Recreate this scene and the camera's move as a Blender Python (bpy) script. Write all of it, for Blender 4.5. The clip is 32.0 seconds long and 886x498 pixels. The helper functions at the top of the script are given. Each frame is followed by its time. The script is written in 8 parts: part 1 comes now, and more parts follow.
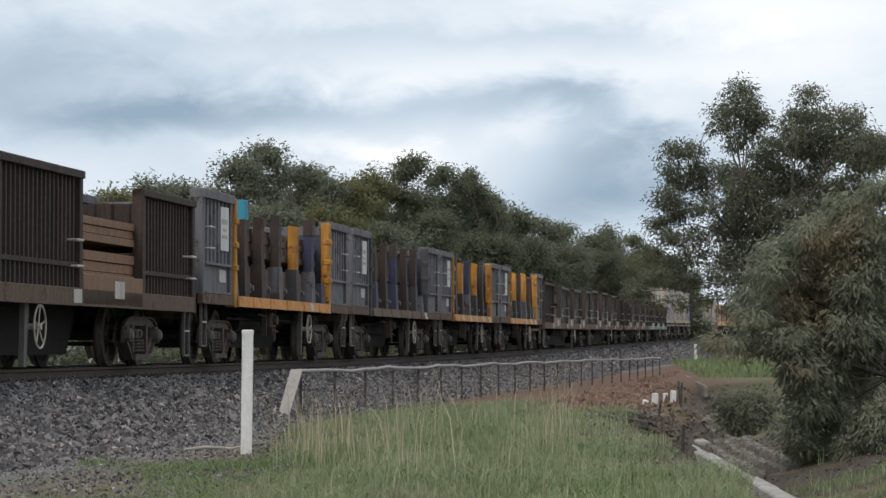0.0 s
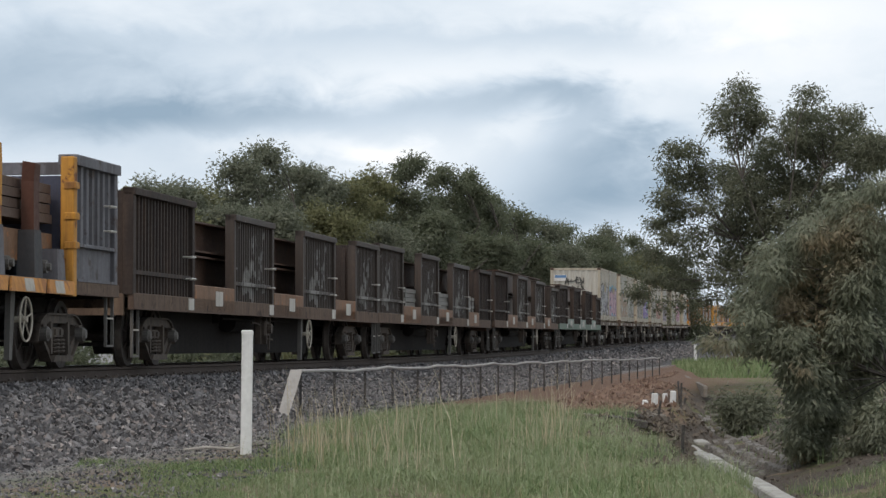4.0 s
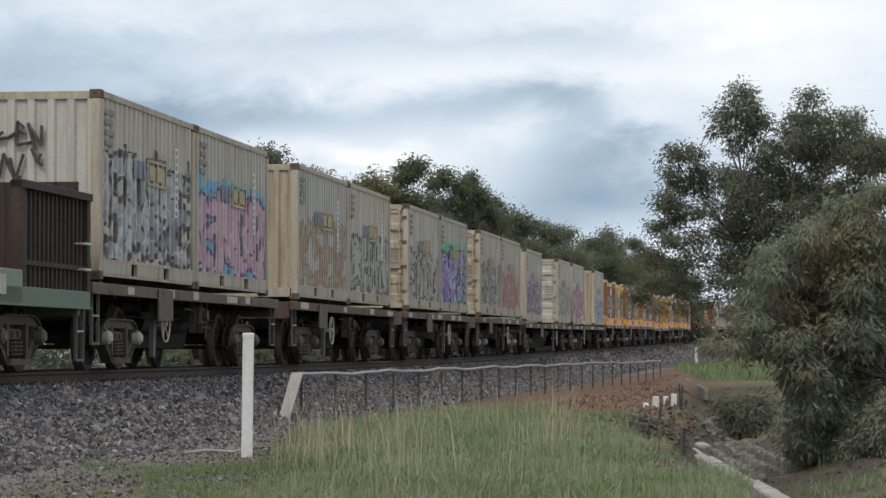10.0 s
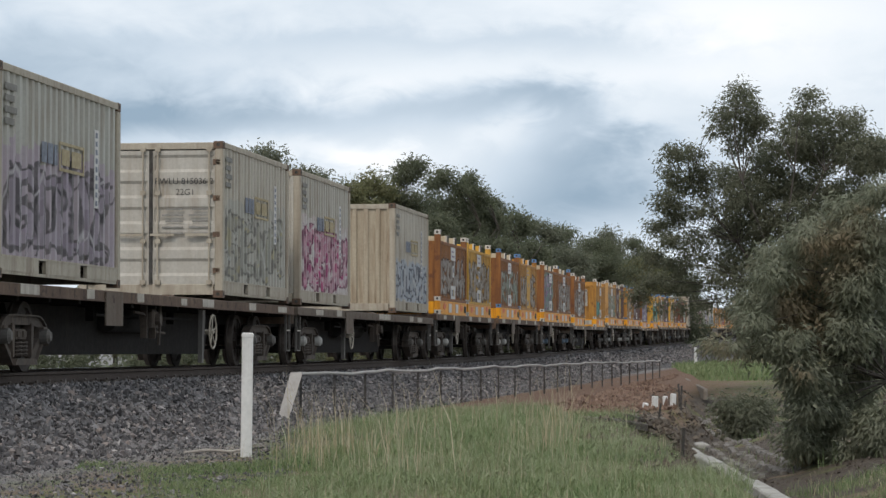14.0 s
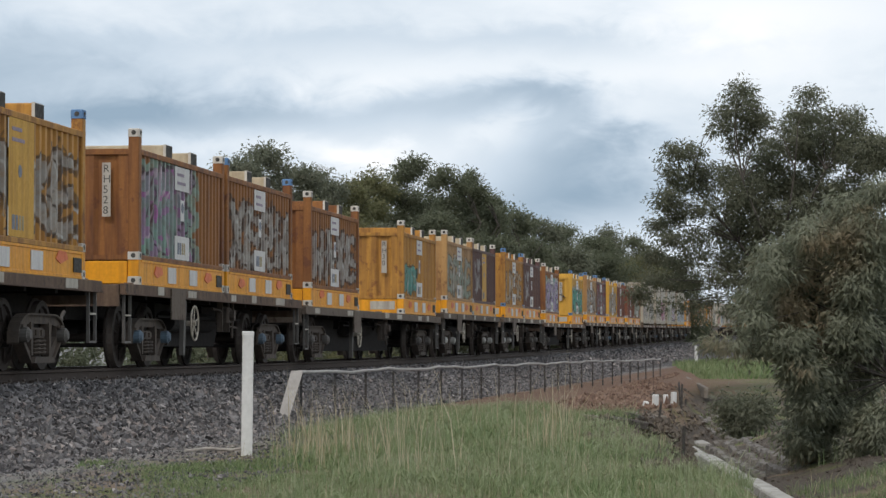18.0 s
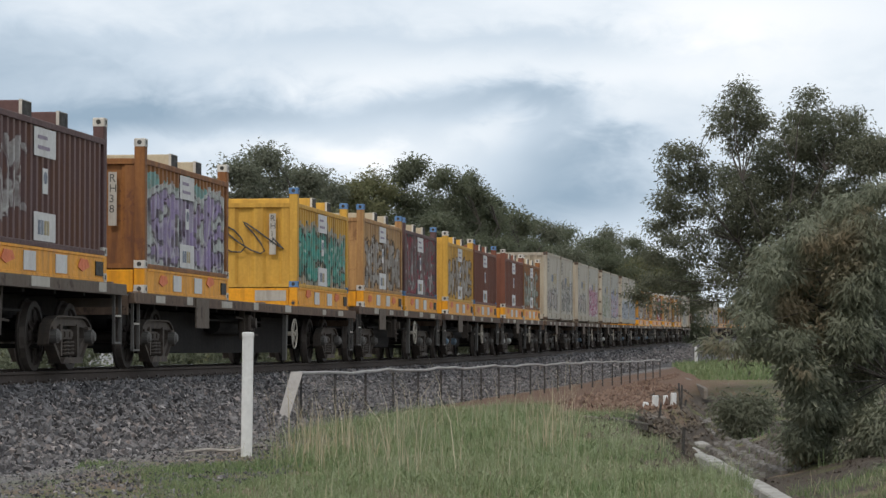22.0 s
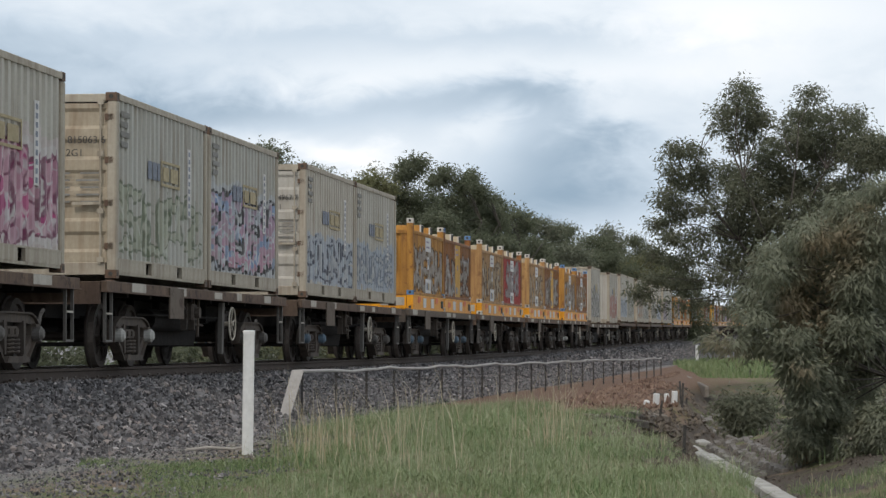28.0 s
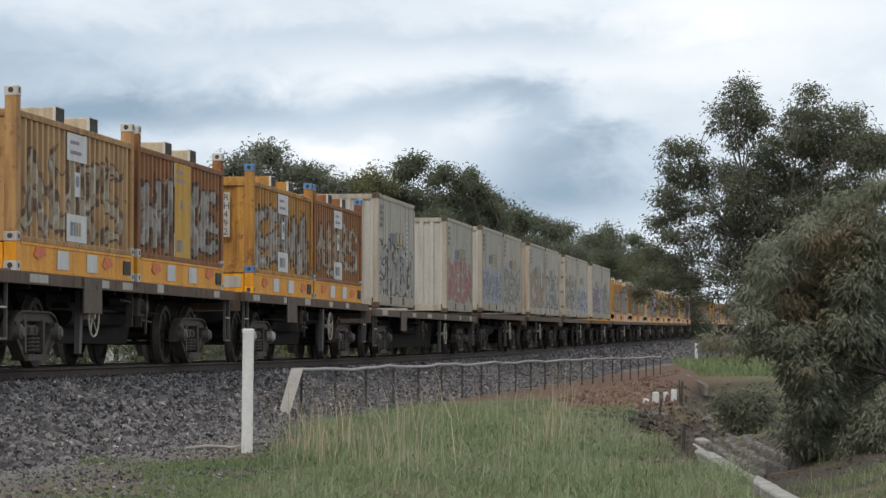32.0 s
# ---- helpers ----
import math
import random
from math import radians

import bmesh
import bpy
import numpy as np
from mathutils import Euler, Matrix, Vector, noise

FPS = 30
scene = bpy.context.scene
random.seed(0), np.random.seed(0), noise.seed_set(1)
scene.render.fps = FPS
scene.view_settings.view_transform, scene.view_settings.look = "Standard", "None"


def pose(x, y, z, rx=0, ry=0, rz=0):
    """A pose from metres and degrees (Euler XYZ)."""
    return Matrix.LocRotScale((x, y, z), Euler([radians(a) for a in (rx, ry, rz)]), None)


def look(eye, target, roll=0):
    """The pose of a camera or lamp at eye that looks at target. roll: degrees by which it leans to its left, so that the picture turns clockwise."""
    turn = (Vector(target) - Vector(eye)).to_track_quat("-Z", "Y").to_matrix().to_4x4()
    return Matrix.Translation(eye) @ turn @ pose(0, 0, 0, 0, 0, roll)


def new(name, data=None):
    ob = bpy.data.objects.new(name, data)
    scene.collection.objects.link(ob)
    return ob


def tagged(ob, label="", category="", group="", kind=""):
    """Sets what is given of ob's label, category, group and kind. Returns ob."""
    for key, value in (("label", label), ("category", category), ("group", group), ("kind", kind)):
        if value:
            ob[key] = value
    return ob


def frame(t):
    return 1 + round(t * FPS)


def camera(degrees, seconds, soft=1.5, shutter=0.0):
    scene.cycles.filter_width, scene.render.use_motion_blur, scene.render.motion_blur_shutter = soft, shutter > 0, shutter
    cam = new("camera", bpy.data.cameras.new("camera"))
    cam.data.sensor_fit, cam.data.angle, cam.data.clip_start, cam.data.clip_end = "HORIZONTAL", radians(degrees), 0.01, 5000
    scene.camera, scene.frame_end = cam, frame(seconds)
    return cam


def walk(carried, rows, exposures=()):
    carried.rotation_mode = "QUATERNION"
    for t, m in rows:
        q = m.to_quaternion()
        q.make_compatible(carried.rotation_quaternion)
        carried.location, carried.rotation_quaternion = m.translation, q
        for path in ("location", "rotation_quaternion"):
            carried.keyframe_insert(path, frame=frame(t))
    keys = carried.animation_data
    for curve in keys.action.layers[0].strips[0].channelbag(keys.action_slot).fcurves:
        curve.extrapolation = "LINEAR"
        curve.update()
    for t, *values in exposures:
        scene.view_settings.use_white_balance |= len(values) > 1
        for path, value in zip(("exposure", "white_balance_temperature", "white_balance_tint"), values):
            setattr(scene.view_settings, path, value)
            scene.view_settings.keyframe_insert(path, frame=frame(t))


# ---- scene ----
cam = camera(18.04, 32.0, soft=1.45)
EYE_Z = 0.292
# seconds, yaw to the left and tilt upward in degrees: a tripod in the wind
SWAY = [(0, -0.0048, 2.0013), (1, 0.0010, 2.0062), (2, -0.0029, 2.0094), (3, -0.0107, 2.0081),
        (5.5, -0.0062, 2.0112), (6, 0.0009, 2.0181), (7, 0.0048, 2.0386), (8, 0.0041, 2.0497), (9, 0.0055, 2.0615),
        (10, 0.0075, 2.0658), (11, -0.0042, 2.0671), (12, -0.0126, 2.0671), (13, -0.0113, 2.0683), (14.5, -0.0036, 2.0600),
        (16.5, 0.0016, 2.0417), (17.5, 0.0041, 2.0308), (19, 0.0029, 2.0321), (20, 0.0029, 2.0431), (21.5, -0.0004, 2.0490),
        (23, 0.0041, 2.0534), (24.5, 0.0092, 2.0565), (25.5, 0.0179, 2.0432), (27.5, 0.0211, 2.0227), (28.5, 0.0186, 2.0056),
        (29.5, 0.0054, 2.0094), (30.5, 0.0055, 1.9982), (32, 0.0080, 1.9781)]
walk(cam, [(t, pose(0, 0, EYE_Z, 90 + tilt, 0, yaw)) for t, yaw, tilt in SWAY])

# ---- light: an overcast day ----
SUN_EL, SUN_AZ = radians(48), radians(205)      # azimuth clockwise from +Y
world = bpy.data.worlds.new("overcast_sky")
scene.world = world
world.use_nodes = True
wt = world.node_tree
wt.nodes.clear()
w_out = wt.nodes.new("ShaderNodeOutputWorld")
w_bg = wt.nodes.new("ShaderNodeBackground")
w_sky = wt.nodes.new("ShaderNodeTexSky")
w_sky.sky_type, w_sky.sun_disc = "NISHITA", False
w_sky.sun_elevation, w_sky.sun_rotation = SUN_EL, SUN_AZ
w_sky.air_density, w_sky.dust_density = 1.0, 4.0
w_noise = wt.nodes.new("ShaderNodeTexNoise")
w_noise.inputs["Scale"].default_value, w_noise.inputs["Detail"].default_value = 2.2, 6
w_ramp = wt.nodes.new("ShaderNodeValToRGB")
w_ramp.color_ramp.elements[0].position, w_ramp.color_ramp.elements[0].color = 0.3, (5.2, 5.9, 6.6, 1)
w_ramp.color_ramp.elements[1].position, w_ramp.color_ramp.elements[1].color = 0.7, (9.5, 9.9, 10.2, 1)
w_mix = wt.nodes.new("ShaderNodeMix")
w_mix.data_type = "RGBA"
w_mix.inputs[0].default_value = 0.85
wt.links.new(w_noise.outputs["Fac"], w_ramp.inputs[0])
wt.links.new(w_sky.outputs[0], w_mix.inputs[6])
wt.links.new(w_ramp.outputs[0], w_mix.inputs[7])
wt.links.new(w_mix.outputs[2], w_bg.inputs["Color"])
w_bg.inputs["Strength"].default_value = 0.1
wt.links.new(w_bg.outputs[0], w_out.inputs[0])

sun = new("sun", bpy.data.lights.new("sun", "SUN"))
sun.data.energy, sun.data.angle, sun.data.color = 1.1, radians(14), (1.0, 0.92, 0.83)
sun.matrix_world = look((0, 0, 0), (-math.sin(SUN_AZ) * math.cos(SUN_EL), -math.cos(SUN_AZ) * math.cos(SUN_EL), -math.sin(SUN_EL)))
scene.view_settings.exposure = 0.16


# ---- material helpers ----
class Nodes:
    """Short names for building a node material."""

    def __init__(self, name, rough=0.7, metal=0.0):
        self.mat = bpy.data.materials.new(name)
        self.mat.use_nodes = True
        self.tree = self.mat.node_tree
        self.bsdf = self.tree.nodes["Principled BSDF"]
        self.bsdf.inputs["Roughness"].default_value = rough
        self.bsdf.inputs["Metallic"].default_value = metal
        self.bsdf.inputs["Specular IOR Level"].default_value = 0.3
        self.coord = self.tree.nodes.new("ShaderNodeTexCoord").outputs["Object"]

    def put(self, socket, value):
        if isinstance(value, bpy.types.NodeSocket):
            self.tree.links.new(value, socket)
        elif isinstance(value, (tuple, list)):
            socket.default_value = (*value, 1)[:4] if socket.type == "RGBA" else value
        else:
            socket.default_value = value

    def math(self, op, a, b=0.0):
        n = self.tree.nodes.new("ShaderNodeMath")
        n.operation = op
        self.put(n.inputs[0], a), self.put(n.inputs[1], b)
        return n.outputs[0]

    def mix(self, fac, a, b, blend="MIX"):
        n = self.tree.nodes.new("ShaderNodeMix")
        n.data_type, n.blend_type = "RGBA", blend
        self.put(n.inputs[0], fac), self.put(n.inputs[6], a), self.put(n.inputs[7], b)
        return n.outputs[2]

    def scaled(self, vec, sx, sy, sz, move=(0, 0, 0)):
        n = self.tree.nodes.new("ShaderNodeMapping")
        self.put(n.inputs[0], vec)
        n.inputs["Scale"].default_value = (sx, sy, sz)
        self.put(n.inputs["Location"], move)
        return n.outputs[0]

    def noise(self, vec, scale, detail=4, rough=0.55, distort=0.0):
        n = self.tree.nodes.new("ShaderNodeTexNoise")
        self.put(n.inputs["Vector"], vec)
        n.inputs["Scale"].default_value, n.inputs["Detail"].default_value = scale, detail
        n.inputs["Roughness"].default_value, n.inputs["Distortion"].default_value = rough, distort
        return n.outputs["Fac"]

    def ramp(self, fac, stops, constant=False):
        n = self.tree.nodes.new("ShaderNodeValToRGB")
        r = n.color_ramp
        if constant:
            r.interpolation = "CONSTANT"
        while len(r.elements) < len(stops):
            r.elements.new(0.5)
        for e, (p, c) in zip(r.elements, stops):
            e.position = p
            e.color = (*c, 1) if isinstance(c, (tuple, list)) else (c, c, c, 1)
        self.put(n.inputs[0], fac)
        return n.outputs[0]

    def xyz(self, vec=None):
        n = self.tree.nodes.new("ShaderNodeSeparateXYZ")
        self.put(n.inputs[0], vec or self.coord)
        return n.outputs

    def per_thing(self):
        return self.tree.nodes.new("ShaderNodeObjectInfo").outputs["Random"]

    def moved(self, amount=50):
        """Object coordinates, shifted by a different amount for each object."""
        n = self.tree.nodes.new("ShaderNodeVectorMath")
        n.operation = "ADD"
        c = self.tree.nodes.new("ShaderNodeCombineXYZ")
        s = self.math("MULTIPLY", self.per_thing(), amount)
        for k in range(3):
            self.put(c.inputs[k], s)
        self.put(n.inputs[0], self.coord), self.put(n.inputs[1], c.outputs[0])
        return n.outputs[0]

    def bump(self, height, strength=0.3, dist=0.01):
        n = self.tree.nodes.new("ShaderNodeBump")
        n.inputs["Strength"].default_value, n.inputs["Distance"].default_value = strength, dist
        self.put(n.inputs["Height"], height)
        self.put(self.bsdf.inputs["Normal"], n.outputs[0])

    def done(self, colour):
        self.put(self.bsdf.inputs["Base Color"], colour)
        return self.mat


def mixed(a, b, f):
    return tuple(x + (y - x) * f for x, y in zip(a, b))


def worn(name, col, dirt=(0.12, 0.085, 0.06), amount=0.5, rough=0.65, metal=0.0, grain=18, streak=True, spots=None, runs_at=(0.42, 0.68)):
    """Painted or bare metal, stained in streaks and speckled."""
    n = Nodes(name, rough, metal)
    v = n.moved()
    big = n.noise(v, 0.9, 5, 0.6)
    fine = n.noise(v, grain, 5, 0.6)
    runs = n.noise(n.scaled(v, 7, 7, 0.7), 1.0, 4, 0.6) if streak else n.noise(v, 4, 4)
    f = n.math("MULTIPLY", n.ramp(runs, [(runs_at[0], 0.0), (runs_at[1], 1.0)]), n.ramp(big, [(0.3, 0.25), (0.7, 1.0)]))
    c = n.mix(n.math("MULTIPLY", f, amount), col, dirt)
    c = n.mix(n.ramp(fine, [(0.35, 0.0), (0.75, 0.35)]), c, mixed(col, (0, 0, 0), 0.45))
    if spots:
        c = n.mix(n.ramp(n.noise(v, 3.2, 7, 0.7), [(0.56, 0.0), (0.62, 0.85)]), c, spots)
    n.put(n.bsdf.inputs["Roughness"], n.ramp(fine, [(0.2, rough - 0.12), (0.8, min(1, rough + 0.15))]))
    n.bump(fine, 0.25, 0.004)
    return n.done(c)


def plain(name, col, rough=0.8, scale=12, vary=0.35, bump=0.3, metal=0.0):
    n = Nodes(name, rough, metal)
    v = n.moved()
    a, b = n.noise(v, scale, 6, 0.65), n.noise(v, scale * 0.12, 3)
    c = n.mix(n.ramp(a, [(0.3, 0.0), (0.7, 1.0)]), mixed(col, (0, 0, 0), vary), mixed(col, (1, 1, 1), vary * 0.25))
    c = n.mix(n.ramp(b, [(0.35, 0.0), (0.7, 0.5)]), c, mixed(col, (0.1, 0.08, 0.05), 0.5))
    n.bump(a, bump, 0.01)
    return n.done(c)


def sprayed(name, col, dirt, box, colours, line=(0.03, 0.03, 0.035), amount=0.5, cell=2.2, cover=1.0, edge=0.12, slant=0.35, seed=0.0):
    """A dirty painted steel side with lettering sprayed over a part of it: box = x0, x1, z0, z1 in metres."""
    n = Nodes(name, 0.6)
    x, y, z = n.xyz()
    v = n.coord
    wob = n.noise(n.scaled(v, 1, 0.1, 1, (seed, seed, 0)), 3.0, 3, 0.6)
    w = n.math("MULTIPLY", n.math("SUBTRACT", wob, 0.5), edge * 6)
    xs, zs = n.math("ADD", x, w), n.math("ADD", z, w)

    def step(a, b):
        return n.math("GREATER_THAN", a, b)

    m = n.math("MULTIPLY", n.math("MULTIPLY", step(xs, box[0]), step(box[1], xs)), n.math("MULTIPLY", step(zs, box[2]), step(box[3], zs)))
    warp = n.tree.nodes.new("ShaderNodeVectorMath")
    warp.operation = "ADD"
    wn = n.tree.nodes.new("ShaderNodeTexNoise")
    n.put(wn.inputs["Vector"], n.scaled(v, 1, 0.05, 1, (seed, 0, seed)))
    wn.inputs["Scale"].default_value, wn.inputs["Detail"].default_value = 2.6, 3
    amp = n.tree.nodes.new("ShaderNodeVectorMath")
    amp.operation = "SCALE"
    amp.inputs["Scale"].default_value = 0.55
    n.put(amp.inputs[0], wn.outputs["Color"])
    n.put(warp.inputs[0], n.scaled(v, 0.62 * cell, 0.02, 0.5 * cell * (0.6 + slant), (seed * 3, 0, seed))), n.put(warp.inputs[1], amp.outputs[0])
    cells = n.tree.nodes.new("ShaderNodeTexVoronoi")
    rims = n.tree.nodes.new("ShaderNodeTexVoronoi")
    rims.feature = "DISTANCE_TO_EDGE"
    for o in (cells, rims):
        n.put(o.inputs["Vector"], warp.outputs[0])
        o.inputs["Scale"].default_value = 1.0
    pick = n.xyz(cells.outputs["Color"])[0]
    k = len(colours)
    letters = n.ramp(pick, [(i / k, c) for i, c in enumerate(colours)], True)
    wave = n.tree.nodes.new("ShaderNodeTexWave")
    wave.wave_type, wave.bands_direction = "BANDS", "X"
    n.put(wave.inputs["Vector"], warp.outputs[0])
    wave.inputs["Scale"].default_value, wave.inputs["Distortion"].default_value = 0.9, 5.0
    letters = n.mix(n.ramp(wave.outputs["Fac"], [(0.0, 0.75), (0.13, 0.0)]), letters, mixed(colours[-1], (0.6, 0.6, 0.58), 0.5))
    letters = n.mix(n.ramp(rims.outputs["Distance"], [(0.03, 1.0), (0.1, 0.0)]), letters, line)
    base_runs = n.noise(n.scaled(n.moved(), 7, 7, 0.6), 1.0, 4, 0.6)
    big = n.noise(n.moved(), 0.8, 5, 0.6)
    f = n.math("MULTIPLY", n.ramp(base_runs, [(0.42, 0.0), (0.68, 1.0)]), n.ramp(big, [(0.3, 0.2), (0.7, 1.0)]))
    c = n.mix(n.math("MULTIPLY", f, amount), col, dirt)
    faded = n.ramp(n.noise(v, 5, 5, 0.65), [(0.25, cover * 0.55), (0.6, cover)])
    c = n.mix(n.math("MULTIPLY", m, faded), c, letters)
    fine = n.noise(n.moved(), 20, 5, 0.6)
    c = n.mix(n.ramp(fine, [(0.4, 0.0), (0.8, 0.3)]), c, mixed(col, (0, 0, 0), 0.5))
    n.bump(fine, 0.2, 0.004)
    return n.done(c)


# simple letter shapes on a three by three grid, rows from the top
GLYPH = {"S": ["210345876"], "M": ["60428"], "K": ["06", "238"], "E": ["2068", "35"], "A": ["618", "35"], "R": ["602538"], "U": ["0682"], "N": ["6082"], "O": ["02860"], "T": ["02", "17"], "Y": ["042", "47"],
         "Z": ["0268"], "V": ["072"], "H": ["06", "28", "35"], "W": ["06482"], "X": ["08", "26"], "L": ["068"], "B": ["602535", "586"], "G": ["206854"], "C": ["2068"], "I": ["17"], "F": ["206", "35"], "P": ["60253"], "D": ["01586", "06"]}


SPREAD = 0.42


def letter_strokes(letters, box, seed):
    """Line segments of bulging, leaning letters that fill the box."""
    q = random.Random(seed)
    x0, x1, z0, z1 = box
    step = (x1 - x0) / len(letters)
    out = []
    for i, ch in enumerate(letters):
        hi, lo, wd, lean = q.uniform(-0.1, 0.06), q.uniform(-0.05, 0.1), q.uniform(0.78, 1.0), q.uniform(-0.12, 0.2)
        spot = {}
        for line in GLYPH[ch]:
            pts = []
            for d in line:
                if d not in spot:
                    c, r = int(d) % 3 / 2, 1 - int(d) // 3 / 2
                    zz = z0 + 0.15 + lo + (z1 - z0 - 0.3 + hi - lo) * r
                    spot[d] = (x0 + step * (i + 0.14 + 0.72 * wd * c) + lean * (r - 0.5) * 0.6 + q.uniform(-0.06, 0.06), zz + q.uniform(-0.06, 0.06))
                pts.append(spot[d])
            out += list(zip(pts, pts[1:]))
    return out


def pieced(name, col, dirt, box, letters, fills, line, seed=0, r=0.13, edge=0.05, halo=None, ground=None, amount=0.55, cover=0.95, glint=None, fade=0.72):
    """A dirty ribbed steel side with outlined letters sprayed across it."""
    n = Nodes(name, 0.6)
    letters, r, edge = letters[:4], r * 0.75, edge * 0.9

    def vec(op, a, b=None, out=0, scale=None):
        m = n.tree.nodes.new("ShaderNodeVectorMath")
        m.operation = op
        n.put(m.inputs[0], a)
        if b is not None:
            n.put(m.inputs[1], b)
        if scale is not None:
            n.put(m.inputs["Scale"], scale)
        return m.outputs[out]

    x, y, z = n.xyz()
    flat = n.scaled(n.coord, 1, 0.02, 1, (seed * 1.7, 0, seed * 0.9))
    wa, wb = n.noise(flat, 1.9, 3, 0.55), n.noise(n.scaled(flat, 1, 1, 1, (7, 3, 5)), 2.3, 3, 0.55)
    comb = n.tree.nodes.new("ShaderNodeCombineXYZ")
    rag = n.noise(n.scaled(flat, 1, 1, 0.35, (2, 9, 4)), 6.5, 2, 0.5)
    wide = n.math("ADD", n.math("MULTIPLY", n.math("SUBTRACT", wa, 0.5), 0.75), n.math("MULTIPLY", n.math("SUBTRACT", rag, 0.5), 0.14))
    n.put(comb.inputs[0], n.math("MULTIPLY", n.math("ADD", x, wide), SPREAD))
    n.put(comb.inputs[2], n.math("ADD", z, n.math("MULTIPLY", n.math("SUBTRACT", wb, 0.5), 0.55)))
    p = comb.outputs[0]
    d = None
    for (ax, az), (bx, bz) in letter_strokes(letters, box, seed):
        ax, bx = ax * SPREAD, bx * SPREAD          # strokes are broader than they are high
        ex, ez = bx - ax, bz - az
        k = ex * ex + ez * ez
        pa = vec("SUBTRACT", p, (ax, 0, az))
        h = n.math("MULTIPLY", vec("DOT_PRODUCT", pa, (ex / k, 0, ez / k), 1), 1.0)
        h.node.use_clamp = True
        q = vec("DISTANCE", pa, vec("SCALE", (ex, 0, ez), None, 0, h), 1)
        d = q if d is None else n.math("MINIMUM", d, q)
    runs = n.noise(n.scaled(n.moved(), 7, 7, 0.6), 1.0, 4, 0.6)
    big = n.noise(n.moved(), 0.8, 5, 0.6)
    stain = n.math("MULTIPLY", n.ramp(runs, [(0.38, 0.0), (0.64, 1.0)]), n.ramp(big, [(0.3, 0.2), (0.7, 1.0)]))
    c = n.mix(n.math("MULTIPLY", stain, amount), col, dirt)
    worn_off = n.ramp(n.noise(n.coord, 4, 6, 0.7), [(0.3, cover * fade), (0.55, cover)])

    def below(limit):
        return n.ramp(n.math("SUBTRACT", d, limit - 0.5), [(0.492, 1.0), (0.508, 0.0)])

    def lay(mask, under, over):
        return n.mix(n.math("MULTIPLY", mask, worn_off), under, over)

    if ground:
        zs = n.math("ADD", z, n.math("MULTIPLY", n.math("SUBTRACT", wa, 0.5), 1.0))
        m = n.math("LESS_THAN", zs, box[3] + 0.15)
        c = lay(m, c, ground)
    if halo:
        c = lay(below(r + edge + 0.12), c, halo)
    bands = n.noise(n.scaled(flat, 1, 1, 1.6), 1.5, 2, 0.5)
    fill = n.ramp(bands, [(i / len(fills) * 0.5 + 0.25 if i else 0.0, f) for i, f in enumerate(fills)], True)
    fill = n.mix(n.ramp(n.math("MULTIPLY", z, 0.5), [(0.1, 0.0), (0.9, 0.45)]), fill, fills[0])
    if glint:
        g2 = n.noise(n.scaled(flat, 1, 1, 0.8, (3, 1, 2)), 3.2, 1, 0.4)
        fill = n.mix(n.ramp(g2, [(0.47, 0.0), (0.485, 1.0), (0.515, 1.0), (0.53, 0.0)]), fill, glint)
    c = lay(below(r + edge), c, line)
    # thin spiky strokes, dark and pale, run through and beside the letters
    shades = n.noise(n.scaled(flat, 1, 1, 0.45, (1, 4, 8)), 3.4, 2, 0.5)
    fill = n.mix(n.ramp(shades, [(0.47, 0.0), (0.6, 0.4)]), fill, mixed(fills[-1], line, 0.4))
    c = lay(below(r), c, fill)
    for move, lean, ink, reach in (((5, 2, 1), 0.55, line, 0.1), ((8, 6, 3), 0.4, mixed(fills[0], (0.62, 0.61, 0.58), 0.6), 0.0)):
        curve = n.noise(n.scaled(flat, 1, 1, lean, move), 1.9, 1, 0.5)
        stroke = n.ramp(n.math("ABSOLUTE", n.math("SUBTRACT", curve, 0.5)), [(0.006, 1.0), (0.016, 0.0)])
        c = lay(n.math("MULTIPLY", stroke, below(r + edge + reach)), c, ink)
    c = n.mix(n.math("MULTIPLY", n.ramp(runs, [(0.5, 0.0), (0.75, 1.0)]), amount * 0.45), c, dirt)
    fine = n.noise(n.moved(), 20, 5, 0.6)
    c = n.mix(n.ramp(fine, [(0.4, 0.0), (0.8, 0.3)]), c, mixed(col, (0, 0, 0), 0.5))
    n.bump(fine, 0.2, 0.004)
    return n.done(c)


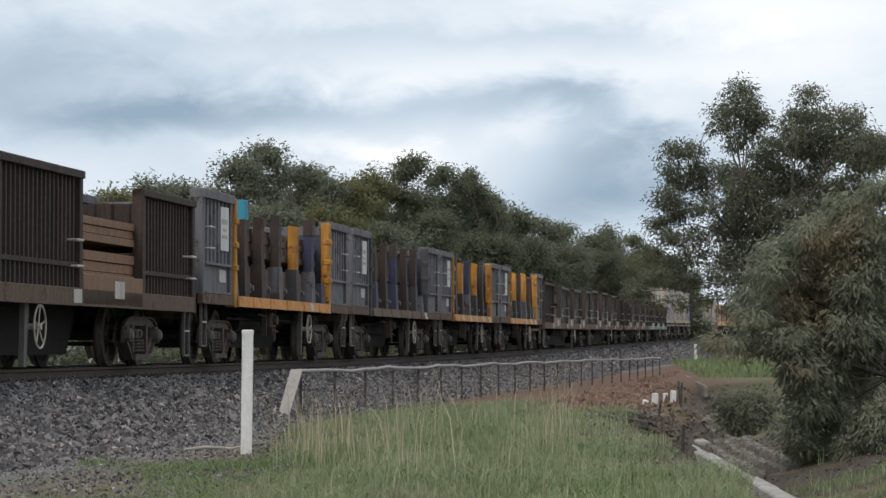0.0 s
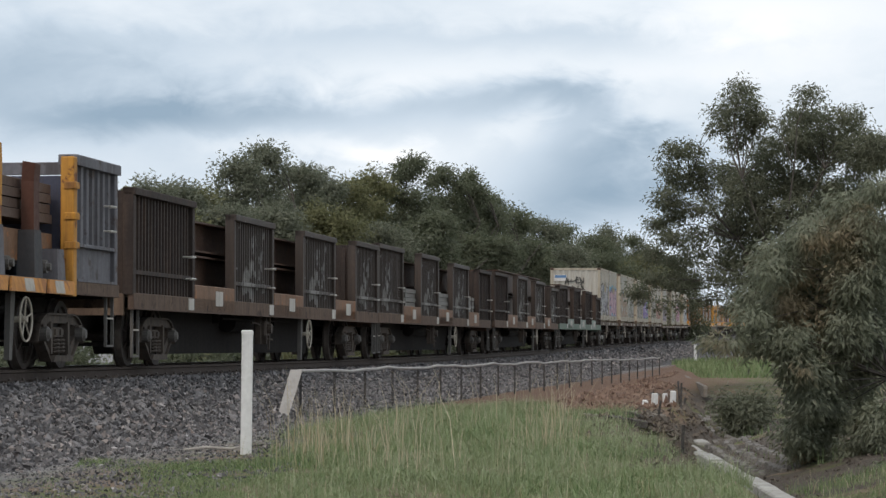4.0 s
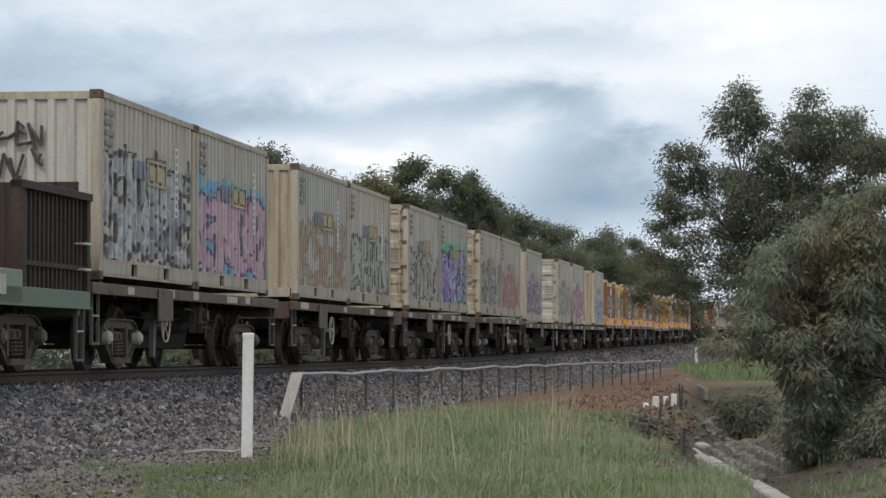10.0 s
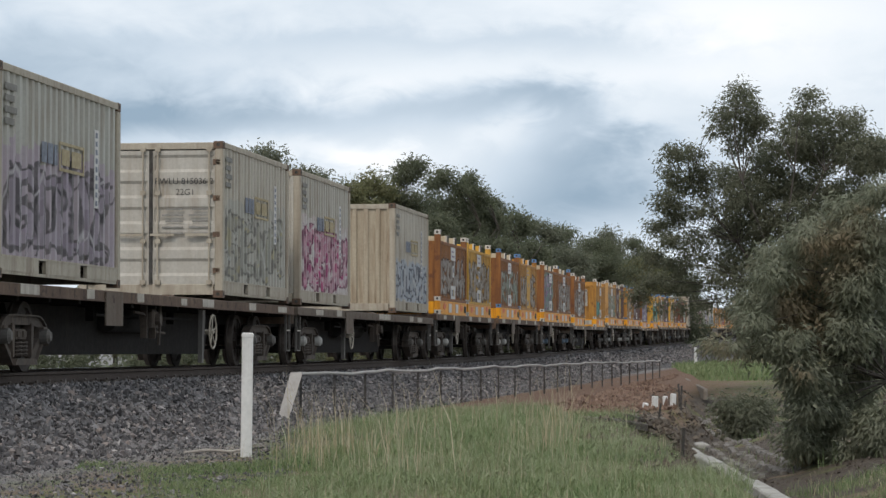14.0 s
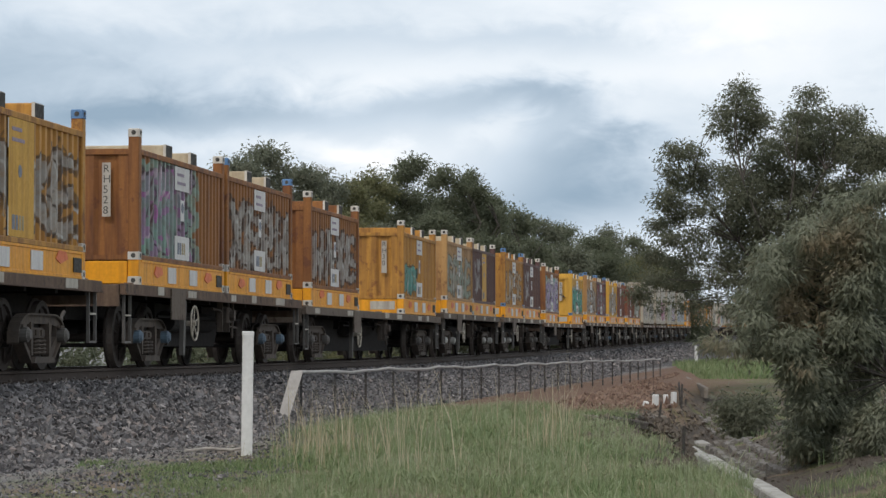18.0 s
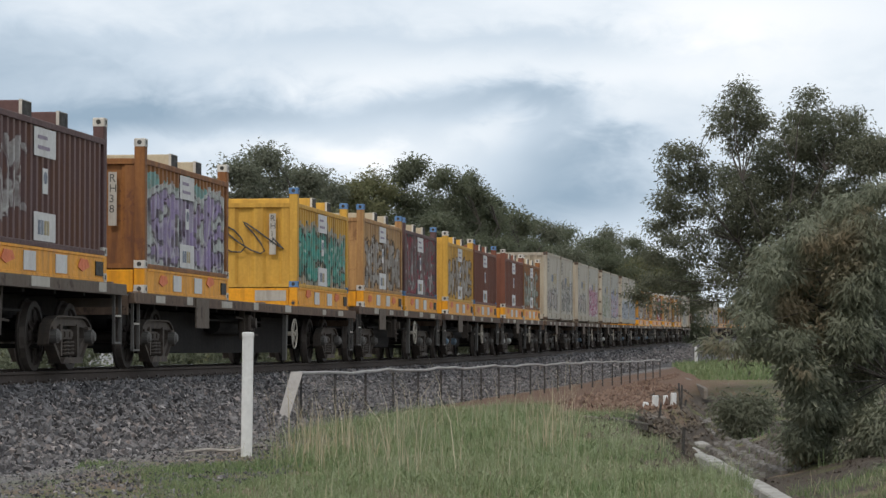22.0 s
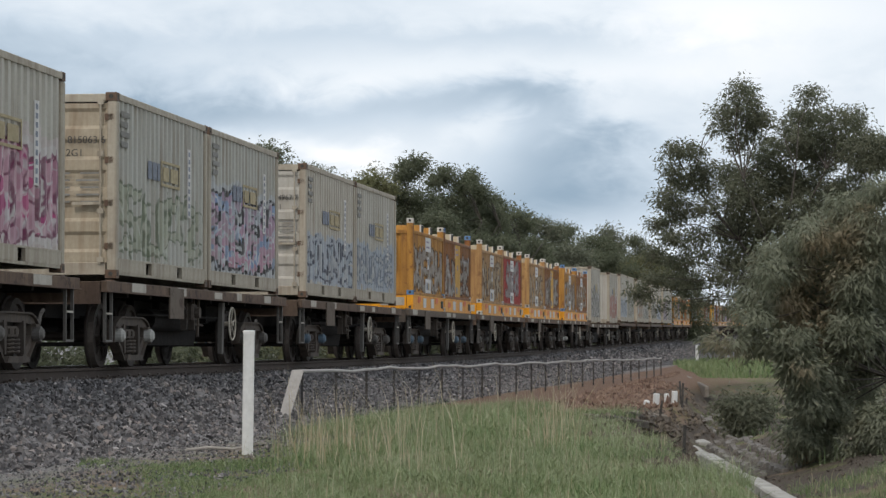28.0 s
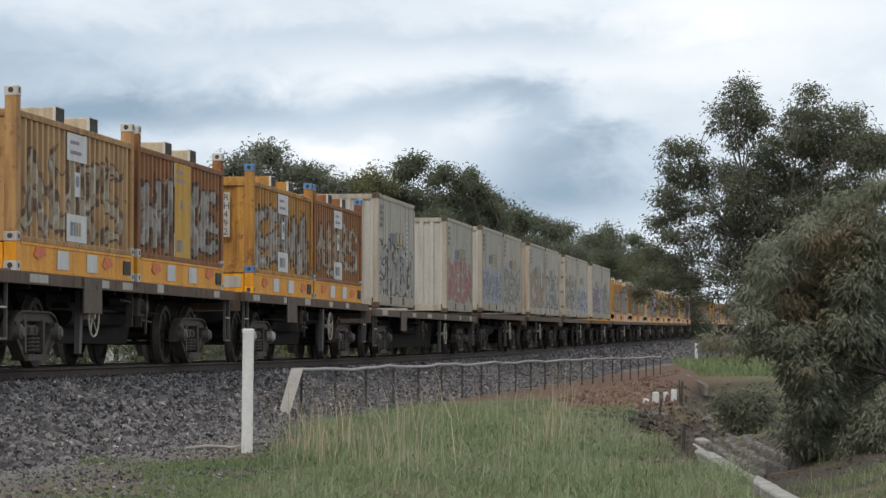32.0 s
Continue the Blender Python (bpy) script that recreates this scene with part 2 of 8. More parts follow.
# ---- geometry helpers ----
class Geo:
    """Collects boxes, tubes and strips into one mesh."""

    def __init__(self):
        self.v, self.f, self.mi, self.slot = [], [], [], 0

    def add(self, verts, faces):
        o = len(self.v)
        self.v += [tuple(p) for p in verts]
        self.f += [tuple(o + i for i in face) for face in faces]
        self.mi += [self.slot] * len(faces)
        return self

    def box(self, x0, x1, y0, y1, z0, z1, b=0.0):
        """A box with its long edges chamfered by b."""
        if b <= 0:
            v = [(x, y, z) for z in (z0, z1) for y in (y0, y1) for x in (x0, x1)]
            return self.add(v, [(0, 2, 3, 1), (4, 5, 7, 6), (0, 1, 5, 4), (2, 6, 7, 3), (0, 4, 6, 2), (1, 3, 7, 5)])
        ring = [(x0 + b, y0), (x1 - b, y0), (x1, y0 + b), (x1, y1 - b), (x1 - b, y1), (x0 + b, y1), (x0, y1 - b), (x0, y0 + b)]
        tops = [(x0 + b, y0 + b), (x1 - b, y0 + b), (x1 - b, y0 + b), (x1 - b, y1 - b), (x1 - b, y1 - b), (x0 + b, y1 - b), (x0 + b, y1 - b), (x0 + b, y0 + b)]
        v = [(*p, z0) for p in ring] + [(*p, z1 - b) for p in ring] + [(*p, z1) for p in tops]
        f = [tuple(range(7, -1, -1))]
        for r in (0, 8):
            f += [(r + i, r + (i + 1) % 8, r + 8 + (i + 1) % 8, r + 8 + i) for i in range(8)]
        return self.add(v, f + [(16, 17, 19, 21)])

    def slanted(self, corners_a, corners_b):
        """A prism between two polygons of equal length."""
        k = len(corners_a)
        f = [tuple(range(k - 1, -1, -1)), tuple(range(k, 2 * k))]
        f += [(i, (i + 1) % k, k + (i + 1) % k, k + i) for i in range(k)]
        return self.add(list(corners_a) + list(corners_b), f)

    def tube(self, a, b, r0, r1=None, k=10, caps=True):
        a, b = Vector(a), Vector(b)
        r1 = r0 if r1 is None else r1
        d = (b - a).normalized()
        s = d.orthogonal().normalized()
        t = d.cross(s)
        v = []
        for p, r in ((a, r0), (b, r1)):
            v += [p + (s * math.cos(6.28318 * i / k) + t * math.sin(6.28318 * i / k)) * r for i in range(k)]
        f = [(i, (i + 1) % k, k + (i + 1) % k, k + i) for i in range(k)]
        if caps:
            f += [tuple(range(k - 1, -1, -1)), tuple(range(k, 2 * k))]
        return self.add(v, f)

    def path_tube(self, points, radii, k=8):
        for (a, b), (r, q) in zip(zip(points, points[1:]), zip(radii, radii[1:])):
            self.tube(a, b, r, q, k, True)
        return self

    def sweep(self, points, r, k=7):
        """One unbroken tube through the points."""
        pts = [Vector(p) for p in points]
        o = len(self.v)
        for i, p in enumerate(pts):
            d = (pts[min(i + 1, len(pts) - 1)] - pts[max(i - 1, 0)]).normalized()
            s = d.cross(Vector((0, 0, 1))).normalized()
            t = s.cross(d)
            self.v += [tuple(p + (s * math.cos(math.tau * j / k) + t * math.sin(math.tau * j / k)) * r) for j in range(k)]
        faces = [(o + i * k + j, o + (i + 1) * k + j, o + (i + 1) * k + (j + 1) % k, o + i * k + (j + 1) % k) for i in range(len(pts) - 1) for j in range(k)]
        faces += [tuple(o + j for j in range(k)), tuple(o + (len(pts) - 1) * k + j for j in range(k - 1, -1, -1))]
        self.f += faces
        self.mi += [self.slot] * len(faces)
        return self

    def lathe_y(self, profile, k=24):
        """Turns (radius, y) pairs round the y axis."""
        v = [(r * math.cos(6.28318 * i / k), y, r * math.sin(6.28318 * i / k)) for r, y in profile for i in range(k)]
        m = len(profile)
        f = [(j * k + i, j * k + (i + 1) % k, (j + 1) * k + (i + 1) % k, (j + 1) * k + i) for j in range(m - 1) for i in range(k)]
        return self.add(v, f)

    def torus_y(self, c, r, q, k=20, j=6):
        v = []
        for i in range(k):
            a = 6.28318 * i / k
            for m in range(j):
                e = 6.28318 * m / j
                rr = r + q * math.cos(e)
                v.append((c[0] + rr * math.cos(a), c[1] + q * math.sin(e), c[2] + rr * math.sin(a)))
        f = [(i * j + m, ((i + 1) % k) * j + m, ((i + 1) % k) * j + (m + 1) % j, i * j + (m + 1) % j) for i in range(k) for m in range(j)]
        return self.add(v, f)

    def ribbed(self, x0, x1, y, z0, z1, pitch, depth, face=-1, thick=0.02, crest=0.36):
        """A corrugated sheet along x; its crests lie at y, its troughs depth further in."""
        k = max(1, round((x1 - x0) / pitch))
        p = (x1 - x0) / k
        line = []
        for i in range(k):
            a = x0 + i * p
            line += [(a, 0), (a + p * crest, 0), (a + p * (crest + 0.12), depth), (a + p * 0.88, depth)]
        line.append((x1, 0))
        v = [(a, y - face * d, z) for z in (z0, z1) for a, d in line]
        m = len(line)
        f = [(i, i + 1, m + i + 1, m + i) if face < 0 else (i + 1, i, m + i, m + i + 1) for i in range(m - 1)]
        o = y - face * (depth + thick)
        v += [(x0, o, z0), (x1, o, z0), (x0, o, z1), (x1, o, z1)]
        f += [(2 * m + 1, 2 * m, 2 * m + 2, 2 * m + 3)]
        return self.add(v, f)

    def ribbed_end(self, x, y0, y1, z0, z1, pitch, depth, face=-1):
        """The same across y, on a face that looks along x."""
        k = max(1, round((y1 - y0) / pitch))
        p = (y1 - y0) / k
        line = []
        for i in range(k):
            a = y0 + i * p
            line += [(a, 0), (a + p * 0.3, 0), (a + p * 0.42, depth), (a + p * 0.88, depth)]
        line.append((y1, 0))
        v = [(x - face * d, a, z) for z in (z0, z1) for a, d in line]
        m = len(line)
        return self.add(v, [(i, i + 1, m + i + 1, m + i) for i in range(m - 1)])

    def mesh(self, name, *mats):
        me = bpy.data.meshes.new(name)
        me.from_pydata(self.v, [], self.f)
        for m in mats:
            me.materials.append(m)
        if len(mats) > 1:
            me.polygons.foreach_set("material_index", self.mi)
        me.update()
        return me


def as_mesh(name, geo, mats):
    return geo.mesh(name, *(mats if isinstance(mats, (tuple, list)) else (mats,)))


def part(name, geo, mats, parent=None, label="", at=(0, 0, 0)):
    """Links geometry, or a mesh made before, as one object under a thing or a part."""
    me = geo if isinstance(geo, bpy.types.Mesh) else as_mesh(name, geo, mats)
    ob = new(name, me)
    ob.parent = parent
    ob.location = at
    return tagged(ob, label) if label else ob


def thing(name, label, category, group="", kind="", at=None):
    ob = new(name)
    ob.empty_display_size = 0.3
    if at is not None:
        ob.matrix_world = at
    return tagged(ob, label, category, group, kind)


def dress(ob, mat):
    """Gives one object its own material on a shared mesh."""
    ob.material_slots[0].link = "OBJECT"
    ob.material_slots[0].material = mat
    return ob


def lettering(text, size, mat, name="lettering", spacing=1.0):
    """Flat letters in the xz plane, facing -y, from the lower left."""
    cu = bpy.data.curves.new(name, "FONT")
    cu.body, cu.size, cu.space_character = text, size, spacing
    ob = bpy.data.objects.new(name, cu)
    me = bpy.data.meshes.new_from_object(ob)
    bpy.data.objects.remove(ob)
    me.transform(Matrix.Rotation(radians(90), 4, "X"))
    me.materials.clear()
    me.materials.append(mat)
    return me


# ---- the railway line ----
V, T0 = 16.344, 13.0                # the train's speed and the time at which u equals s
HALF = 1.219                        # half the loading width
S_MIN, S_MAX = -320.0, 900.0
_s = np.arange(S_MIN, S_MAX, 0.5)
_sp = np.clip(_s, 0, 420)
_th = 0.125365 + 0.16e-6 * _sp ** 2
_i0 = int(round(-S_MIN / 0.5))
_px = np.concatenate([[0], np.cumsum(np.sin((_th[1:] + _th[:-1]) / 2) * 0.5)])
_py = np.concatenate([[0], np.cumsum(np.cos((_th[1:] + _th[:-1]) / 2) * 0.5)])
_px = _px - _px[_i0] - 5.027
_py = _py - _py[_i0] + 34.974


def rise(s):
    """Height of the rails over the near end of the line."""
    a = np.maximum(np.asarray(s, float) - 15, 0)
    return 6.66e-5 * a * a / (1 + a / 125)


def line_at(s, off=0.0):
    """World x, y, z and heading at s metres along the line, off metres to the far side of the centre."""
    x, y, th = (np.interp(s, _s, c) for c in (_px, _py, _th))
    o = HALF + off
    return x - np.cos(th) * o, y + np.sin(th) * o, rise(s), th


def on_line(s, off=0.0, z=0.0):
    x, y, h, th = line_at(s, off)
    slope = float(rise(s + 3) - rise(s - 3)) / 6
    return pose(float(x), float(y), float(h) + z, 0, -math.degrees(math.atan(slope)), 90 - math.degrees(float(th)))


MOVING = []                         # thing, u of its origin, height over the rails, turned end for end


def on_train(ob, u, z, turned=False, off=0.0):
    MOVING.append((ob, u, z, turned, off))
    m = on_line(u - V * (0 - T0), off, z)
    ob.matrix_world = m @ pose(0, 0, 0, 0, 0, 180) if turned else m
    return ob


# ---- materials ----
RUST = (0.16, 0.065, 0.03)
M = {}
M["under"] = worn("grimy_underframe_steel", (0.02, 0.0175, 0.0165), (0.045, 0.035, 0.03), 0.6, 0.9)
M["bogie"] = worn("dusty_cast_steel", (0.085, 0.07, 0.06), (0.16, 0.12, 0.09), 0.7, 0.85, spots=(0.06, 0.045, 0.037))
M["sill_rust"] = worn("rusty_brown_sill", (0.12, 0.08, 0.06), (0.26, 0.18, 0.12), 0.7, 0.85, spots=(0.05, 0.034, 0.028))
M["sill_grey"] = worn("faded_grey_sill", (0.155, 0.125, 0.1), (0.11, 0.07, 0.05), 0.85, 0.85, spots=(0.07, 0.045, 0.035))
M["sill_orange"] = worn("worn_orange_sill", (0.6, 0.27, 0.07), (0.2, 0.09, 0.045), 0.8, 0.75, spots=(0.3, 0.13, 0.06))
M["sill_green"] = worn("faded_green_sill", (0.16, 0.21, 0.17), (0.2, 0.18, 0.14), 0.7, 0.75)
M["deck"] = worn("dirty_deck", (0.07, 0.06, 0.05), (0.12, 0.08, 0.05), 0.6, 0.85, streak=False)
M["tread"] = worn("wheel_steel", (0.045, 0.035, 0.03), (0.05, 0.04, 0.033), 0.5, 0.7, 0.1)
M["rim"] = worn("polished_wheel_rim", (0.2, 0.17, 0.15), (0.12, 0.1, 0.085), 0.6, 0.5, 0.6)
M["cap_white"] = worn("white_bearing_cap", (0.5, 0.49, 0.46), (0.2, 0.16, 0.12), 0.6)
M["cap_blue"] = worn("blue_bearing_cap", (0.13, 0.19, 0.25), (0.1, 0.09, 0.085), 0.9)
M["cap_grey"] = worn("grey_bearing_cap", (0.14, 0.13, 0.12), (0.1, 0.08, 0.06), 0.5)
M["white"] = worn("dirty_white_paint", (0.6, 0.57, 0.52), (0.26, 0.2, 0.15), 0.8)
M["mark"] = worn("smeared_pale_paint", (0.5, 0.46, 0.4), (0.2, 0.15, 0.11), 0.8)
M["handwheel"] = worn("cream_handwheel", (0.55, 0.5, 0.42), (0.25, 0.15, 0.08), 0.7)
M["box_cream"] = worn("cream_container_paint", (0.5, 0.465, 0.4), (0.22, 0.16, 0.1), 0.7)
M["box_grey"] = worn("grey_container_paint", (0.5, 0.475, 0.425), (0.25, 0.185, 0.12), 0.6)
M["box_trim"] = worn("container_rail_paint", (0.45, 0.4, 0.32), (0.17, 0.115, 0.075), 0.75)
M["box_rusty"] = worn("rust_stained_container_paint", (0.44, 0.375, 0.28), (0.19, 0.115, 0.06), 0.95)
M["casting"] = worn("brown_corner_casting", (0.13, 0.085, 0.06), (0.2, 0.12, 0.07), 0.6)
M["pocket"] = plain("dark_pocket", (0.02, 0.018, 0.016))
M["ink"] = plain("black_lettering", (0.03, 0.03, 0.03), 0.7)
M["bar_grey"] = plain("grey_small_print", (0.25, 0.24, 0.22), 0.7)
M["bar_mauve"] = plain("faded_mauve_print", (0.34, 0.27, 0.36), 0.7)
M["bar_blue"] = plain("blue_small_print", (0.22, 0.25, 0.32), 0.7, vary=0.45)
M["bar_gold"] = plain("gold_small_print", (0.5, 0.4, 0.22), 0.7, vary=0.4)
M["rh_orange"] = worn("orange_yellow_paint", (0.52, 0.26, 0.055), (0.16, 0.065, 0.025), 1.0, spots=(0.2, 0.08, 0.03), runs_at=(0.36, 0.62))
M["rh_yellow"] = worn("bright_yellow_paint", (0.64, 0.36, 0.06), (0.28, 0.13, 0.03), 0.75)
M["rh_rust"] = worn("rust_orange_paint", (0.31, 0.13, 0.04), (0.1, 0.04, 0.025), 1.0, spots=(0.14, 0.055, 0.03), runs_at=(0.36, 0.62))
M["rh_brown"] = worn("brown_red_paint", (0.2, 0.075, 0.045), (0.1, 0.04, 0.03), 0.8)
M["rh_maroon"] = worn("dark_maroon_paint", (0.12, 0.066, 0.062), (0.07, 0.042, 0.04), 0.8)
M["rh_tan"] = worn("tan_paint", (0.5, 0.29, 0.115), (0.2, 0.09, 0.04), 1.0, spots=(0.22, 0.11, 0.05), runs_at=(0.36, 0.62))
M["rh_base"] = worn("orange_platform_paint", (0.86, 0.37, 0.02), (0.34, 0.13, 0.03), 0.75, 0.5)
M["rh_roof"] = worn("weathered_roof_paint", (0.5, 0.42, 0.3), (0.2, 0.12, 0.06), 0.6)
M["marker"] = plain("fluorescent_red_dot", (0.86, 0.19, 0.05), 0.6, vary=0.3)
M["blue"] = worn("blue_corner_paint", (0.12, 0.24, 0.44), (0.1, 0.08, 0.06), 0.4)
M["sticker"] = worn("white_sticker", (0.7, 0.68, 0.66), (0.35, 0.3, 0.26), 0.5)
M["steel_brown"] = worn("brown_ribbed_steel", (0.042, 0.031, 0.027), (0.11, 0.07, 0.05), 0.7, 0.75)
M["steel_grey"] = worn("blue_grey_ribbed_steel", (0.165, 0.16, 0.175), (0.05, 0.04, 0.038), 0.95, 0.65, spots=(0.07, 0.05, 0.042))
M["steel_dark"] = worn("dark_grey_steel", (0.07, 0.07, 0.075), (0.1, 0.075, 0.06), 0.55, 0.75)
M["post_orange"] = worn("orange_post_paint", (0.55, 0.26, 0.045), (0.1, 0.042, 0.03), 1.0, grain=9, spots=(0.13, 0.045, 0.025))
M["stake_blue"] = worn("navy_stake_paint", (0.045, 0.048, 0.1), (0.06, 0.045, 0.04), 0.6)
M["stake_navy"] = worn("faded_navy_pocket_paint", (0.065, 0.07, 0.105), (0.06, 0.045, 0.04), 0.7)
M["stake_dark"] = worn("black_brown_stake", (0.045, 0.035, 0.032), (0.12, 0.06, 0.04), 0.6)
M["stake_rust"] = worn("rusty_red_stake", (0.1, 0.042, 0.028), (0.05, 0.03, 0.025), 0.6)
M["stake_teal"] = worn("teal_stake_paint", (0.05, 0.28, 0.4), (0.05, 0.05, 0.05), 0.4)
M["beam"] = worn("rolled_steel_brown", (0.1, 0.062, 0.047), (0.17, 0.085, 0.047), 0.7, 0.6, 0.3, streak=False)
M["bundle"] = worn("grey_steel_bars", (0.22, 0.21, 0.195), (0.13, 0.1, 0.07), 0.5, 0.55, 0.4, streak=False)
M["slab"] = worn("rusty_brown_slab", (0.14, 0.095, 0.075), (0.08, 0.05, 0.04), 0.7, 0.7, 0.1, streak=False)
M["plate"] = worn("brown_side_plate", (0.24, 0.135, 0.08), (0.1, 0.06, 0.042), 0.8, spots=(0.32, 0.14, 0.06))
M["rail"] = worn("rusty_rail_web", (0.065, 0.047, 0.038), (0.04, 0.03, 0.025), 0.6, 0.8, streak=False)
M["rail_top"] = plain("polished_rail_head", (0.45, 0.44, 0.43), 0.3, 30, 0.2, 0.1, 0.9)
M["sleeper"] = plain("weathered_sleeper", (0.2, 0.18, 0.155), 0.9, 10)
M["clip"] = plain("rusty_rail_clip", (0.07, 0.05, 0.04), 0.8)
# light-coloured tags sprayed over the ribbed brown gates
M["tag_brown"] = sprayed("brown_gate_with_pale_tag", (0.052, 0.04, 0.034), (0.13, 0.09, 0.07), (0.6, 2.9, 0.15, 1.25), [(0.052, 0.04, 0.034), (0.3, 0.29, 0.27)], (0.052, 0.04, 0.034), 0.5, 3.0, 0.8, 0.15, 0.2, 3.0)


# ---- ground ----
GROUND_Z = -0.78


def smooth(a, b, x):
    t = np.clip((np.asarray(x, float) - a) / (b - a), 0, 1)
    return t * t * (3 - 2 * t)


def gully_edge(y):
    """x at which the grassy bank breaks off into the gully."""
    return 2.1 + 0.12 * np.sin(y * 0.9) + 0.08 * np.sin(y * 2.3) + 1.0 * smooth(40.5, 43, y) + 1.2 * smooth(44, 53, y) + 2.0 * smooth(60, 78, y)


def far_bank(y):
    """x at which the stone-edged far side of the gully begins to rise."""
    return np.maximum(3.88 + 0.022 * (np.asarray(y, float) - 35), gully_edge(y) + 0.7)


def ground_height(x, y):
    x, y = np.asarray(x, float), np.asarray(y, float)
    z = np.full(np.broadcast(x, y).shape, GROUND_Z)
    z = z + rise(np.clip(y - 200, 0, None)) * 0.9
    # the gully on the camera's right-hand side, shallow behind the far bank
    e = gully_edge(y)
    fade = smooth(6, 16, y) * (1 - smooth(70, 92, y))
    cut = smooth(0.0, 1.2, x - e)
    z = z - 0.95 * cut * fade + cut * (0.28 * smooth(0.0, 0.35, x - far_bank(y)) + 0.35 * smooth(0.4, 1.9, x - far_bank(y))) * fade + 0.25 * smooth(4, 14, x - far_bank(y)) * fade
    z = z + 0.05 * np.sin(x * 0.7 + 1.3) * np.sin(y * 0.23) * smooth(3, 12, np.abs(x + 2))
    z = z + 0.10 * np.exp(-((x - 0.2) / 1.6) ** 2 - ((y - 33) / 9) ** 2)
    return z


def graded(edges):
    out = []
    for a, b, step in edges:
        out.append(np.arange(a, b, step))
    return np.concatenate(out + [[edges[-1][1]]])


def sheet(name, xs, ys, height, mat):
    gx, gy = np.meshgrid(xs, ys)
    z = height(gx, gy)
    v = np.stack([gx.ravel(), gy.ravel(), z.ravel()], 1)
    nx, ny = len(xs), len(ys)
    i = (np.arange(ny - 1)[:, None] * nx + np.arange(nx - 1)[None]).ravel()
    f = np.stack([i, i + 1, i + nx + 1, i + nx], 1)
    me = bpy.data.meshes.new(name)
    me.from_pydata(v.tolist(), [], f.tolist())
    me.polygons.foreach_set("use_smooth", [True] * len(f))
    me.materials.append(mat)
    me.update()
    return new(name, me)


def ground_material():
    n = Nodes("grass_dirt_and_gravel_ground", 0.95)
    x, y, z = n.xyz()
    big = n.noise(n.coord, 0.5, 4, 0.6)
    fine = n.noise(n.coord, 9, 6, 0.7)
    grit = n.noise(n.coord, 45, 4, 0.7)
    green = n.mix(n.ramp(fine, [(0.3, 0.0), (0.7, 1.0)]), (0.07, 0.1, 0.03), (0.15, 0.17, 0.06))
    green = n.mix(n.ramp(big, [(0.4, 0.0), (0.65, 0.7)]), green, (0.17, 0.145, 0.075))
    bald = n.mix(n.ramp(grit, [(0.3, 0.0), (0.7, 1.0)]), (0.1, 0.065, 0.045), (0.3, 0.22, 0.17))
    green = n.mix(n.ramp(n.noise(n.coord, 1.7, 5, 0.65), [(0.46, 0.0), (0.56, 0.9)]), green, bald)
    dirt = n.mix(n.ramp(grit, [(0.3, 0.0), (0.7, 1.0)]), (0.085, 0.052, 0.036), (0.22, 0.135, 0.092))
    soil = n.mix(n.ramp(fine, [(0.3, 0.0), (0.7, 1.0)]), (0.05, 0.041, 0.034), (0.125, 0.102, 0.082))
    stone = n.mix(n.ramp(grit, [(0.35, 0.0), (0.65, 1.0)]), (0.1, 0.097, 0.098), (0.34, 0.33, 0.325))
    wob = n.math("MULTIPLY", n.math("SUBTRACT", n.noise(n.coord, 0.8, 5, 0.65), 0.5), 2.2)
    # distance to the near side of the track
    side = n.math("ADD", n.math("SUBTRACT", n.math("ADD", x, 5.027), n.math("MULTIPLY", n.math("SUBTRACT", y, 34.974), 0.127)), wob)
    near = n.ramp(n.math("MULTIPLY", side, 0.1), [(0.27, 1.0), (0.4, 0.0)])
    c = n.mix(near, green, stone)
    # reddish spoil between the fence and the bank
    spoil = n.math("MULTIPLY", n.ramp(n.math("MULTIPLY", n.math("ADD", y, n.math("MULTIPLY", wob, 3)), 0.004), [(0.176, 0.0), (0.196, 1.0), (0.8, 1.0), (0.9, 0.0)]),
                   n.ramp(n.math("MULTIPLY", side, 0.05), [(0.1, 0.0), (0.14, 1.0), (0.3, 1.0), (0.42, 0.0)]))
    c = n.mix(spoil, c, dirt)
    bare = n.ramp(n.math("MULTIPLY", n.math("ADD", z, 1.0), -1.0), [(0.0, 0.0), (0.12, 1.0)])
    c = n.mix(bare, c, soil)
    patch = n.ramp(n.noise(n.coord, 0.35, 4, 0.6), [(0.52, 0.0), (0.6, 1.0)])
    c = n.mix(n.math("MULTIPLY", bare, patch), c, green)
    n.bump(grit, 0.8, 0.03)
    return n.done(c)


M["ground"] = ground_material()
xs = graded([(-4000, -400, 400), (-400, -60, 34), (-60, -12, 3), (-12, 16, 0.35), (16, 60, 2.2), (60, 400, 34), (400, 4000, 400)])
ys = graded([(-3000, -200, 400), (-200, 0, 20), (0, 16, 2), (16, 100, 0.5), (100, 260, 4), (260, 800, 36), (800, 4400, 400)])
ground = tagged(sheet("ground", xs, ys, ground_height, M["ground"]), "grassy railway land with bare soil and gravel patches", "ground", kind="structure")


